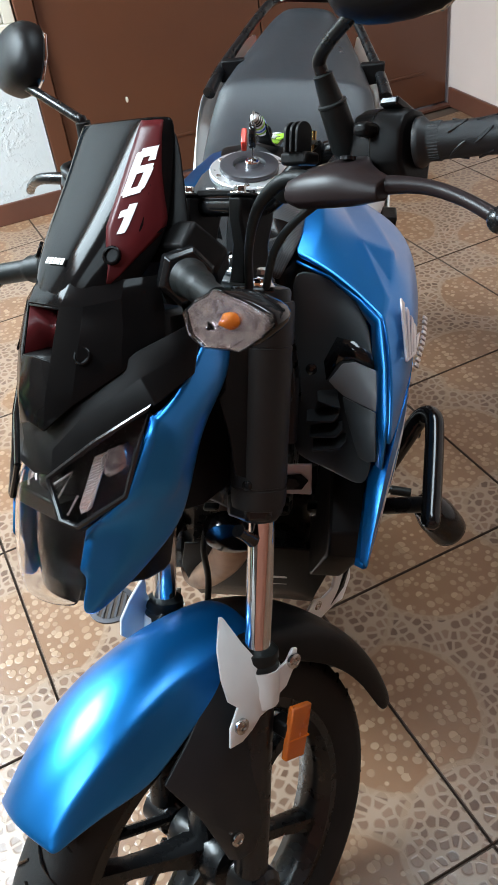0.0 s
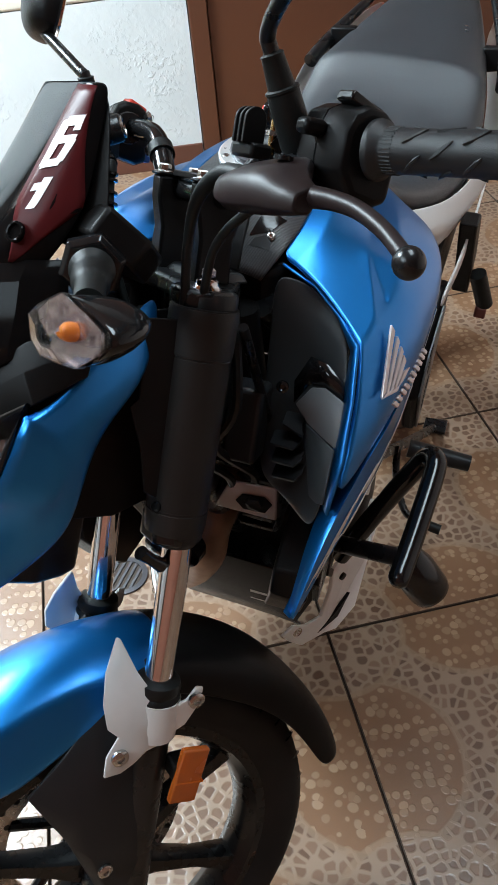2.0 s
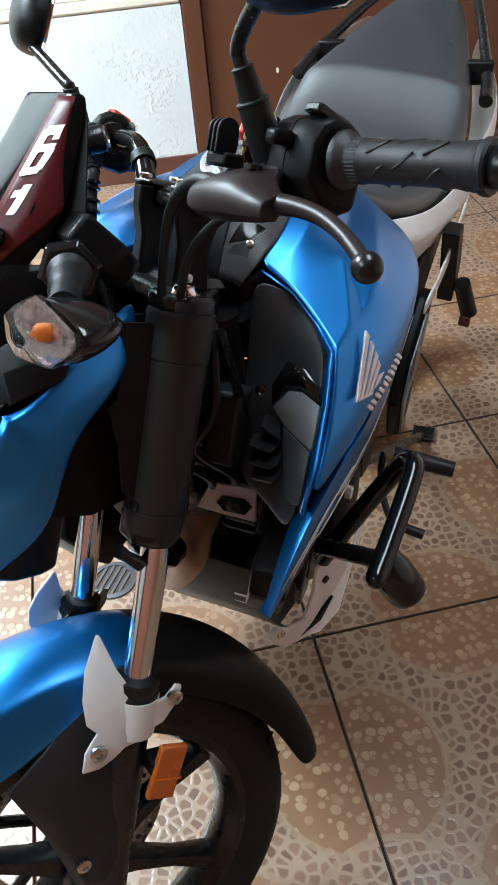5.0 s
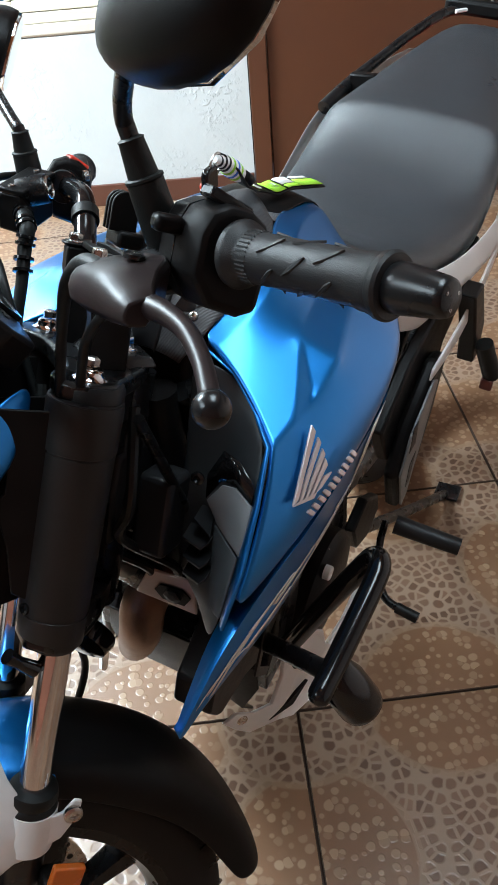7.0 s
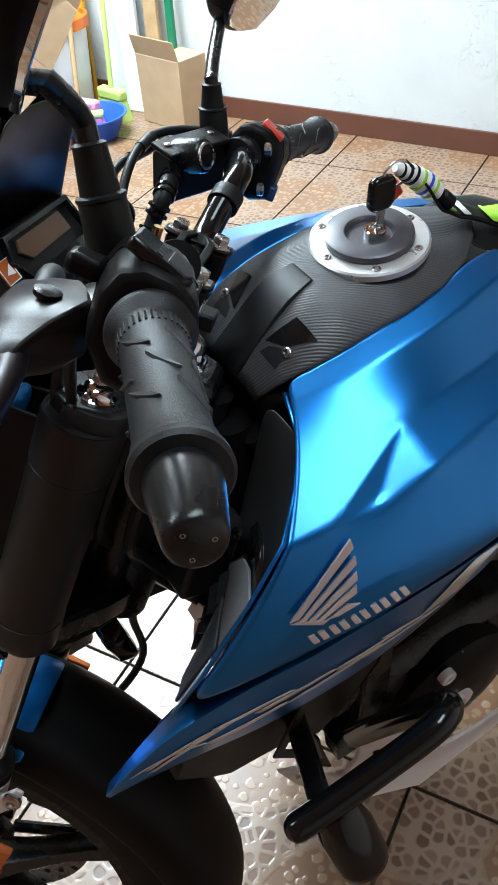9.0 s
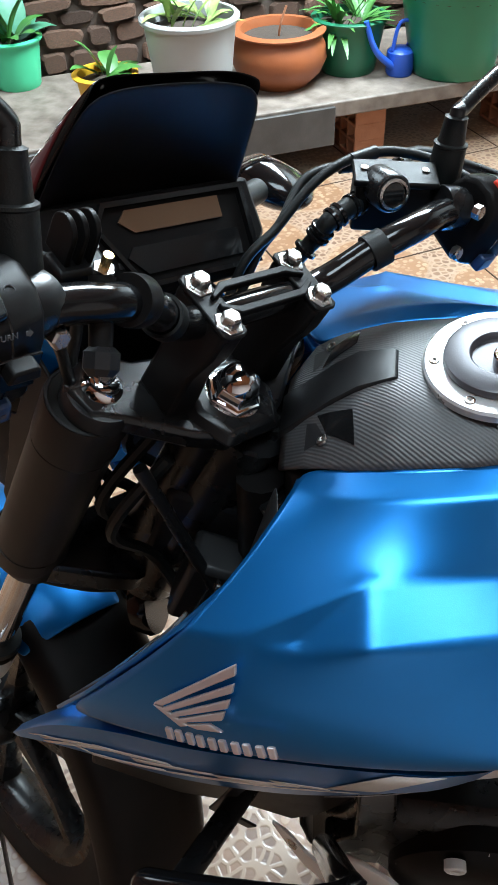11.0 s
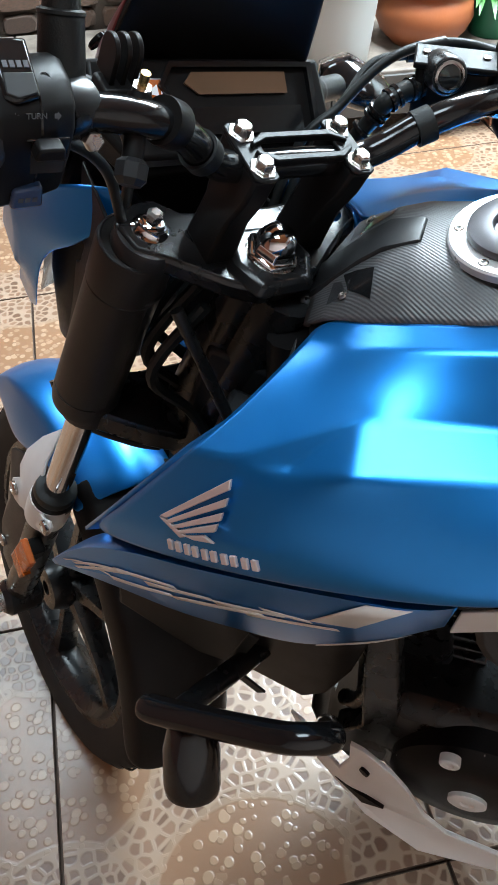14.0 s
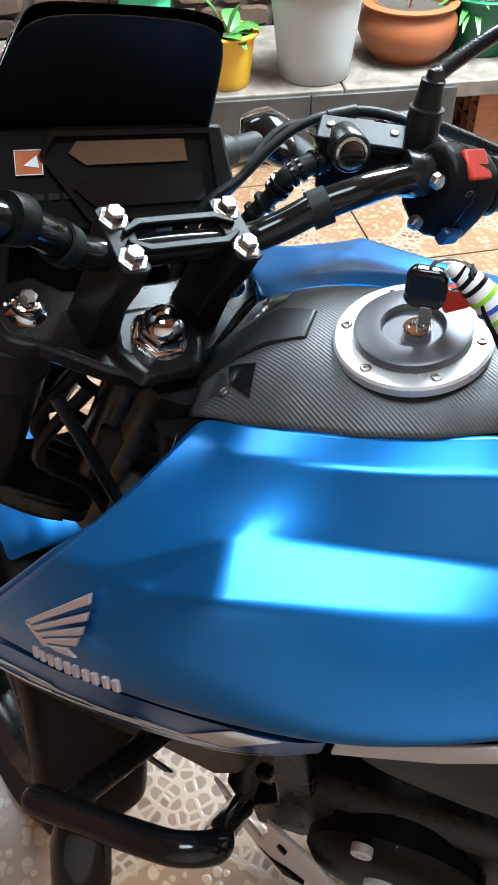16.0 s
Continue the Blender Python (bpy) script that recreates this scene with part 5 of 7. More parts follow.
part("display_lower", prism([(-0.080, -0.024), (0.016, -0.024), (0.030, -0.010), (0.024, -0.003), (-0.080, -0.003)], 0.002, Matrix.Translation((0, 0, -0.0035))), GLOSS, dash, "gloss black lower display", F)
part("display_frame", prism([(-0.095, -0.034), (0.024, -0.034), (0.054, 0.014), (0.042, 0.031), (-0.095, 0.031), (-0.095, 0.027), (0.040, 0.027), (0.050, 0.014), (0.022, -0.030), (-0.090, -0.030), (-0.090, 0.027), (-0.095, 0.027)], 0.005, Matrix.Translation((0, 0, -0.0035))), GLOSS, dash, "raised gloss frame", F)
badge = part("panel_badge", prism([(0.052, 0.002), (0.072, 0.002), (0.070, 0.019), (0.050, 0.019)], 0.0015, Matrix.Translation((0, 0, -0.0035))), ORANGE, dash, "small orange badge with a pale mark", F)
part("badge_rim", tube([(0.052, 0.002, -0.0018), (0.072, 0.002, -0.0018), (0.070, 0.019, -0.0018), (0.050, 0.019, -0.0018), (0.052, 0.002, -0.0018)], 0.0005, 5, smooth=1), DECALW, badge, "", F)
part("badge_mark", prism([(0.054, 0.0065), (0.0655, 0.0085), (0.0545, 0.0150)], 0.0004, Matrix.Translation((0, 0, -0.0019))), DECALW, badge, "", F)
for k in range(3):
    part("panel_key", block(0.0085, 0.0050, 0.0012, Matrix.Translation((0.058 - 0.0115 * k, -0.014, -0.0032))), GREY, dash, "small grey panel key", F, bevel=0.0008)

# ---- motorcycle: front mudguard ----
def guard(angles, profile):
    """profile(angle) gives (x, radius) pairs from one side to the other; angles from the fork line toward the front."""
    rows = []
    for a in angles:
        rows.append([AX + Vector((x, -math.sin(radians(a)) * r, math.cos(radians(a)) * r)) for x, r in profile(a)])
    return rows


def blue_profile(a):
    side = np.interp(a, [-4, 10, 34, 48, 58], [0.312, 0.285, 0.252, 0.288, 0.318])
    k = np.interp(a, [-4, 10, 35, 58], [1.0, 1.0, 1.04, 0.78])
    h = [(0.074 * k, side), (0.070 * k, 0.5 * (side + 0.327)), (0.060 * k, 0.329 - 0.006 * max(0, (a - 30) / 28)), (0.036 * k, 0.345 - 0.016 * max(0, (a - 30) / 28)), (0, 0.352 - 0.018 * max(0, (a - 30) / 28))]
    return h + [(-x, r) for x, r in h[-2::-1]]


mud = part("front_mudguard", net(guard((-4, 4, 14, 26, 36, 46, 53, 57), blue_profile), [(r, c, r + 1, c, 0.5) for r in range(7) for c in (2, 6)]), BLUE, bike, "matte metallic blue front mudguard", S, subsurf=2, thick=0.004, angle=80)


def black_profile(a):
    side = np.interp(a, [-70, -60, -50, -20, 4], [0.306, 0.292, 0.290, 0.286, 0.300])
    h = [(0.071, side), (0.068, 0.325), (0.050, 0.338), (0.02, 0.342), (0, 0.342)]
    return h + [(-x, r) for x, r in h[-2::-1]]


part("mudguard_tail", net(guard((2, -8, -20, -34, -48, -60, -67), black_profile)), BLACK, bike, "matte black rear part of the mudguard", S, subsurf=2, thick=0.004, angle=80)
for s in (1, -1):
    stay = [[(0.060, -0.066, -0.430), (0.080, -0.05, -0.445), (0.090, -0.03, -0.46)], [(0.076, -0.130, -0.515), (0.090, -0.09, -0.52), (0.100, -0.03, -0.53)], [(0.080, -0.168, -0.556), (0.098, -0.11, -0.585), (0.108, -0.035, -0.60)], [(0.092, -0.125, -0.615), (0.108, -0.10, -0.635), (0.110, -0.04, -0.655)], [(0.100, -0.085, -0.690), (0.108, -0.075, -0.690), (0.108, -0.05, -0.690)]]
    part("mudguard_stay", net([[(x * s, y, z) for x, y, z in r] for r in stay]), GREY, bike, "matte charcoal mudguard side stay", S, thick=0.006, bevel=0.002)
    part("stay_screw", lathe([(0.0085, 0), (0.0085, 0.003), (0.006, 0.0045), (0.0035, 0.0045), (0.003, 0.002)], 16, S @ Matrix.Translation((0.109 * s, -0.082, -0.655)) @ Matrix.Rotation(radians(90 * s), 4, "Y")), STEEL, bike, "")
    wing = [[(0.0735, -0.086, -0.379), (0.0750, -0.083, -0.379), (0.0765, -0.081, -0.381)], [(0.0860, -0.099, -0.412), (0.0905, -0.083, -0.410), (0.0945, -0.066, -0.412)], [(0.0990, -0.103, -0.442), (0.1035, -0.080, -0.440), (0.1060, -0.046, -0.440)], [(0.1060, -0.098, -0.468), (0.1100, -0.074, -0.466), (0.1120, -0.036, -0.464)], [(0.1090, -0.086, -0.478), (0.1120, -0.066, -0.482), (0.1130, -0.030, -0.494)], [(0.1110, -0.098, -0.500), (0.1125, -0.074, -0.503), (0.1130, -0.052, -0.500)], [(0.1110, -0.098, -0.525), (0.1120, -0.080, -0.523), (0.1130, -0.064, -0.512)]]
    brk = part("fork_bracket", net([[(x * s, y, z) for x, y, z in r] for r in wing]), ALLOY, bike, "silver-white folded fork bracket", S, thick=0.004, angle=14, bevel=0.0012)
    part("bracket_ear", prism([(-0.030, -0.488), (-0.030, -0.452), (-0.012, -0.446), (-0.002, -0.432), (0.006, -0.434), (0.005, -0.452), (-0.010, -0.478)], 0.004, Matrix.Translation((0.108 * s, 0, 0)) @ Matrix(((0, 0, s, 0), (1, 0, 0, 0), (0, 1, 0, 0), (0, 0, 0, 1)))), ALLOY, brk, "", S, bevel=0.0012)
    part("bracket_collar", lathe([(0.0225, 0.0), (0.0262, 0.0), (0.0270, 0.020), (0.0262, 0.046), (0.0225, 0.046)], 28, Matrix.Translation((0.0905 * s, -0.038, -0.494)), closed=True), ALLOY, brk, "", S)
    for y, z in ((-0.084, -0.500), (-0.002, -0.447)):
        sc = part("bracket_screw", lathe([(0.0095, 0), (0.0095, 0.004), (0.0075, 0.0055), (0.0045, 0.0055), (0.004, 0.003)], 18, S @ Matrix.Translation((0.112 * s, y, z)) @ Matrix.Rotation(radians(90 * s), 4, "Y")), STEEL, brk, "socket screw")
    refl = part("side_reflector", block(0.009, 0.033, 0.068, Matrix.Translation((0.126 * s, -0.005, -0.534)) @ Matrix.Rotation(radians(-8), 4, "X")), ORANGE, bike, "rectangular orange side reflector", S, bevel=0.002)
    part("reflector_bar", block(0.0095, 0.034, 0.002, Matrix.Translation((0.1262 * s, -0.004, -0.542)) @ Matrix.Rotation(radians(-8), 4, "X")), AMBER, refl, "", S)
    part("reflector_mount", block(0.026, 0.022, 0.020, Matrix.Translation((0.112 * s, -0.012, -0.53))), BLACK, refl, "", S, bevel=0.003)
part("brake_caliper", loft([[Vector((x, y, z)) for x, y in ((-0.125, 0.0), (-0.055, 0.0), (-0.055, 0.065), (-0.125, 0.06))] for z in (-0.70, -0.60)]), METALBLACK, bike, "black brake caliper", S, bevel=0.008)

# ---- motorcycle: controls ----
BARL = axis_to((0.2, -0.019, 0.123), (0.3957, 0.0458, 0.1372))
BARR = axis_to((-0.2, -0.019, 0.123), (-0.3957, 0.0458, 0.1372))
SL = S @ Matrix.Translation((-0.0065, -0.018, -0.005))   # switch housings on the bar
SR = S @ Matrix.Translation((0.002, -0.015, -0.008))


def text_mesh(body, size, mat, m, parent, label=""):
    cu = bpy.data.curves.new("writing", "FONT")
    cu.body, cu.size, cu.align_x, cu.align_y, cu.extrude = body, size, "CENTER", "CENTER", 0.0003
    tmp = bpy.data.objects.new("writing", cu)
    me = bpy.data.meshes.new_from_object(tmp)
    bpy.data.objects.remove(tmp)
    bm = bmesh.new()
    bm.from_mesh(me)
    bpy.data.meshes.remove(me)
    return part("writing", bm, mat, parent, label, m, smooth=False)


def grip(m, name_label, d0, d1):
    g = part("grip", lathe([(0.0112, d0 - 0.004), (0.0218, d0 - 0.003), (0.0226, d0), (0.0218, d0 + 0.003), (0.0180, d0 + 0.007), (0.0169, d0 + 0.010), (0.0167, d0 + 0.018), (0.0163, d0 + 0.020), (0.0160, d0 + 0.05), (0.0160, d1 - 0.022), (0.0172, d1 - 0.016), (0.0170, d1 - 0.012), (0.0178, d1 - 0.010), (0.0178, d1 - 0.006), (0.0196, d1 - 0.004), (0.0200, d1), (0.0185, d1 + 0.002), (0.0112, d1 + 0.002)], 40), GRIP, bike, name_label, S @ m)
    for k in range(36):
        a = 2 * math.pi * k / 36
        part("grip_rib", block(0.0011, 0.0011, 0.009, Matrix.Translation((0.0166 * math.cos(a), 0.0166 * math.sin(a), d0 + 0.0145))), GRIP, g, "", S @ m)
    for k in range(3):
        for j in range(5):
            a = 2 * math.pi * (j + 0.5 * (k % 2)) / 5
            q = Matrix.Rotation(a, 4, "Z") @ Matrix.Translation((0.0163, 0, d0 + 0.036 + k * 0.0235)) @ Matrix.Rotation(radians(40), 4, "X")
            part("grip_rib", loft([[q @ Vector((h, w * y, z)) for h, y in ((-0.001, -1), (0.0004, -0.5), (0.0004, 0.5), (-0.001, 1))] for w, z in ((0.0004, -0.0100), (0.0020, -0.004), (0.0020, 0.004), (0.0004, 0.0100))]), GRIP, g, "", S @ m)
    weight = part("bar_weight", lathe([(0.0135, d1 + 0.002), (0.0146, d1 + 0.004), (0.0144, d1 + 0.010), (0.0116, d1 + 0.034), (0.0106, d1 + 0.0375), (0.0088, d1 + 0.0388), (0.0, d1 + 0.0390)], 32), METALBLACK, bike, "black tapered bar-end weight", S @ m)
    for a in (0.6, 2.7, 4.8):
        part("weight_hole", lathe([(0.0010, 0.0), (0.0010, 0.0003), (0.0006, 0.0003), (0.0005, -0.0003), (0.0, -0.0003)], 10, Matrix.Translation((0.006 * math.cos(a), 0.006 * math.sin(a), d1 + 0.0388))), STEEL, weight, "", S @ m)
    return g


grip(BARL, "black rubber grip with slanted grooves", 0.047, 0.1675)
grip(BARR, "black rubber throttle grip with slanted grooves", 0.050, 0.170)


SECTION = [(-0.026, 0.010), (-0.020, 0.024), (-0.008, 0.030), (0.008, 0.029), (0.020, 0.0215), (0.0255, 0.008), (0.026, -0.012), (0.024, -0.036), (0.012, -0.041), (-0.012, -0.037), (-0.026, -0.018)]


def housing(s, x0, x1, k, label):
    """Two-part switch housing clamped round the bar, flat toward the rider."""
    rings = []
    for x, w in ((x0, 0.86), (x0 + 0.004, 0.98), (x0 * 0.5 + x1 * 0.5, 1.02), (x1 - 0.004, 1.0), (x1, 0.88)):
        yb = -0.008 + (x - 0.17) * 0.225
        rings.append([Vector((x * s, yb + y * w * k, 0.130 + z * w * k)) for y, z in SECTION])
    h = part("switch_housing", loft(rings), BLACK, bike, label, SL if s > 0 else SR, bevel=0.004)
    xm = x0 * 0.55 + x1 * 0.45
    yb = -0.008 + (xm - 0.17) * 0.225
    part("housing_seam", loft([[Vector(((xm + d) * s, yb + y * w * k, 0.130 + z * w * k)) for y, z in SECTION] for d, w in ((-0.0006, 1.0), (-0.0006, 1.026), (0.0006, 1.026), (0.0006, 1.0))]), GLOSS, h, "", SL if s > 0 else SR)
    return h


sw = housing(1, 0.199, 0.249, 1.0, "matte black left switch housing with lamp and turn switches")
tilt = SL @ Matrix.Translation((0.2305, 0.0060, 0.1590)) @ Matrix.Rotation(radians(-20), 4, "X") @ Matrix.Scale(1.15, 4)
dim = part("dimmer_switch", loft([[Vector((x, y, z)) for x, y in ((-0.0085, -0.016), (0.0085, -0.016), (0.0095, 0.012), (0.004, 0.015), (-0.008, 0.012))] for z in (-0.003, 0.004)]), GLOSS, sw, "gloss black dimmer rocker with grey print", tilt, bevel=0.002)
part("rocker_face", loft([[Vector((x, y, z)) for x, y in ((-0.007, 0.001), (0.007, 0.001), (0.008, 0.011), (0.003, 0.0135), (-0.0065, 0.011))] for z in (0.0035, 0.0048)]), GREY, dim, "grey lower half of the rocker", tilt, bevel=0.001)
bm = bmesh.new()
for k in range(4):
    block(0.0022, 0.0034, 0.0004, Matrix.Translation((-0.0048 + 0.0032 * k, -0.003, 0.0042)), bm)
part("rocker_print", bm, CAPM, dim, "faint grey print as plain bars", tilt, smooth=False)
bm = tube([(-0.0135 + 0.0024 * math.cos(a), 0.001 + 0.0024 * math.sin(a), 0.0004) for a in [2 * math.pi * i / 10 for i in range(11)]], 0.00035, 5, smooth=1)
part("lamp_symbol", bm, PRINT, sw, "small grey lamp symbol", tilt)
FACE = SL @ Matrix.Translation((0.2250, 0.0262, 0.1508)) @ Matrix.Rotation(radians(180), 4, "Z") @ Matrix.Rotation(radians(66), 4, "X")
text_mesh("TURN", 0.0042, PRINT, FACE, sw, "small grey word TURN")
for d in (1, -1):
    part("arrow_print", prism([(0.0095 * d, -0.0012), (0.0095 * d, 0.0012), (0.0112 * d, 0.0012), (0.0112 * d, 0.0022), (0.0132 * d, 0.0), (0.0112 * d, -0.0022), (0.0112 * d, -0.0012)], 0.0003, FACE), PRINT, sw, "small grey arrow", smooth=False)
part("switch_slot", block(0.034, 0.002, 0.024, Matrix.Translation((0.2235, 0.0300, 0.128))), GLOSS, sw, "dark slot of the turn switch", SL, bevel=0.0008)
part("turn_switch", loft([[Vector((0.219 + x, 0.031 + y, 0.136 + z)) for x, z in ((-0.009, -0.004), (0.009, -0.004), (0.007, 0.004), (-0.007, 0.004))] for y in (-0.002, 0.008)]), BLACK, sw, "black turn-signal slider", SL, bevel=0.0015)
part("horn_button", loft([[Vector((0.2255 + x, 0.029 + y, 0.101 + z)) for x, z in ((-0.010, -0.007), (0.009, -0.008), (0.009, 0.007), (-0.008, 0.008))] for y in (-0.004, 0.005)]), SWBLUE, sw, "dark blue horn button with pale print", SL, bevel=0.002)
bm = bmesh.new()
for k in range(3):
    block(0.0028, 0.0004, 0.003, Matrix.Translation((0.2215 + 0.004 * k, 0.0342, 0.1005)), bm)
part("horn_print", bm, PRINT, sw, "pale print as plain bars", SL, smooth=False)
part("flash_lever", block(0.016, 0.020, 0.012, Matrix.Translation((0.222, -0.030, 0.140))), BLACK, sw, "", SL, bevel=0.004)

# clutch lever and perch
perch = part("lever_perch", loft([[Vector(p) for p in r] for r in (
    [(0.164, -0.016, 0.140), (0.164, -0.022, 0.106), (0.192, -0.020, 0.106), (0.192, -0.014, 0.140)],
    [(0.164, -0.040, 0.124), (0.164, -0.042, 0.096), (0.206, -0.040, 0.094), (0.206, -0.038, 0.118)],
    [(0.170, -0.058, 0.109), (0.170, -0.060, 0.084), (0.230, -0.058, 0.082), (0.230, -0.055, 0.103)],
    [(0.178, -0.074, 0.100), (0.178, -0.074, 0.086), (0.232, -0.072, 0.084), (0.232, -0.070, 0.097)])]), METALBLACK, bike, "black clutch lever perch", S, subsurf=1, bevel=0.003)
part("perch_boot", loft([[Vector((x, y0 + (y1 - y0) * a, z0 + (z1 - z0) * b)) for a, b in ((0, 0.30), (0.03, 0.52), (0.12, 0.68), (0.50, 0.88), (0.90, 1.0), (1.0, 0.90), (1.0, 0.35), (0.8, 0.05), (0.25, 0.0), (0.04, 0.12))] for x, y0, y1, z0, z1 in (
    (0.157, -0.088, -0.070, 0.074, 0.092), (0.160, -0.092, -0.064, 0.070, 0.098), (0.172, -0.094, -0.054, 0.066, 0.106), (0.190, -0.094, -0.044, 0.066, 0.1115), (0.208, -0.092, -0.038, 0.067, 0.1135), (0.220, -0.090, -0.042, 0.068, 0.1125), (0.230, -0.087, -0.051, 0.069, 0.106), (0.244, -0.084, -0.058, 0.071, 0.099), (0.255, -0.081, -0.061, 0.0725, 0.095), (0.257, -0.080, -0.062, 0.074, 0.093))]), BOOTM, perch, "satin black boot over the lever joint, reddish sheen in its colour", S, angle=50, bevel=0.0012)
lever = part("clutch_lever", tube([(0.236, -0.067, 0.085), (0.252, -0.063, 0.0865), (0.275, -0.058, 0.0865), (0.300, -0.055, 0.083), (0.330, -0.056, 0.074), (0.358, -0.060, 0.0625)], [0.0088, 0.0085, 0.0072, 0.0064, 0.0060, 0.0062], 12), BOOTM, bike, "black curved clutch lever with ball end", S)
bm = bmesh.new()
bmesh.ops.create_uvsphere(bm, u_segments=20, v_segments=14, radius=0.0108)
part("lever_ball", bm, METALBLACK, lever, "", S @ Matrix.Translation((0.3655, -0.0615, 0.0590)))
part("pivot_bolt", lathe([(0.0075, 0), (0.0075, 0.003), (0.004, 0.004)], 14, Matrix.Translation((0.2105, -0.0645, 0.1085))), METALBLACK, perch, "", S)
part("clamp_boss", lathe([(0.0115, 0.0), (0.0165, 0.0), (0.0172, 0.003), (0.0172, 0.017), (0.0165, 0.020), (0.0115, 0.020)], 28), METALBLACK, perch, "", S @ BARL @ Matrix.Translation((0, 0, -0.028)))
part("perch_bolt", lathe([(0.006, 0), (0.006, 0.005), (0.0045, 0.006)], 6, S @ Matrix.Translation((0.174, -0.010, 0.112)) @ Matrix.Rotation(radians(-70), 4, "X")), STEEL, perch, "zinc-plated bolt", smooth=False)
part("clutch_cable", tube([(0.185, -0.073, 0.091), (0.150, -0.080, 0.092), (0.118, -0.082, 0.070), (0.098, -0.076, 0.030), (0.092, -0.068, -0.03), (0.07, -0.055, -0.10), (0.04, -0.03, -0.18)], [0.0085, 0.0075, 0.006, 0.0045, 0.0045, 0.0045, 0.0045], 12), RUBBER, bike, "black clutch cable with rubber boot", S)
part("switch_cable", tube([(0.215, -0.015, 0.10), (0.17, -0.05, 0.075), (0.125, -0.062, 0.035), (0.10, -0.055, -0.02), (0.06, -0.04, -0.10)], 0.0042, 10), RUBBER, bike, "black switch cable", S)


def mirror(s, base, top, elbow, mount, label):
    b, t = Vector(base), Vector(top)
    L = (t - b).length
    boot = part("mirror_boot", lathe([(0.0105, -0.008), (0.0128, -0.004), (0.0140, 0.002), (0.0128, L * 0.60), (0.0136, L * 0.615), (0.0134, L * 0.64), (0.0108, L * 0.655), (0.0088, L * 0.99), (0.0093, L * 1.01), (0.0065, L * 1.03)], 28, axis_to(b, t)), RUBBER, bike, "black two-step rubber mirror boot", S)
    stem = part("mirror_stem", tube([b, t, elbow[0], elbow[1], mount], 0.0062, 14), METALBLACK, bike, "black bent mirror stem", S)
    M = Vector(mount)
    turn = Matrix.Translation(M) @ Matrix.Rotation(radians(12 * s), 4, "Z") @ Matrix.Rotation(radians(-8), 4, "X")
    shape = [(-0.030, 0.004), (-0.012, -0.008), (0.02, -0.012), (0.070, -0.008), (0.102, 0.018), (0.110, 0.045), (0.098, 0.070), (0.060, 0.082), (0.012, 0.082), (-0.020, 0.066), (-0.034, 0.036)]
    c = (0.04, 0.036)
    rings = []
    for k, y in ((0.94, 0.016), (1.0, 0.012), (1.0, 0.0), (0.95, -0.010), (0.80, -0.019), (0.45, -0.026), (0.06, -0.028)):
        rings.append([turn @ Vector(((c[0] + (x - c[0]) * k) * s, y, c[1] + (z - c[1]) * k)) for x, z in shape])
    head = part("mirror_head", loft(rings), BLACK, bike, label, S, subsurf=1)
    part("mirror_glass", loft([[turn @ Vector(((c[0] + (x - c[0]) * 0.90) * s, y, c[1] + (z - c[1]) * 0.90)) for x, z in shape] for y in (0.013, 0.0175)]), MIRROR, head, "mirror glass", S, bevel=0.001)


mirror(1, (0.184, -0.036, 0.122), (0.1815, -0.070, 0.180), ((0.1835, -0.0775, 0.192), (0.203, -0.086, 0.204)), (0.240, -0.097, 0.220), "black rear-view mirror with angular shell")
mirror(-1, (-0.2115, -0.052, 0.116), (-0.2060, -0.072, 0.166), ((-0.2120, -0.0750, 0.171), (-0.245, -0.0840, 0.188)), (-0.300, -0.0960, 0.214), "black rear-view mirror with angular shell")

# action-camera mount on the bar
mount = part("camera_mount", lathe([(0.0115, 0.0), (0.0148, 0.0), (0.0152, 0.002), (0.0152, 0.013), (0.0148, 0.015), (0.0115, 0.015)], 28), BLACK, bike, "black camera mount clamped to the bar", S @ axis_to((0.115, -0.018, 0.112), (0.14, -0.013, 0.126)))
for k in range(3):
    tab = [(0.010 * math.cos(a), 0.018 + 0.010 * math.sin(a)) for a in [math.pi * i / 10 for i in range(11)]] + [(-0.010, 0.0), (0.010, 0.0)]
    part("mount_tab", prism(tab, 0.0034, Matrix.Translation((0.146 - 0.0075 * k, -0.056, 0.118)) @ Matrix.Rotation(radians(90), 4, "Y") @ Matrix.Rotation(radians(90), 4, "Z")), BLACK, mount, "", S, bevel=0.0006)
part("mount_arm", block(0.034, 0.020, 0.012, Matrix.Translation((0.138, -0.050, 0.113))), BLACK, mount, "", S, bevel=0.003)
part("mount_screw", rod((0.137, -0.031, 0.140), (0.137, -0.031, 0.112), 0.003, 12), BRASS, mount, "brass threaded screw", S)
part("mount_nut", lathe([(0.0062, 0), (0.0062, 0.004)], 6, Matrix.Translation((0.137, -0.031, 0.127))), STEEL, mount, "", S, smooth=False)
part("mount_pin", rod((0.138, -0.029, 0.126), (0.150, 0.001, 0.100), 0.0075, 16, r2=0.0065), BLACK, mount, "", S)
part("mount_knob", lathe([(0.007, 0), (0.0105, 0.003), (0.0105, 0.012), (0.007, 0.016)], 8, axis_to(S @ Vector((0.148, -0.002, 0.103)), S @ Vector((0.156, 0.016, 0.086)))), GREY, mount, "", smooth=False)
part("bar_band", lathe([(0.0118, 0), (0.0138, 0), (0.0138, 0.014), (0.0118, 0.014)], 40, axis_to((-0.098, -0.0185, 0.098), (-0.135, -0.014, 0.123)), closed=True), RUBBER, bike, "black ribbed band on the bar", S)
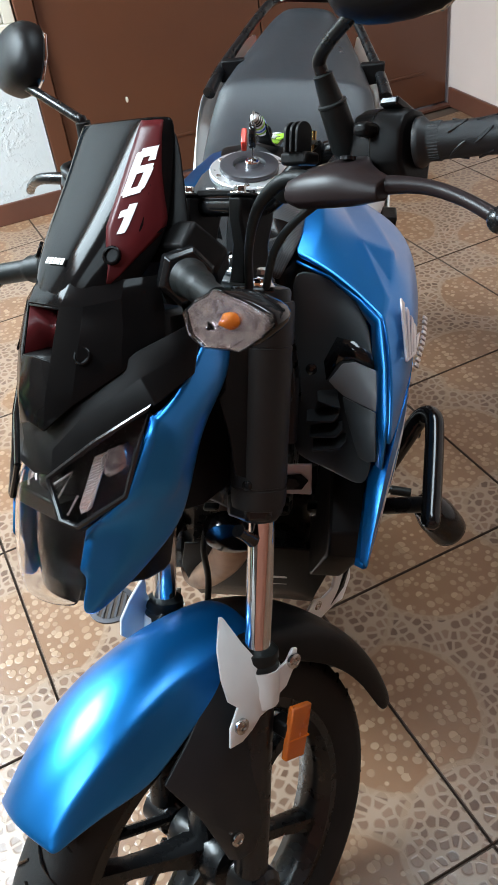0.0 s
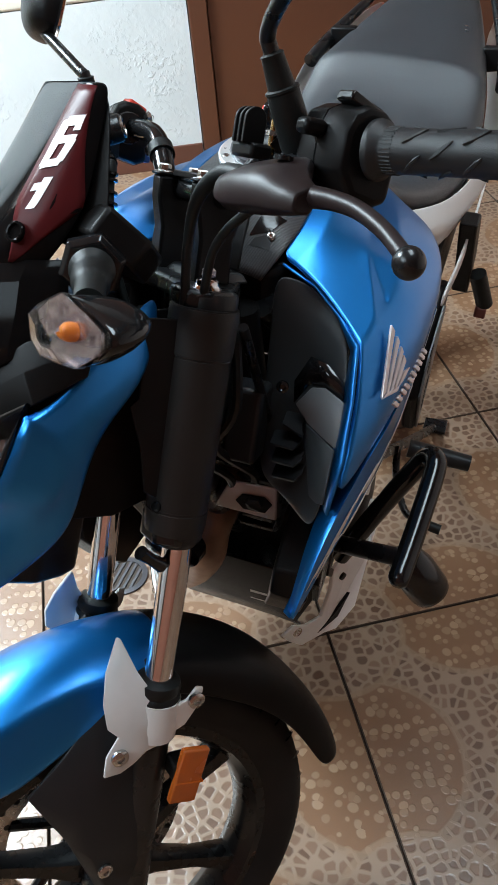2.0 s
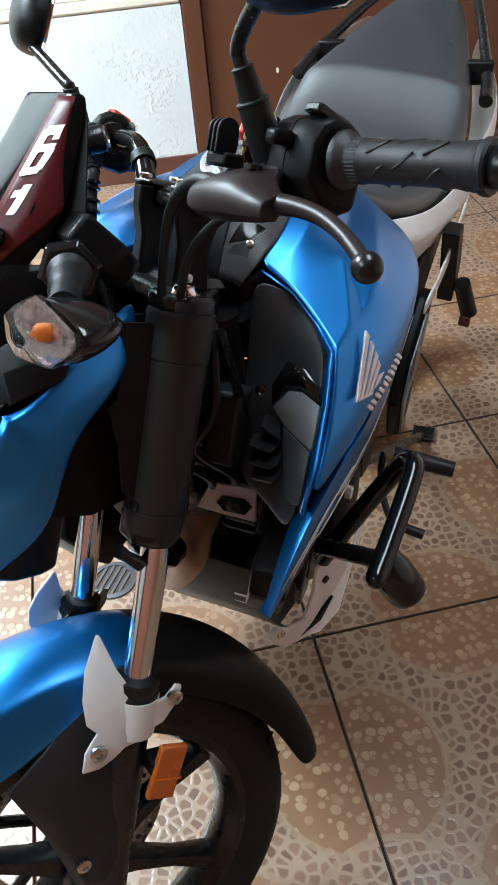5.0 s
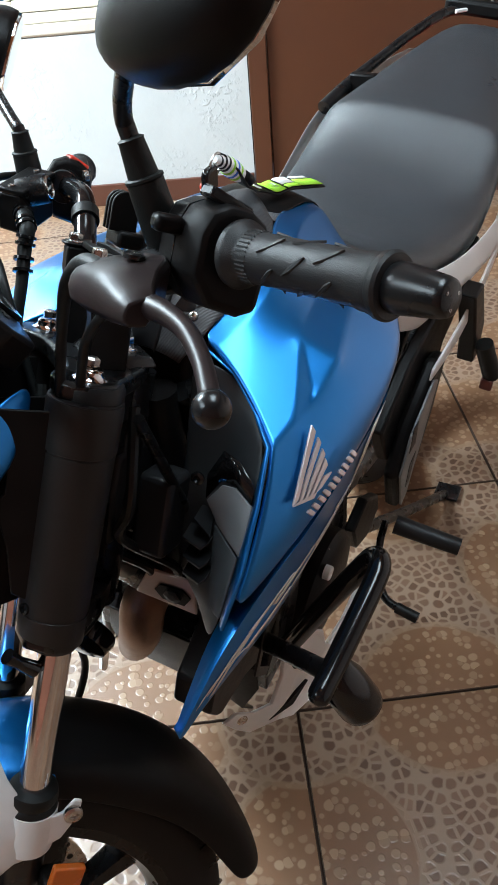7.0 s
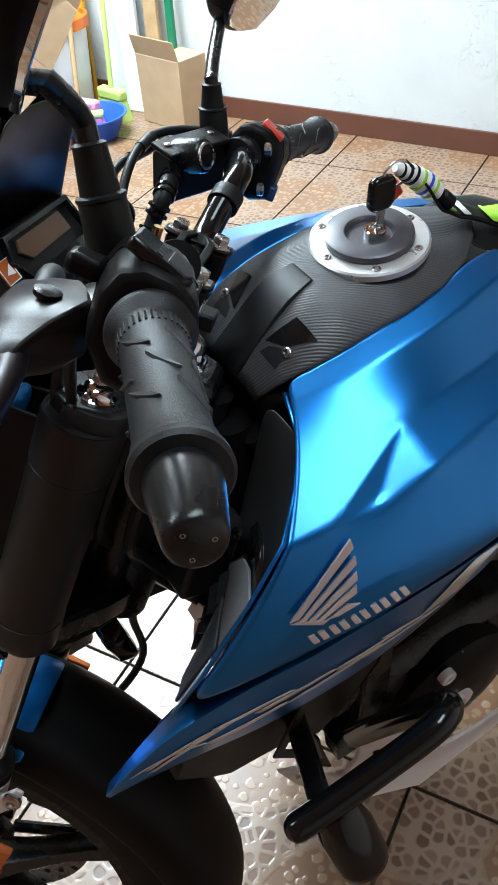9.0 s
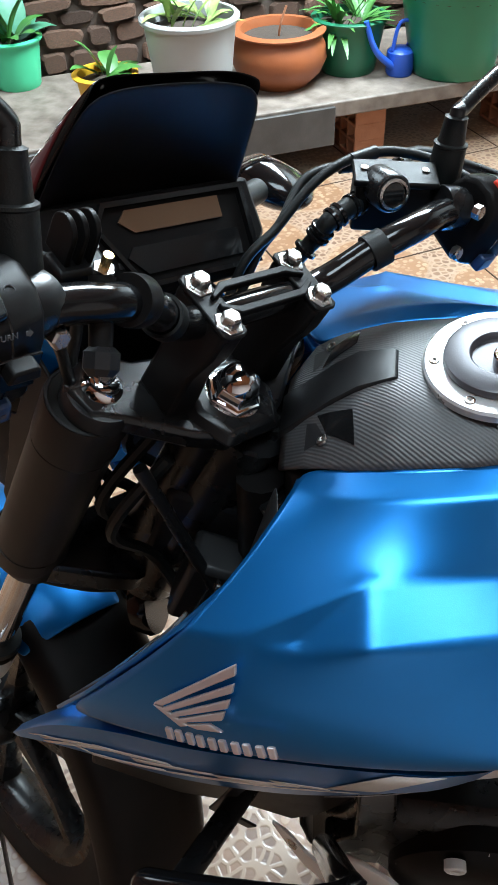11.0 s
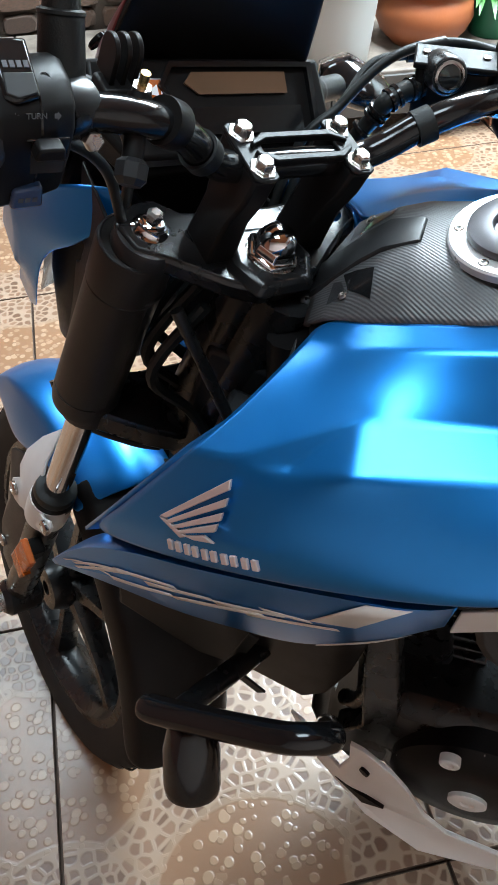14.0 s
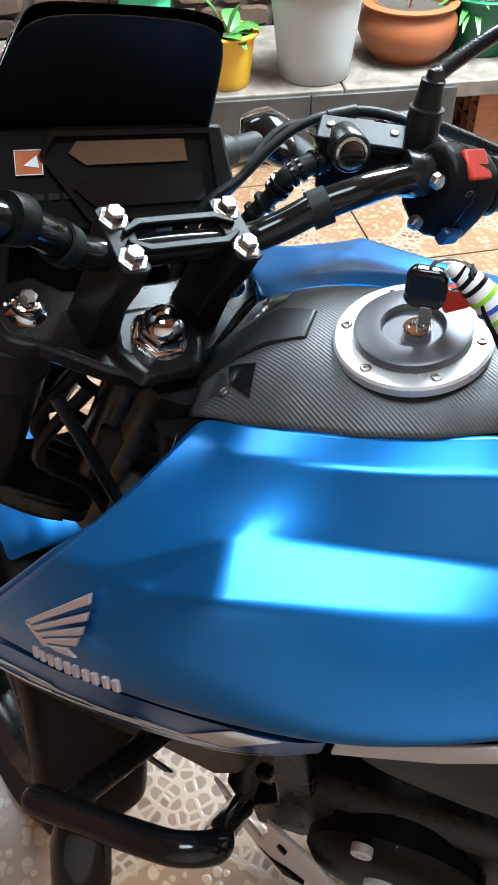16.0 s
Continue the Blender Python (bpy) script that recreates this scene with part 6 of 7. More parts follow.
part("bar_band", lathe([(0.0118, 0), (0.0140, 0), (0.0140, 0.012), (0.0118, 0.012)], 40, axis_to((0.082, -0.0205, 0.083), (0.105, -0.018, 0.104)), closed=True), RUBBER, bike, "black ribbed band on the bar", S)

# right-hand controls
rsw = housing(-1, 0.198, 0.240, 0.96, "matte black right switch housing with red stop switch")
part("stop_switch", loft([[Vector((x, y, z)) for x, y in ((-0.010, -0.010), (0.010, -0.010), (0.010, 0.011), (-0.010, 0.011))] for z in (-0.003, 0.005)]), RED, rsw, "red rocker stop switch", SR @ Matrix.Translation((-0.220, 0.008, 0.1535)) @ Matrix.Rotation(radians(-22), 4, "X") @ Matrix.Scale(1.12, 4), bevel=0.002)
part("start_button", loft([[Vector((-0.220 + x, 0.028 + y, 0.102 + z)) for x, z in ((-0.010, -0.007), (0.009, -0.007), (0.009, 0.007), (-0.009, 0.007))] for y in (-0.004, 0.005)]), SWBLUE, rsw, "dark blue starter button", SR, bevel=0.002)
part("stop_print", tube([(-0.207 + 0.003 * math.cos(a), 0.0275, 0.146 + 0.003 * math.sin(a)) for a in [2 * math.pi * i / 10 for i in range(11)]], 0.00035, 5, smooth=1), PRINT, rsw, "small grey round print", SR)
part("clamp_boss", lathe([(0.0115, 0.0), (0.0165, 0.0), (0.0172, 0.003), (0.0172, 0.017), (0.0165, 0.020), (0.0115, 0.020)], 28), METALBLACK, rsw, "", S @ BARR @ Matrix.Translation((0, 0, -0.026)))
for y, z in ((0.010, 0.144), (0.016, 0.108)):
    part("clamp_screw", lathe([(0.006, 0), (0.006, 0.005), (0.0045, 0.006)], 8, SR @ Matrix.Translation((-0.186, y, z)) @ Matrix.Rotation(radians(-70), 4, "X")), STEEL, rsw, "", smooth=False)
MC = axis_to((-0.147, -0.083, 0.092), (-0.193, -0.045, 0.114))   # along the cylinder
master = part("master_cylinder", loft([[Vector((x, y, z)) for x, y in ((-0.015, -0.026), (0.015, -0.024), (0.016, 0.010), (0.010, 0.017), (-0.012, 0.017), (-0.017, 0.008))] for z in (0.0, 0.060)]), BLACK, bike, "black brake master cylinder with round sight glass", S @ MC, bevel=0.003)
part("reservoir_cap", loft([[Vector((x, y, z)) for x, y in ((-0.018, 0.0172), (0.013, 0.0172), (0.013, 0.0225), (-0.018, 0.0225))] for z in (-0.003, 0.063)]), BLACK, master, "", S @ MC, bevel=0.0015)
for z in (0.006, 0.054):
    part("cap_screw", lathe([(0.0032, 0), (0.0032, 0.0012), (0.0015, 0.0016)], 12, S @ MC @ Matrix.Translation((0, 0.0225, z)) @ Matrix.Rotation(radians(-90), 4, "X")), STEEL, master)
GLASS_AT = Matrix.Translation((-0.1415, -0.0495, 0.1202)) @ Vector((0.45, 0.80, 0.40)).to_track_quat("Z", "Y").to_matrix().to_4x4()
part("sight_boss", lathe([(0.0150, -0.030), (0.0150, -0.002), (0.0135, 0.0)], 28, S @ GLASS_AT), METALBLACK, master)
part("sight_glass", lathe([(0.0118, -0.002), (0.0118, 0.002), (0.0098, 0.0026), (0.0092, 0.0004), (0.0, 0.0004)], 28, S @ GLASS_AT), STEEL, master, "round sight glass")
part("sight_window", lathe([(0.0090, 0.0006), (0.0086, 0.0014), (0.0, 0.0016)], 24, S @ GLASS_AT), GLOSS, master, "dark sight window")
part("brake_lever", tube([(-0.20, -0.09, 0.10), (-0.25, -0.105, 0.10), (-0.31, -0.085, 0.095), (-0.37, -0.055, 0.09)], [0.008, 0.007, 0.006, 0.006], 10), METALBLACK, bike, "black brake lever", S)
hose_path = [(-0.150, -0.072, 0.094), (-0.130, -0.071, 0.088), (-0.115, -0.070, 0.078), (-0.112, -0.071, 0.060), (-0.100, -0.072, 0.030), (-0.088, -0.075, -0.02), (-0.085, -0.075, -0.08), (-0.09, -0.07, -0.2)]
hose = part("brake_hose", tube(hose_path, [0.0085, 0.0085, 0.0078, 0.0072, 0.0062, 0.0062, 0.0062, 0.0062], 14), RUBBER, bike, "black brake hose with banjo fitting", S)
for at, to in ((0, 1), (1, 2), (2, 3), (3, 4)):
    for f in (0.25, 0.62):
        a, b = Vector(hose_path[at]), Vector(hose_path[to])
        c = a.lerp(b, f)
        part("hose_band", lathe([(0.0078, 0), (0.0102, 0.0008), (0.0102, 0.0036), (0.0078, 0.0044)], 18, axis_to(c, c + (b - a))), GLOSS, hose, "", S)
part("banjo_bolt", lathe([(0.0085, 0), (0.0085, 0.007), (0.006, 0.009)], 6, S @ axis_to((-0.150, -0.072, 0.106), (-0.135, -0.050, 0.118))), METALBLACK, hose, "", smooth=False)
for k, o in ((0, 0.0), (1, 0.012)):
    part("throttle_cable", tube([(-0.234, -0.042, 0.126 - o), (-0.226, -0.082, 0.117 - o), (-0.190, -0.108, 0.106 - o), (-0.140, -0.110 - o, 0.088 - o), (-0.102, -0.100, 0.050), (-0.080 + o, -0.090, 0.02), (-0.06 + o, -0.06, -0.06), (-0.03, -0.02, -0.16)], 0.0042, 10), RUBBER, bike, "black throttle cable", S)
    part("cable_sleeve", tube([(-0.190, -0.108, 0.106 - o), (-0.166, -0.1105 - o * 0.5, 0.0985 - o)], 0.0056, 10, smooth=1), GREY, bike, "", S)

# key and lanyard
key = thing("key", "black-headed key standing in the filler cap", "key", BIKE)
part("blade", block(0.0022, 0.008, 0.026, Matrix.Translation((0.004, 0.622, 1.022))), STEEL, key, bevel=0.0004)
part("bow", loft([[Vector((0.004 + x, 0.620 + y, 1.031 + z)) for x, y in ((-0.0045, -0.0125 * k), (0.0045, -0.0125 * k), (0.0045, 0.0135 * k), (-0.0045, 0.0135 * k))] for z, k in ((0.0, 0.7), (0.006, 1.0), (0.024, 0.95), (0.029, 0.7))]), GLOSS, key, "black plastic key head", bevel=0.003)
part("red_tab", block(0.007, 0.024, 0.017, Matrix.Translation((-0.008, 0.639, 1.033)) @ Matrix.Rotation(radians(30), 4, "X")), RED, key, "red plastic tab", bevel=0.002)
part("ring", tube([(0.004, 0.634 + 0.013 * math.cos(a), 1.058 + 0.011 * math.sin(a)) for a in [2 * math.pi * i / 12 for i in range(13)]], 0.0012, 6, smooth=3), STEEL, key, "steel key ring")
strap = thing("lanyard", "black lanyard with lime green and white print over the tank", "lanyard", BIKE)
path = [(0.006, 0.645, 1.066), (0.012, 0.658, 1.048), (0.016, 0.672, 1.026), (0.016, 0.695, 1.012), (0.015, 0.716, 1.0035), (0.019, 0.740, 0.991), (0.024, 0.772, 0.987), (0.034, 0.802, 0.979), (0.043, 0.830, 0.971)]
wid = [0.004, 0.008, 0.009, 0.010, 0.012, 0.013, 0.013, 0.013, 0.012]


def on_strap(i, a, lift=0.0):
    """A point of the strap: i along it, a across from -1 to 1."""
    k = min(int(i), 7)
    (x, y, z), (x2, y2, z2), w = path[k], path[k + 1], wid[k]
    t = i - k
    return (x + (x2 - x) * t + a * w, y + (y2 - y) * t, z + (z2 - z) * t - 0.22 * a * w + lift)


part("band", net([[on_strap(0.5 * i, a) for i in range(17)] for a in (-1, -0.5, 0, 0.5, 1)]), BLACK, strap, thick=0.0022)
for i0, i1, a0, a1, mat in ((2.1, 2.8, -0.8, 0.8, LIME), (3.2, 3.6, -0.9, 0.9, DECALW), (4.7, 5.6, -0.9, 0.9, LIME), (5.1, 5.5, -0.5, 0.3, DECALW), (5.75, 6.5, -0.9, 0.2, DECALW), (5.75, 6.5, 0.35, 0.9, LIME), (6.6, 7.9, -0.3, 0.9, LIME), (6.7, 7.7, -0.9, -0.45, DECALW)):
    part("printed_patch", net([[on_strap(i0 + (i1 - i0) * k / 4, a0 + (a1 - a0) * j / 2, 0.0026) for k in range(5)] for j in range(3)]), mat, strap, thick=0.0008)
cord = [(0.004, 0.632, 1.064), (0.006, 0.646, 1.056), (0.009, 0.660, 1.045), (0.013, 0.672, 1.034)]
tag = part("printed_tag", tube(cord, [0.0035, 0.0080, 0.0100, 0.0085], 14), DECALW, strap, "white tag with dark and lime stripes")
for k, mat in ((0.45, BLACK), (0.8, BLACK), (1.15, BLACK), (1.6, LIME), (2.05, BLUEP), (2.5, LIME)):
    i = int(k)
    c = Vector(cord[i]).lerp(Vector(cord[i + 1]), k - i)
    r = float(np.interp(k, range(4), (0.0035, 0.0080, 0.0100, 0.0085))) + 0.0005
    part("tag_stripe", lathe([(0.004, -0.0018), (r, -0.0014), (r, 0.0014), (0.004, 0.0018)], 14, axis_to(c, cord[i + 1])), mat, tag)
part("clip", lathe([(0.005, 0), (0.007, 0.002), (0.007, 0.014), (0.004, 0.017)], 12, axis_to((0.018, 0.672, 1.034), (0.021, 0.69, 1.018))), BLACK, strap)

# ---- motorcycle: badge and graphics on the left and right ----
E1, E2, E3 = Vector((0.198, 0.403, 0.860)), Vector((0.188, 0.461, 0.911)), Vector((0.213, 0.450, 0.866))
out = (E3 - E1).cross(E2 - E1).normalized()
out = out if out.x > 0 else -out


def badge_pt(a, b, lift):
    """a, b in badge units (across 130, down 118 from the wing's front tip)."""
    det = 130 * 50 + 68 * 83
    p, q = (a * 50 - b * 83) / det, (130 * b + 68 * a) / det
    return E1 + (E2 - E1) * p + (E3 - E1) * q + out * (lift + 0.0035 * math.sin(math.pi * min(1, max(0, a / 160))))


feathers = [[(0, 0), (130, -68), (126, -48), (14, 4)], [(11, 9), (122, -34), (117, -18), (19, 15)], [(19, 20), (112, -7), (106, 9), (27, 25)], [(28, 29), (102, 14), (95, 30), (38, 34)], [(42, 38), (76, 36), (92, 52), (58, 46)], [(-1, 2), (11, 6), (46, 40), (34, 42)]]
letters = [[(8 + 30 * i + o, 46 + 8 * i + o / 4), (17 + 30 * i + o, 48 + 8 * i + o / 4), (18 + 30 * i + o, 69 + 8 * i + o / 4), (9 + 30 * i + o, 67 + 8 * i + o / 4)] for i in range(5) for o in (0, 14)]
for s in (1, -1):
    badge = None
    for k, poly in enumerate(feathers + letters):
        lo, hi = [badge_pt(a, b, 0.0005) for a, b in poly], [badge_pt(a, b, 0.0038) for a, b in poly]
        bm = loft([[Vector((p.x * s, p.y, p.z)) for p in lo], [Vector((p.x * s, p.y, p.z)) for p in hi]])
        if badge is None:
            badge = part("wing_badge", bm, BADGE, bike, "raised pinkish-silver wing badge on the tank", bevel=0.0008, smooth=False)
        else:
            part("badge_feather" if k < 6 else "badge_bar", bm, BADGE, badge, "", bevel=0.0008, smooth=False)


def blade_pt(u, v, s, lift=0.0012):
    """u along the blade from tip to tail, v from its upper to its lower edge."""
    rows = BLADE[1:4]
    k = u * (len(rows[0]) - 1)
    i = min(int(k), len(rows[0]) - 2)
    q = [r[i].lerp(r[i + 1], k - i) for r in rows]
    a, b, w = (q[0], q[1], v / 0.5) if v < 0.5 else (q[1], q[2], (v - 0.5) / 0.5)
    p = a.lerp(b, w)
    return Vector(((p.x + lift) * s, p.y, p.z + (lift * 0.5 if v < 0.5 else -lift * 0.5)))


def blade_mark(cells, mat, s, label):
    for poly in cells:
        bm = bmesh.new()
        n = 6
        (u0, v0), (u1, v1), (u2, v2), (u3, v3) = poly
        rows = [[blade_pt(u0 + (u1 - u0) * t / n, v0 + (v1 - v0) * t / n, s) for t in range(n + 1)], [blade_pt(u3 + (u2 - u3) * t / n, v3 + (v2 - v3) * t / n, s) for t in range(n + 1)]]
        net(rows, bm=bm)
        part("silver_graphic", bm, mat, bike, label, thick=0.0004)


for s in (1, -1):
    slashes = [[(u, v - 0.22), (u + w, v + d - 0.22), (u + w + 0.008, v + d - 0.18), (u + 0.010, v - 0.165)] for u, v, w, d in ((0.07, 0.36, 0.15, 0.30), (0.10, 0.62, 0.20, -0.10), (0.10, 0.50, 0.17, 0.02), (0.25, 0.50, 0.17, 0.06), (0.22, 0.68, 0.18, 0.02), (0.34, 0.60, 0.16, 0.02), (0.40, 0.72, 0.20, -0.02), (0.50, 0.64, 0.14, 0.02), (0.56, 0.72, 0.18, 0.02), (0.60, 0.60, 0.09, 0.08))]
    blade_mark(slashes, DECAL, s, "fine slanted silver graphic")
    blade_mark([[(0.77, 0.02), (0.85, 0.02), (0.77, 0.46), (0.69, 0.46)], [(0.72, 0.97), (0.92, 0.72), (0.88, 0.90), (0.72, 0.985)]], DECAL, s, "silver stripe")

# ---- motorcycle: inner shrouds, frame, engine ----
for s in (1, -1):
    f = lambda pts: [(x * s, y, z) for x, y, z in pts]
    inner_rows = [f([(0.060, 0.474, 0.942), (0.085, 0.476, 0.938), (0.108, 0.482, 0.926), (0.135, 0.468, 0.908)]),
                  f([(0.062, 0.462, 0.890), (0.092, 0.460, 0.888), (0.126, 0.452, 0.886), (0.160, 0.436, 0.888)]),
                  f([(0.063, 0.452, 0.850), (0.095, 0.446, 0.848), (0.128, 0.432, 0.848), (0.164, 0.401, 0.850)]),
                  f([(0.064, 0.441, 0.806), (0.096, 0.427, 0.806), (0.130, 0.402, 0.806), (0.166, 0.359, 0.806)]),
                  f([(0.066, 0.428, 0.755), (0.100, 0.404, 0.757), (0.134, 0.366, 0.762), (0.168, 0.322, 0.768)]),
                  f([(0.070, 0.412, 0.700), (0.102, 0.386, 0.708), (0.132, 0.352, 0.720), (0.160, 0.312, 0.735)])]
    inn = part("inner_shroud", net(inner_rows), CHAR, bike, "charcoal inner shroud panel", subsurf=2, thick=0.003, angle=80)
    # Gloss black sheet puts the opening's darkness on the closed panel.
    part("opening_patch", net([f([(0.104, 0.420, 0.846), (0.118, 0.428, 0.876), (0.139, 0.420, 0.876), (0.161, 0.405, 0.866)]), f([(0.108, 0.408, 0.826), (0.122, 0.414, 0.850), (0.139, 0.409, 0.856), (0.163, 0.394, 0.854)])]), GLOSS, inn, "dark sheet standing in for a curved opening", thick=0.001)
    part("shroud_deflector", net([f([(0.110, 0.404, 0.828), (0.125, 0.408, 0.851), (0.140, 0.404, 0.857), (0.164, 0.390, 0.855)]), f([(0.118, 0.398, 0.822), (0.137, 0.394, 0.834), (0.150, 0.384, 0.837), (0.166, 0.372, 0.836)]), f([(0.129, 0.388, 0.818), (0.146, 0.374, 0.818), (0.157, 0.366, 0.818), (0.167, 0.358, 0.818)])]), SATIN, inn, "satin grey air deflector", thick=0.003, bevel=0.001)
    part("deflector_tail", net([f([(0.129, 0.388, 0.817), (0.148, 0.373, 0.817), (0.167, 0.358, 0.817)]), f([(0.134, 0.374, 0.800), (0.152, 0.352, 0.795), (0.168, 0.338, 0.797)]), f([(0.150, 0.335, 0.768), (0.160, 0.326, 0.768), (0.169, 0.318, 0.776)])]), CHAR, inn, "charcoal lower deflector", thick=0.003, bevel=0.001)
    part("shroud_screw", lathe([(0.007, 0), (0.007, 0.003), (0.004, 0.004), (0.0025, 0.002)], 16, axis_to((0.089 * s, 0.427, 0.829), (0.092 * s, 0.40, 0.836))), GLOSS, inn)
    for k, (a, b, c) in enumerate((((0.098, 0.400, 0.800), (0.126, 0.380, 0.806), (0.122, 0.395, 0.812)), ((0.086, 0.396, 0.771), (0.118, 0.375, 0.789), (0.125, 0.380, 0.797)), ((0.091, 0.386, 0.754), (0.123, 0.363, 0.776), (0.130, 0.366, 0.784)), ((0.095, 0.377, 0.740), (0.127, 0.353, 0.765), (0.134, 0.356, 0.774)))):
        a, b, c = [Vector((q[0] * s, q[1], q[2])) for q in (a, b, c)]
        back = Vector((0, 0.03, 0.004))
        part("cooling_slat", loft([[a, b, c, c + back, a + back], [p + Vector((0, 0, -0.003)) for p in (a, b, c, c + back, a + back)]]), GREY, inn, "dark grey cooling slat", bevel=0.0006)
    low = [(0.312, 0.660), (0.305, 0.625), (0.350, 0.540), (0.370, 0.512), (0.434, 0.502), (0.489, 0.470), (0.518, 0.499), (0.545, 0.606), (0.575, 0.740), (0.500, 0.735), (0.400, 0.715)]
    part("shroud_under", loft([[Vector(((x0 - (0.02 if z < 0.56 else 0)) * s, y, z)) for y, z in low] for x0 in (0.120, 0.165)]), BLACK, bike, "matte black lower shroud", bevel=0.004)
    chev = [(0.446, 0.640), (0.456, 0.634), (0.424, 0.553), (0.456, 0.512), (0.446, 0.506), (0.410, 0.551)]
    part("shroud_trim", prism(chev, 0.003, Matrix(((0, 0, s, 0.166 * s), (1, 0, 0, 0), (0, 1, 0, 0), (0, 0, 0, 1)))), GREY, bike, "grey angular trim", bevel=0.001)
    post = [(0.552, 0.640), (0.582, 0.660), (0.600, 0.434), (0.588, 0.332), (0.530, 0.330), (0.524, 0.381), (0.556, 0.423)]
    part("engine_mount", loft([[Vector((x0 * s, y, z)) for y, z in post] for x0 in (0.110, 0.140)]), METALBLACK, bike, "black engine mount plate", bevel=0.003)
    # crash bar
    part("crash_bar", tube(f([(0.2555, 0.3665, 0.6205), (0.2562, 0.370, 0.622), (0.2575, 0.378, 0.625), (0.261, 0.415, 0.638), (0.268, 0.500, 0.674), (0.266, 0.528, 0.683), (0.254, 0.546, 0.668), (0.236, 0.540, 0.632), (0.205, 0.533, 0.560), (0.165, 0.525, 0.460)]), [0.005, 0.0105, 0.0135] + [0.0135] * 7, 16), GLOSS, bike, "black tubular crash bar with a closed front end")
    part("crash_strut", rod((0.100 * s, 0.468, 0.548), (0.256 * s, 0.405, 0.628), 0.0115, 14), METALBLACK, bike, "black strut to the crash bar")
    sl = part("crash_slider", lathe([(0.013, -0.014), (0.020, -0.008), (0.0225, 0.0), (0.0270, 0.020), (0.0270, 0.058), (0.0255, 0.066), (0.021, 0.070)], 28, axis_to((0.260 * s, 0.418, 0.612), (0.302 * s, 0.427, 0.550))), GLOSS, bike, "black crash-bar slider with scuffed end")
    part("slider_end", lathe([(0.018, 0.0702), (0.018, 0.0715), (0.0, 0.0725)], 24, axis_to((0.260 * s, 0.418, 0.612), (0.302 * s, 0.427, 0.550))), STEEL, sl, "scuffed metal end")
    part("crash_bracket", tube(f([(0.11, 0.545, 0.60), (0.125, 0.565, 0.54), (0.12, 0.550, 0.45), (0.11, 0.53, 0.42)]), 0.010, 10), METALBLACK, bike, "")
    # white belly pan plate
    belly = [(0.460, 0.318), (0.478, 0.282), (0.500, 0.250), (0.545, 0.235), (0.575, 0.215), (0.650, 0.190), (0.745, 0.205), (0.830, 0.225), (0.830, 0.270), (0.740, 0.268), (0.675, 0.290), (0.645, 0.330), (0.620, 0.395), (0.600, 0.412), (0.565, 0.415), (0.548, 0.400), (0.548, 0.350), (0.535, 0.292), (0.505, 0.300), (0.480, 0.325)]
    flare = lambda y: float(np.interp(y, [0.46, 0.486, 0.569, 0.62, 0.83], [0.106, 0.121, 0.168, 0.188, 0.186]))
    pan = part("belly_plate", loft([[Vector(((flare(y) + d) * s, y, z)) for y, z in belly] for d in (-0.006, 0.0)]), WHITE, bike, "white belly plate with slots", bevel=0.0015, smooth=False)
    part("plate_hole", rod((0.166 * s, 0.570, 0.362), (0.170 * s, 0.568, 0.362), 0.0065, 16), BLACK, pan)
    slot = [(0.530, 0.252), (0.570, 0.255), (0.598, 0.290), (0.562, 0.272)]
    part("plate_slot", loft([[Vector(((flare(y) + d) * s, y, z)) for y, z in slot] for d in (-0.004, 0.0012)]), BLACK, pan)
    part("plate_screw", lathe([(0.0085, 0), (0.0085, 0.003), (0.0055, 0.004), (0.003, 0.0025)], 16, axis_to((0.120 * s, 0.487, 0.302), (0.14 * s, 0.470, 0.306))), STEEL, pan)
    # footrests
    peg = part("rider_footpeg", rod((0.21 * s, 0.920, 0.345), (0.325 * s, 0.925, 0.337), 0.0175, 14, r2=0.0155), GREY, bike, "black ribbed rubber footpeg")
    part("peg_hanger", loft([[Vector((x * s, y, z)) for y, z in ((0.80, 0.42), (0.86, 0.44), (0.94, 0.38), (0.96, 0.33), (0.90, 0.31), (0.84, 0.34))] for x in (0.150, 0.168)]), BLACK, bike, "dark alloy footpeg hanger", bevel=0.004)
    ppeg = part("pillion_footpeg", rod((0.238 * s, 1.158, 0.600), (0.262 * s, 1.178, 0.528), 0.016, 14), RUBBER, bike, "folded black pillion footpeg", YAW)
    part("peg_reflector", block(0.022, 0.012, 0.022, Matrix.Translation((0.258 * s, 1.166, 0.516))), REDDULL, ppeg, "dull red peg end with a pale bolt", YAW, bevel=0.003)
    part("frame_plate", loft([[Vector((x * s, y, z)) for y, z in ((0.80, 0.64), (0.90, 0.70), (1.04, 0.73), (1.22, 0.76), (1.24, 0.68), (1.10, 0.62), (0.98, 0.56), (0.86, 0.54))] for x in (0.160, 0.180)]), BLACK, bike, "black rear frame plate", YAW, bevel=0.004)
    part("hanger_bracket", loft([[Vector((x * s, y, z)) for y, z in ((0.88, 0.60), (0.98, 0.665), (1.03, 0.65), (1.01, 0.55), (0.95, 0.44), (0.89, 0.42), (0.84, 0.53))] for x in (0.180, 0.204)]), BLACK, bike, "black cast bracket behind the rider's heel", YAW, bevel=0.008)
    guard = part("heel_guard", loft([[Vector((x * s, y, z)) for y, z in ((0.868, 0.596), (0.950, 0.648), (0.980, 0.630), (0.950, 0.540), (0.915, 0.440), (0.893, 0.428), (0.848, 0.530))] for x in (0.2045, 0.2085)]), SATIN, bike, "grey heel guard plate with dark cutouts", YAW, bevel=0.001)
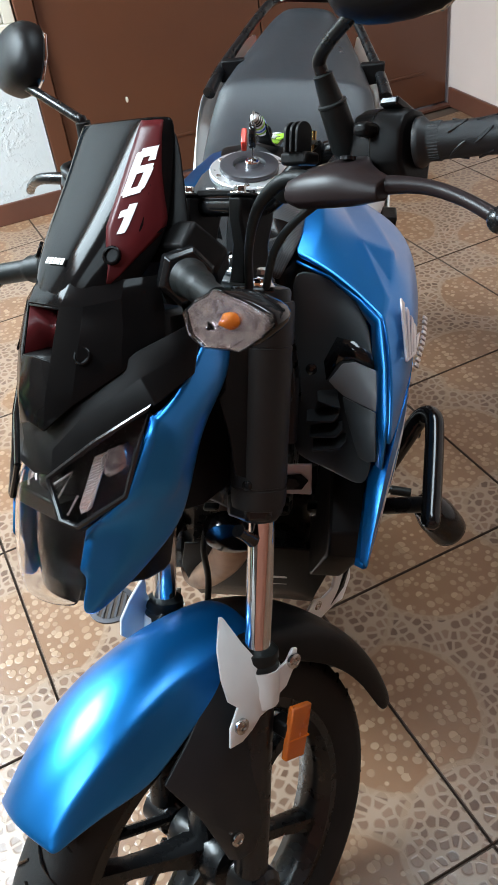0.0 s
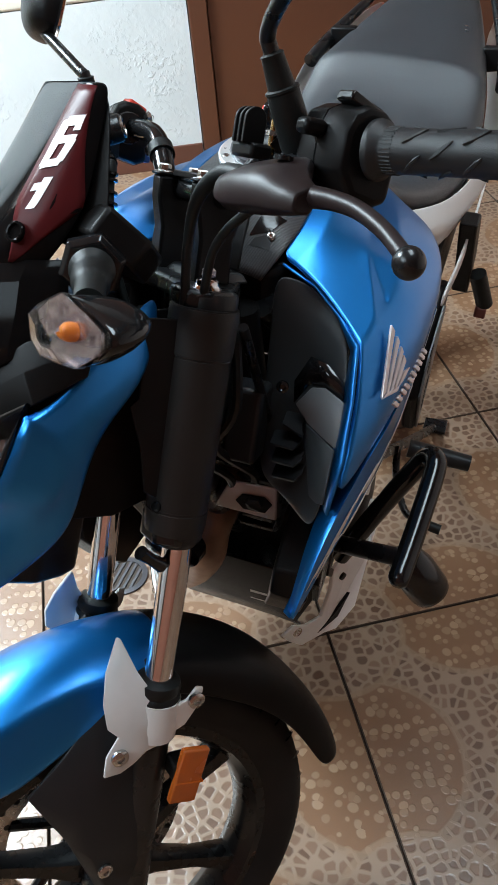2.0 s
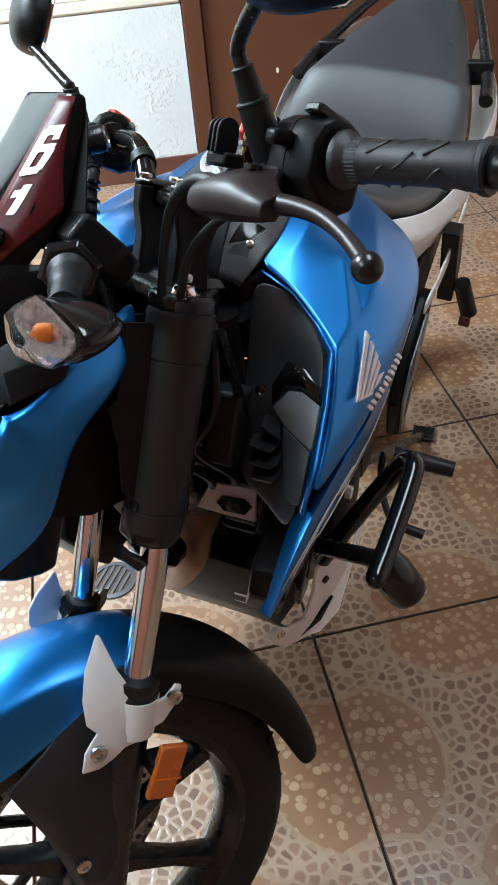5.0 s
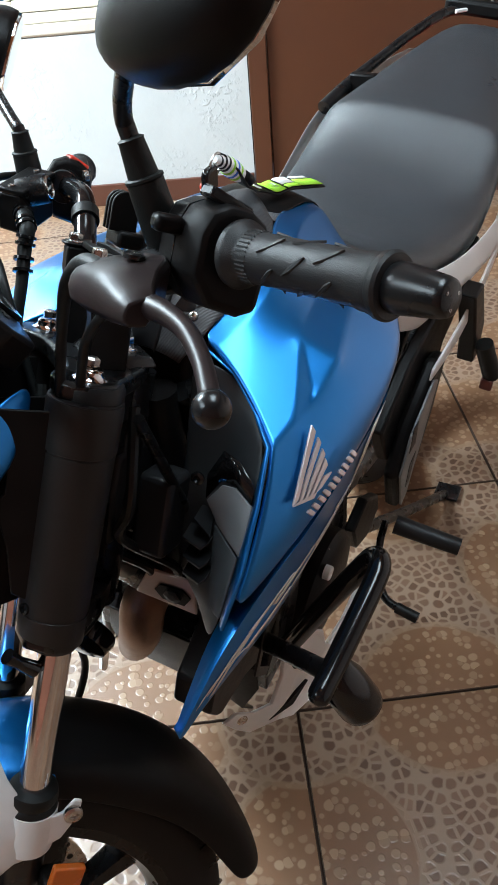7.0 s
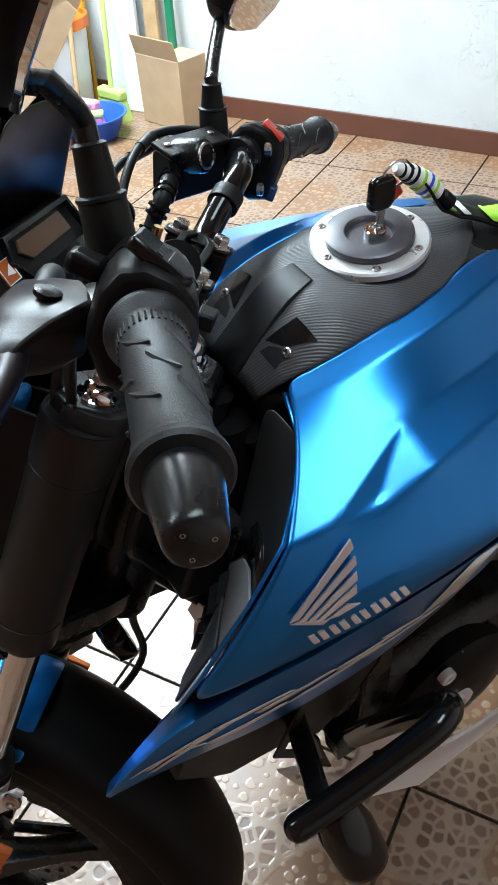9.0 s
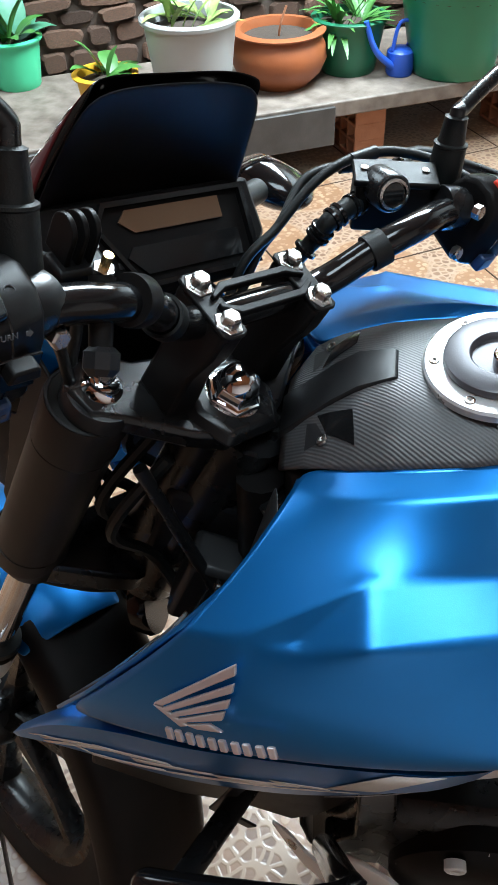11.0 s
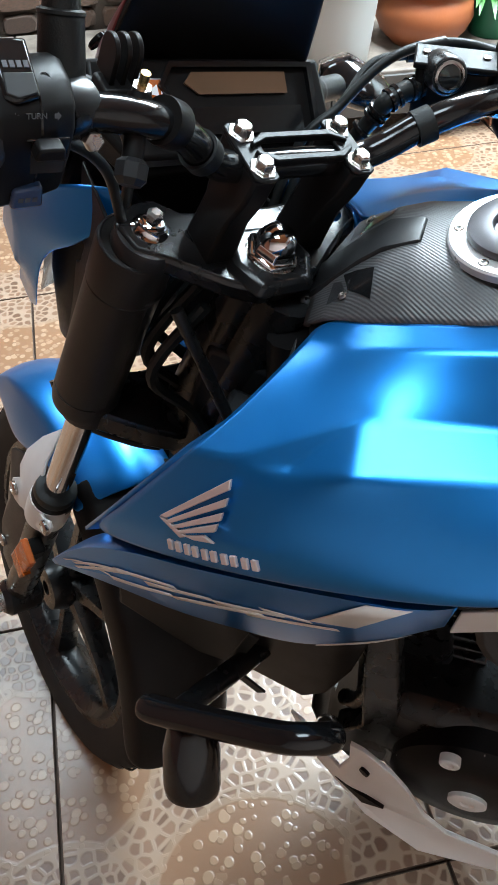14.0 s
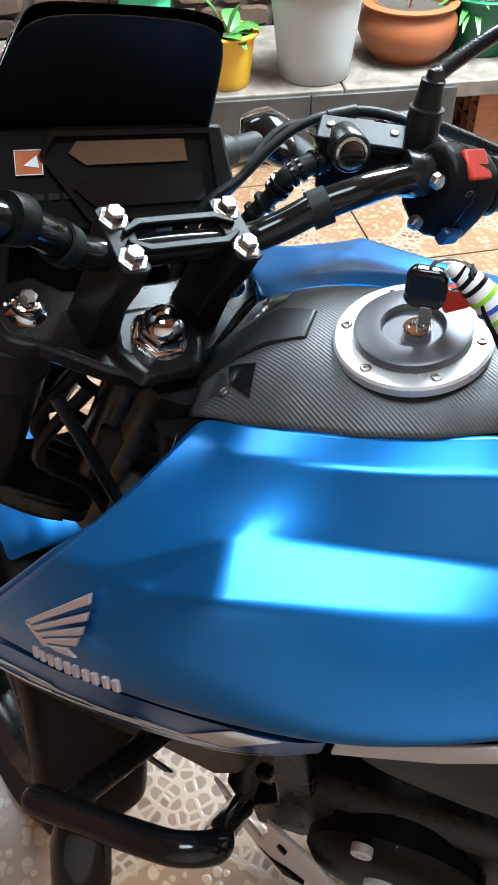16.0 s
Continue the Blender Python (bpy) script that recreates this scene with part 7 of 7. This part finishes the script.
    for slot in (((0.872, 0.610), (0.892, 0.610), (0.900, 0.560), (0.872, 0.560)), ((0.893, 0.520), (0.918, 0.530), (0.908, 0.470), (0.893, 0.470))):
        part("cutout", loft([[Vector((x * s, y, z)) for y, z in slot] for x in (0.2080, 0.2092)]), BLACK, guard, "", YAW)
    part("pillion_hanger", loft([[Vector((x * s, y, z)) for y, z in ((1.04, 0.75), (1.09, 0.75), (1.185, 0.63), (1.20, 0.555), (1.165, 0.55), (1.14, 0.61))] for x in (0.196, 0.226)]), BLACK, bike, "black pillion footpeg hanger", YAW, bevel=0.004)
    top_edge = [(0.212, 1.33, 0.815), (0.215, 1.18, 0.752), (0.214, 1.06, 0.708), (0.205, 0.945, 0.670)]
    low_edge = [(0.206, 1.33, 0.755), (0.212, 1.19, 0.700), (0.212, 1.06, 0.664), (0.205, 0.940, 0.652)]
    if s > 0:
        part("tail_strip", net([[(x * s, y, z) for x, y, z in smooth_path(r, 4)] for r in (top_edge, low_edge)]), WHITE, bike, "white strip tapering below the seat", YAW, thick=0.004, bevel=0.001)
    # side cover below the seat
    part("side_cover", net([f([(0.205, 0.625, 0.850), (0.196, 0.700, 0.870), (0.165, 0.790, 0.850), (0.140, 0.870, 0.820)]), f([(0.195, 0.640, 0.770), (0.190, 0.710, 0.760), (0.170, 0.800, 0.740), (0.155, 0.90, 0.740)]), f([(0.165, 0.660, 0.690), (0.165, 0.720, 0.660), (0.160, 0.810, 0.640), (0.150, 0.92, 0.66)])]), GREY, bike, "charcoal side cover", subsurf=1, thick=0.003)
    part("side_trim", net([f([(0.208, 0.626, 0.838), (0.204, 0.690, 0.868), (0.190, 0.745, 0.878), (0.160, 0.805, 0.866)]), f([(0.204, 0.622, 0.800), (0.202, 0.690, 0.836), (0.190, 0.745, 0.850), (0.164, 0.805, 0.842)])]), ALLOY, bike, "silver trim strip below the tank", thick=0.003, bevel=0.001)
    part("frame_rail", tube(f([(0.05, 0.47, 0.90), (0.10, 0.55, 0.80), (0.14, 0.70, 0.72), (0.15, 0.86, 0.66), (0.13, 1.10, 0.74), (0.09, 1.5, 0.86)]), 0.016, 12), METALBLACK, bike, "black steel frame rail")
    part("swingarm", tube(f([(0.10, 0.90, 0.40), (0.11, 1.15, 0.34), (0.10, 1.45, 0.305)]), [0.024, 0.022, 0.022], 12), METALBLACK, bike, "black swingarm")
    part("shock_cover", tube(f([(0.03, 0.455, 0.90), (0.045, 0.455, 0.78), (0.05, 0.46, 0.66)]), 0.020, 10), BLACK, bike, "")

part("steering_head", rod((0, 0.445, 0.925), (0, 0.335, 0.70), 0.032, 20), METALBLACK, bike, "black steering head")
part("frame_downtube", tube([(0, 0.37, 0.74), (0, 0.44, 0.62), (0, 0.50, 0.52), (0, 0.56, 0.44)], 0.020, 14), METALBLACK, bike, "black frame downtube")
part("tank_underside", loft([[Vector((x, y, z)) for x, z in ((-w, z0), (w, z0), (w, z1), (-w, z1))] for y, w, z0, z1 in ((0.475, 0.055, 0.83, 0.938), (0.53, 0.09, 0.80, 0.938), (0.62, 0.15, 0.74, 0.93), (0.75, 0.14, 0.72, 0.91), (0.84, 0.08, 0.74, 0.88))]), BLACK, bike, "matte black tank base", bevel=0.01)
for x0, x1, y0, y1, z0, z1 in ((-0.03, 0.03, 0.36, 0.44, 0.76, 0.86), (0.035, 0.075, 0.385, 0.43, 0.74, 0.83), (-0.09, -0.03, 0.37, 0.44, 0.74, 0.86)):
    part("connector_cover", block(x1 - x0, y1 - y0, z1 - z0, Matrix.Translation(((x0 + x1) / 2, (y0 + y1) / 2, (z0 + z1) / 2)) @ Matrix.Rotation(radians(-20), 4, "X")), GREY, bike, "grey-black electrical cover", bevel=0.006)
for k, (x, y) in enumerate(((0.02, 0.345), (-0.02, 0.335), (0.045, 0.36), (-0.05, 0.35))):
    part("wiring_loom", tube([(x, y + 0.03, 0.93), (x + 0.02, y - 0.02, 0.86), (x - 0.01, y, 0.78), (x + 0.02, y + 0.05, 0.70), (x, y + 0.09, 0.62)], 0.0055, 8), RUBBER, bike, "black wiring")
part("front_rod", rod((0.060, 0.372, 0.935), (0.075, 0.430, 0.770), 0.0055, 10), METALBLACK, bike, "thin black stay")

# engine
eng = part("engine", loft([[Vector((x * k, y, z)) for x, z in ((-0.14, 0.30), (0.14, 0.30), (0.15, 0.40), (0.14, 0.50), (-0.14, 0.50), (-0.15, 0.40))] for y, k in ((0.54, 0.75), (0.60, 1.0), (0.82, 1.0), (0.90, 0.8))]), METALBLACK, bike, "black single-cylinder engine", bevel=0.02)
cyl = part("cylinder", loft([[Vector((x, y + 0.12 * (0.66 - z), z)) for x, y in ((-0.07, 0.50), (0.07, 0.50), (0.08, 0.62), (-0.08, 0.62))] for z in (0.47, 0.70)]), METALBLACK, eng, "", bevel=0.01)
for k in range(9):
    z = 0.50 + 0.021 * k
    part("cooling_fin", block(0.135, 0.17, 0.008, Matrix.Translation((0, 0.57 + 0.12 * (0.66 - z), z))), METALBLACK, eng, bevel=0.002)
part("head_cover", loft([[Vector((x * k, y, z)) for x, y in ((-0.07, 0.47), (0.07, 0.47), (0.08, 0.60), (-0.08, 0.60))] for z, k in ((0.69, 1.0), (0.74, 0.85))]), GREY, eng, "grey cylinder head cover", bevel=0.01)
for s in (1, -1):
    cov = part("engine_cover", lathe([(0.095, 0.0), (0.095, 0.025), (0.085, 0.036), (0.05, 0.042), (0.0, 0.044)], 40, Matrix.Translation((0.135 * s, 0.690, 0.400)) @ Matrix.Rotation(radians(90 * s), 4, "Y")), BLACK, eng, "matte black round engine cover")
    part("cover_plug", lathe([(0.021, 0.0), (0.021, 0.005), (0.018, 0.0065), (0.008, 0.0065), (0.007, 0.004)], 28, Matrix.Translation((0.178 * s, 0.684, 0.400)) @ Matrix.Rotation(radians(90 * s), 4, "Y")), ALLOY, cov, "silver plug")
    part("cover_plug", lathe([(0.011, 0.0), (0.011, 0.009), (0.0095, 0.0105), (0.005, 0.0105), (0.0045, 0.008)], 24, Matrix.Translation((0.168 * s, 0.655, 0.480)) @ Matrix.Rotation(radians(90 * s), 4, "Y")), ALLOY, cov, "small silver plug")
    for k in range(5):
        a = radians(72 * k + 20)
        part("cover_bolt", lathe([(0.006, 0), (0.006, 0.006), (0.0045, 0.008)], 6, Matrix.Translation((0.155 * s, 0.690 + 0.088 * math.cos(a), 0.400 + 0.088 * math.sin(a))) @ Matrix.Rotation(radians(90 * s), 4, "Y")), STEEL, cov, "", smooth=False)
part("exhaust_pipe", tube([(0.0, 0.545, 0.60), (0.0, 0.490, 0.580), (-0.010, 0.455, 0.535), (-0.016, 0.450, 0.480), (-0.045, 0.475, 0.40), (-0.09, 0.54, 0.30), (-0.11, 0.62, 0.26), (-0.12, 0.80, 0.25)], [0.026, 0.029, 0.030, 0.029, 0.024, 0.022, 0.022, 0.022], 18), COPPER, bike, "scorched brown exhaust header pipe")
part("skid_plate", net([[(-0.10, 0.500, 0.430), (-0.03, 0.492, 0.440), (0.06, 0.490, 0.440), (0.135, 0.500, 0.425)], [(-0.11, 0.510, 0.365), (-0.03, 0.506, 0.370), (0.06, 0.506, 0.370), (0.135, 0.512, 0.360)], [(-0.10, 0.520, 0.310), (0.0, 0.512, 0.318), (0.07, 0.510, 0.318), (0.115, 0.506, 0.305)], [(-0.09, 0.56, 0.235), (0.0, 0.555, 0.240), (0.07, 0.552, 0.240), (0.115, 0.545, 0.245)]]), BLACK, bike, "matte black skid plate between the belly plates", thick=0.004, bevel=0.002)
for k in range(2):
    part("plate_vent", block(0.030, 0.005, 0.011, Matrix.Translation((0.052, 0.5060 + 0.002 * k, 0.353 - 0.018 * k)) @ Matrix.Rotation(radians(-8), 4, "X")), ALLOY, bike, "pale vent bar")
part("horn_bracket", loft([[Vector(p) for p in r] for r in ([(0.018, 0.400, 0.640), (0.037, 0.402, 0.688), (0.096, 0.402, 0.694), (0.098, 0.400, 0.640)], [(0.018, 0.404, 0.640), (0.037, 0.406, 0.688), (0.096, 0.406, 0.694), (0.098, 0.404, 0.640)])]), ALLOY, bike, "pale bracket ahead of the engine", bevel=0.002)
part("bracket_window", prism([(0.046, 0.662), (0.054, 0.674), (0.082, 0.678), (0.092, 0.668), (0.084, 0.652), (0.056, 0.650)], 0.002, Matrix(((1, 0, 0, 0), (0, 0, -1, 0.3995), (0, 1, 0, 0), (0, 0, 0, 1)))), BLACK, bike, "dark window in the bracket")
part("bracket_nut", lathe([(0.011, 0), (0.011, 0.004), (0.006, 0.005)], 6, axis_to((0.070, 0.398, 0.664), (0.070, 0.38, 0.664))), GREY, bike, "dark nut", smooth=False)
part("horn", lathe([(0.036, 0), (0.038, 0.006), (0.034, 0.02), (0.016, 0.026), (0.0, 0.026)], 28, axis_to((-0.005, 0.335, 0.640), (-0.005, 0.31, 0.635))), GLOSS, bike, "round black horn")

part("brake_hose", tube([(-0.085, 0.036, -0.330), (-0.105, 0.042, -0.383), (-0.126, 0.070, -0.450), (-0.124, 0.062, -0.520), (-0.105, 0.030, -0.580)], 0.0048, 10), RUBBER, bike, "black brake hose looping beside the fork", S)

# side stand and gear lever
part("side_stand", tube([(0.15, 0.92, 0.30), (0.19, 1.13, 0.17), (0.236, 1.36, 0.036)], 0.011, 12, smooth=1), METALBLACK, bike, "black side stand")
part("stand_foot", block(0.055, 0.05, 0.008, Matrix.Translation((0.240, 1.375, 0.0335)) @ Matrix.Rotation(radians(-6), 4, "Y")), METALBLACK, bike, "", bevel=0.002)
part("gear_lever", tube([(0.19, 0.93, 0.33), (0.200, 0.87, 0.318), (0.232, 0.80, 0.302), (0.268, 0.782, 0.300)], 0.007, 10), METALBLACK, bike, "black gear lever")
part("gear_toe", rod((0.262, 0.783, 0.300), (0.300, 0.779, 0.298), 0.0095, 12), RUBBER, bike, "rubber gear-lever toe")

# rear wheel and mudguard
RW = YAW @ Matrix.Translation((0, 1.46, 0.305))
rear_wheel = wheel("rear_wheel", RW, 0.303, 0.128, 0.087)
rows = []
for a in (-60, -30, 0, 30, 60):
    rows.append([(x, 1.46 + math.sin(radians(a)) * r, 0.305 + math.cos(radians(a)) * r) for x, r in ((0.09, 0.32), (0.085, 0.345), (0.05, 0.36), (0, 0.362), (-0.05, 0.36), (-0.085, 0.345), (-0.09, 0.32))])
part("rear_mudguard", net(rows), BLACK, bike, "matte black rear mudguard", YAW, subsurf=1, thick=0.004)
part("tail_light", loft([[Vector((x, y, z)) for x, z in ((-w, 0.86), (w, 0.86), (w, 0.91), (-w, 0.91))] for y, w in ((1.66, 0.07), (1.74, 0.04))]), RED, bike, "red tail light", YAW, bevel=0.01)

# ---- plant shelf ----
def on_wall(x, y, z=0):
    return WALL @ Vector((x, y, z))


SHELF = 0.25
shelf = thing("plant_shelf", "low worn stone shelf on hollow clay blocks", "shelf")
for y0, y1 in ((-2.0, -0.52), (-3.2, -2.005), (-4.6, -3.205)):
    part("slab", wbox(-3.0, -2.33, y0, y1, 0.195, SHELF), SLAB, shelf, "worn stone slab", bevel=0.006)
for k in range(5):
    part("riser_tile", wbox(-2.329, -2.314, -1.62 - 0.5 * (k + 1) + 0.004, -1.62 - 0.5 * k, 0.105, 0.238), DARKTILE, shelf, "dark grey tile along the shelf edge", bevel=0.002)


def clay_block(y):
    b = thing("clay_block", "orange hollow clay block under the shelf", "block", WALL @ Matrix.Translation((-2.48, y, 0)), "clay blocks under the shelf")
    for x in (-0.10, -0.035, 0.03, 0.095):
        part("web", block(0.012, 0.12, 0.19, Matrix.Translation((x, 0, 0.096))), CLAY, b, bevel=0.002)
    for z in (0.008, 0.067, 0.127, 0.186):
        part("shell", block(0.21, 0.12, 0.012, Matrix.Translation((-0.003, 0, z))), CLAY, b, bevel=0.002)
    return b


for y in (-0.80, -1.45):
    clay_block(y)


def pot(name, label, at, r_top, r_bot, h, mat, lip=0.012, soil=0.85, belly=0.0):
    p = thing(name, label, "flower pot", Matrix.Translation(at))
    prof = [(r_bot * 0.96, 0.0), (r_bot, 0.006)]
    for k in (0.25, 0.5, 0.75, 0.9):
        prof.append((r_bot + (r_top - r_bot) * k + belly * math.sin(math.pi * k), h * k * 0.94))
    prof += [(r_top, h * 0.94), (r_top + lip, h * 0.945), (r_top + lip * 1.1, h * 0.98), (r_top + lip * 0.6, h), (r_top - 0.006, h), (r_top - 0.012, h * 0.9), (r_top * 0.88, h * 0.7)]
    part("wall", lathe(prof, 40), mat, p)
    part("soil", lathe([(r_top - 0.010 + belly * 0.2, h * soil - 0.02), (r_top - 0.014, h * soil), (r_top * 0.5, h * soil + 0.006), (0.0, h * soil + 0.01)], 28), SOIL, p, "dark potting soil")
    return p


def leaf_mesh(l, w, bend):
    bm = bmesh.new()
    rows = []
    for k in range(7):
        t = k / 6
        ww = w * math.sin(math.pi * min(1, t * 0.92 + 0.06)) ** 0.8
        y, z = l * t * (1 - 0.15 * bend * t), l * (0.55 * t - bend * t * t * 0.6)
        rows.append([(-ww, y, z + ww * 0.25), (0, y, z), (ww, y, z + ww * 0.25)])
    return net(rows, bm=bm)


def plant(parent, n, l, w, mat, top, seed, spread=0.03, upright=0.5):
    rnd = random.Random(seed)
    for i in range(n):
        a, k = rnd.uniform(0, 2 * math.pi), rnd.uniform(0.7, 1.15)
        m = Matrix.Translation((spread * math.cos(a), spread * math.sin(a), top)) @ Matrix.Rotation(a, 4, "Z") @ Matrix.Rotation(radians(rnd.uniform(-20, 55) * upright), 4, "X")
        part("leaf", leaf_mesh(l * k, w * k, rnd.uniform(0.3, 1.0)), mat, parent, "", m)


terracotta = pot("flower_pot", "round terracotta pot with dark soil on the shelf", (-2.555, 0.175, SHELF), 0.142, 0.115, 0.185, TERRA, 0.024, 0.84, 0.045)
part("stem", tube([(0.02, 0, 0.13), (0.03, 0.01, 0.20), (0.02, 0.03, 0.26)], 0.004, 8), CLAY, terracotta)
green_small = pot("flower_pot", "dark green plastic pot with a leafy plant", (-2.70, 0.42, SHELF), 0.130, 0.100, 0.190, GREENP)
plant(green_small, 60, 0.20, 0.011, LEAF, 0.14, 5, 0.05, 0.75)
green_big = pot("flower_pot", "big teal green plastic pot with a pale leafed plant", (-2.72, 0.80, SHELF), 0.215, 0.150, 0.335, TEALP, 0.016)
plant(green_big, 9, 0.42, 0.04, LEAFY, 0.29, 6, 0.06, 0.7)
grey_pot = pot("flower_pot", "large pale grey plastic pot with variegated plant", (-2.285, -0.085, SHELF), 0.152, 0.118, 0.30, GREYP, 0.012)
plant(grey_pot, 22, 0.20, 0.017, LEAFY, 0.27, 7, 0.07, 0.9)
yellow_pot = pot("flower_pot", "small yellow plastic pot", (-2.12, -0.34, SHELF), 0.095, 0.075, 0.17, YELLOWP)
plant(yellow_pot, 12, 0.14, 0.03, LEAF, 0.15, 8, 0.03, 0.9)
teal_pot = pot("flower_pot", "small teal pot with broad green leaves", (-2.46, -0.78, SHELF), 0.10, 0.08, 0.17, MINT)
plant(teal_pot, 16, 0.20, 0.035, LEAF, 0.15, 9, 0.03, 0.9)
plant(teal_pot, 6, 0.22, 0.05, LEAFB, 0.15, 19, 0.04, 1.2)
can = thing("watering_can", "bright blue plastic watering can between the pots", "watering can", Matrix.Translation((-2.66, 0.61, SHELF)))
part("body", lathe([(0.045, 0), (0.05, 0.01), (0.05, 0.08), (0.04, 0.09), (0.0, 0.095)], 20), BLUEP, can)
part("spout", tube([(0.03, -0.02, 0.03), (0.07, -0.09, 0.10), (0.08, -0.13, 0.20)], [0.014, 0.011, 0.009], 10), BLUEP, can)
part("handle", tube([(-0.03, 0.02, 0.08), (-0.01, 0.05, 0.17), (0.02, -0.01, 0.18), (0.03, -0.03, 0.09)], 0.007, 8), BLUEP, can)
dustpan = thing("dustpan", "mint green plastic dustpan lying on the shelf", "dustpan", Matrix.Translation((-2.89, 1.16, SHELF)) @ Matrix.Rotation(radians(-51), 4, "Z"))
part("tray", net([[(-0.13, 0.0, 0.004), (0, 0.0, 0.004), (0.13, 0.0, 0.004)], [(-0.12, -0.14, 0.03), (0, -0.14, 0.02), (0.12, -0.14, 0.03)], [(-0.10, -0.2, 0.12), (0, -0.21, 0.13), (0.10, -0.2, 0.12)]]), MINT, dustpan, thick=0.006)
part("handle", tube([(0, -0.2, 0.11), (0, -0.27, 0.16)], 0.012, 10, smooth=1), MINT, dustpan)
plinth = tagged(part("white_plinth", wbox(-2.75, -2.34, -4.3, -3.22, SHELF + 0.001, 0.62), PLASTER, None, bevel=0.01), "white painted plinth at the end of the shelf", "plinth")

drain = thing("floor_drain", "round dark metal drain grate in the tiled floor", "drain", Matrix.Translation((-0.32, 0.73, 0.001)))
part("rim", lathe([(0.040, 0.0), (0.052, 0.0), (0.052, 0.003), (0.041, 0.004)], 32, closed=True), CAPM, drain, "worn metal rim")
part("cup", lathe([(0.041, 0.0015), (0.02, 0.001), (0.0, 0.001)], 24), SOIL, drain, "dark grate bed")
for k in range(5):
    part("bar", block(0.006, 2 * math.sqrt(0.040 ** 2 - (0.014 * (k - 2)) ** 2), 0.002, Matrix.Translation((0.014 * (k - 2), 0, 0.0028))), CAPM, drain)

# ---- corner with cleaning things ----
box = thing("cardboard_box", "brown cardboard box standing in the corner", "box", WALL @ Matrix.Translation((-2.06, -0.13, 0)) @ Matrix.Rotation(radians(-12), 4, "Z"))
part("carton", block(0.27, 0.16, 0.29, Matrix.Translation((0, 0, 0.145))), CARD, box, bevel=0.004)
part("flap", block(0.27, 0.004, 0.09, Matrix.Translation((0, -0.085, 0.325)) @ Matrix.Rotation(radians(14), 4, "X")), CARD, box)
bucket = thing("bucket", "white plastic bucket with an orange rim", "bucket", Matrix.Translation(on_wall(-2.62, -0.22)))
part("pail", lathe([(0.115, 0), (0.12, 0.01), (0.15, 0.40), (0.153, 0.40), (0.145, 0.395), (0.11, 0.02)], 36), WHITE, bucket)
part("rim", lathe([(0.150, 0.37), (0.164, 0.372), (0.164, 0.415), (0.150, 0.418), (0.146, 0.40)], 36), ORANGEP, bucket, "orange rim")
part("handle", tube([(-0.152, 0, 0.36), (-0.12, -0.12, 0.26), (0, -0.165, 0.20), (0.12, -0.12, 0.26), (0.152, 0, 0.36)], 0.004, 8), STEEL, bucket)


def broom(label, at, lean, mat, head, headmat, turn=0.0):
    b = thing("broom", label, "broom", Matrix.Translation(at) @ Matrix.Rotation(WA + turn, 4, "Z"), "brooms leaning in the corner")
    part("stick", tube([(0, 0, 0.12), (lean[0] * 0.5, lean[1] * 0.5, 0.72), (lean[0], lean[1], 1.32)], 0.0115, 10, smooth=1), mat, b)
    part("head", block(head, 0.05, 0.05, Matrix.Translation((0, 0, 0.11))), headmat, b, bevel=0.012)
    part("bristles", loft([[Vector((sx * head * k / 2, sy * d, z)) for sx, sy in ((-1, -1), (1, -1), (1, 1), (-1, 1))] for k, d, z in ((0.96, 0.02, 0.09), (1.1, 0.03, 0.0))]), headmat, b)
    return b


broom("broom with pale wooden stick and pink head", on_wall(-2.42, -0.36), (-0.12, 0.30), WOODP, 0.22, PINKP)
broom("broom with pale wooden stick and lime bristles", on_wall(-2.74, -0.42), (-0.10, 0.36), WOODP, 0.2, LIMEP, 0.3)
broom("broom with lime green stick", on_wall(-2.36, -0.20), (-0.06, 0.16), LIMEP, 0.16, LIMEP, -0.2)
scoop = thing("wash_basin", "bright blue plastic basin on the floor holding brushes", "basin", WALL @ Matrix.Translation((-2.30, -0.42, 0)) @ Matrix.Rotation(radians(25), 4, "Z"))
part("bowl", lathe([(0.0, 0.002), (0.09, 0.002), (0.10, 0.006), (0.145, 0.095), (0.155, 0.10), (0.155, 0.104), (0.143, 0.102), (0.097, 0.012), (0.0, 0.010)], 36), BLUEP, scoop)
brush = thing("scrubbing_brush", "lime green brush lying in the blue basin", "brush", WALL @ Matrix.Translation((-2.31, -0.45, 0.075)) @ Matrix.Rotation(radians(35), 4, "Z"))
part("back", block(0.16, 0.055, 0.02, Matrix.Translation((0, 0, 0.03))), LIMEP, brush, bevel=0.006)
part("bristles", block(0.15, 0.05, 0.025, Matrix.Translation((0, 0, 0.008))), PINKP, brush, bevel=0.003)
for x, w, h, mat, lab in ((-2.86, 0.16, 1.5, DOORM, "brown painted board leaning in the corner"), (-2.60, 0.10, 1.45, YELLOWP, "yellow painted board leaning in the corner"), (-2.36, 0.20, 1.6, WHITE, "white board leaning in the corner"), (-2.18, 0.07, 1.4, WOODP, "pale wooden plank leaning in the corner"), (-2.08, 0.035, 1.5, TEALP, "teal pole leaning in the corner")):
    b = tagged(part("leaning_board", block(w, 0.02, h, WALL @ Matrix.Translation((x, -0.055, h / 2)) @ Matrix.Rotation(radians(-2.5), 4, "X")), mat, None, bevel=0.003), lab, "board", "boards leaning in the corner")
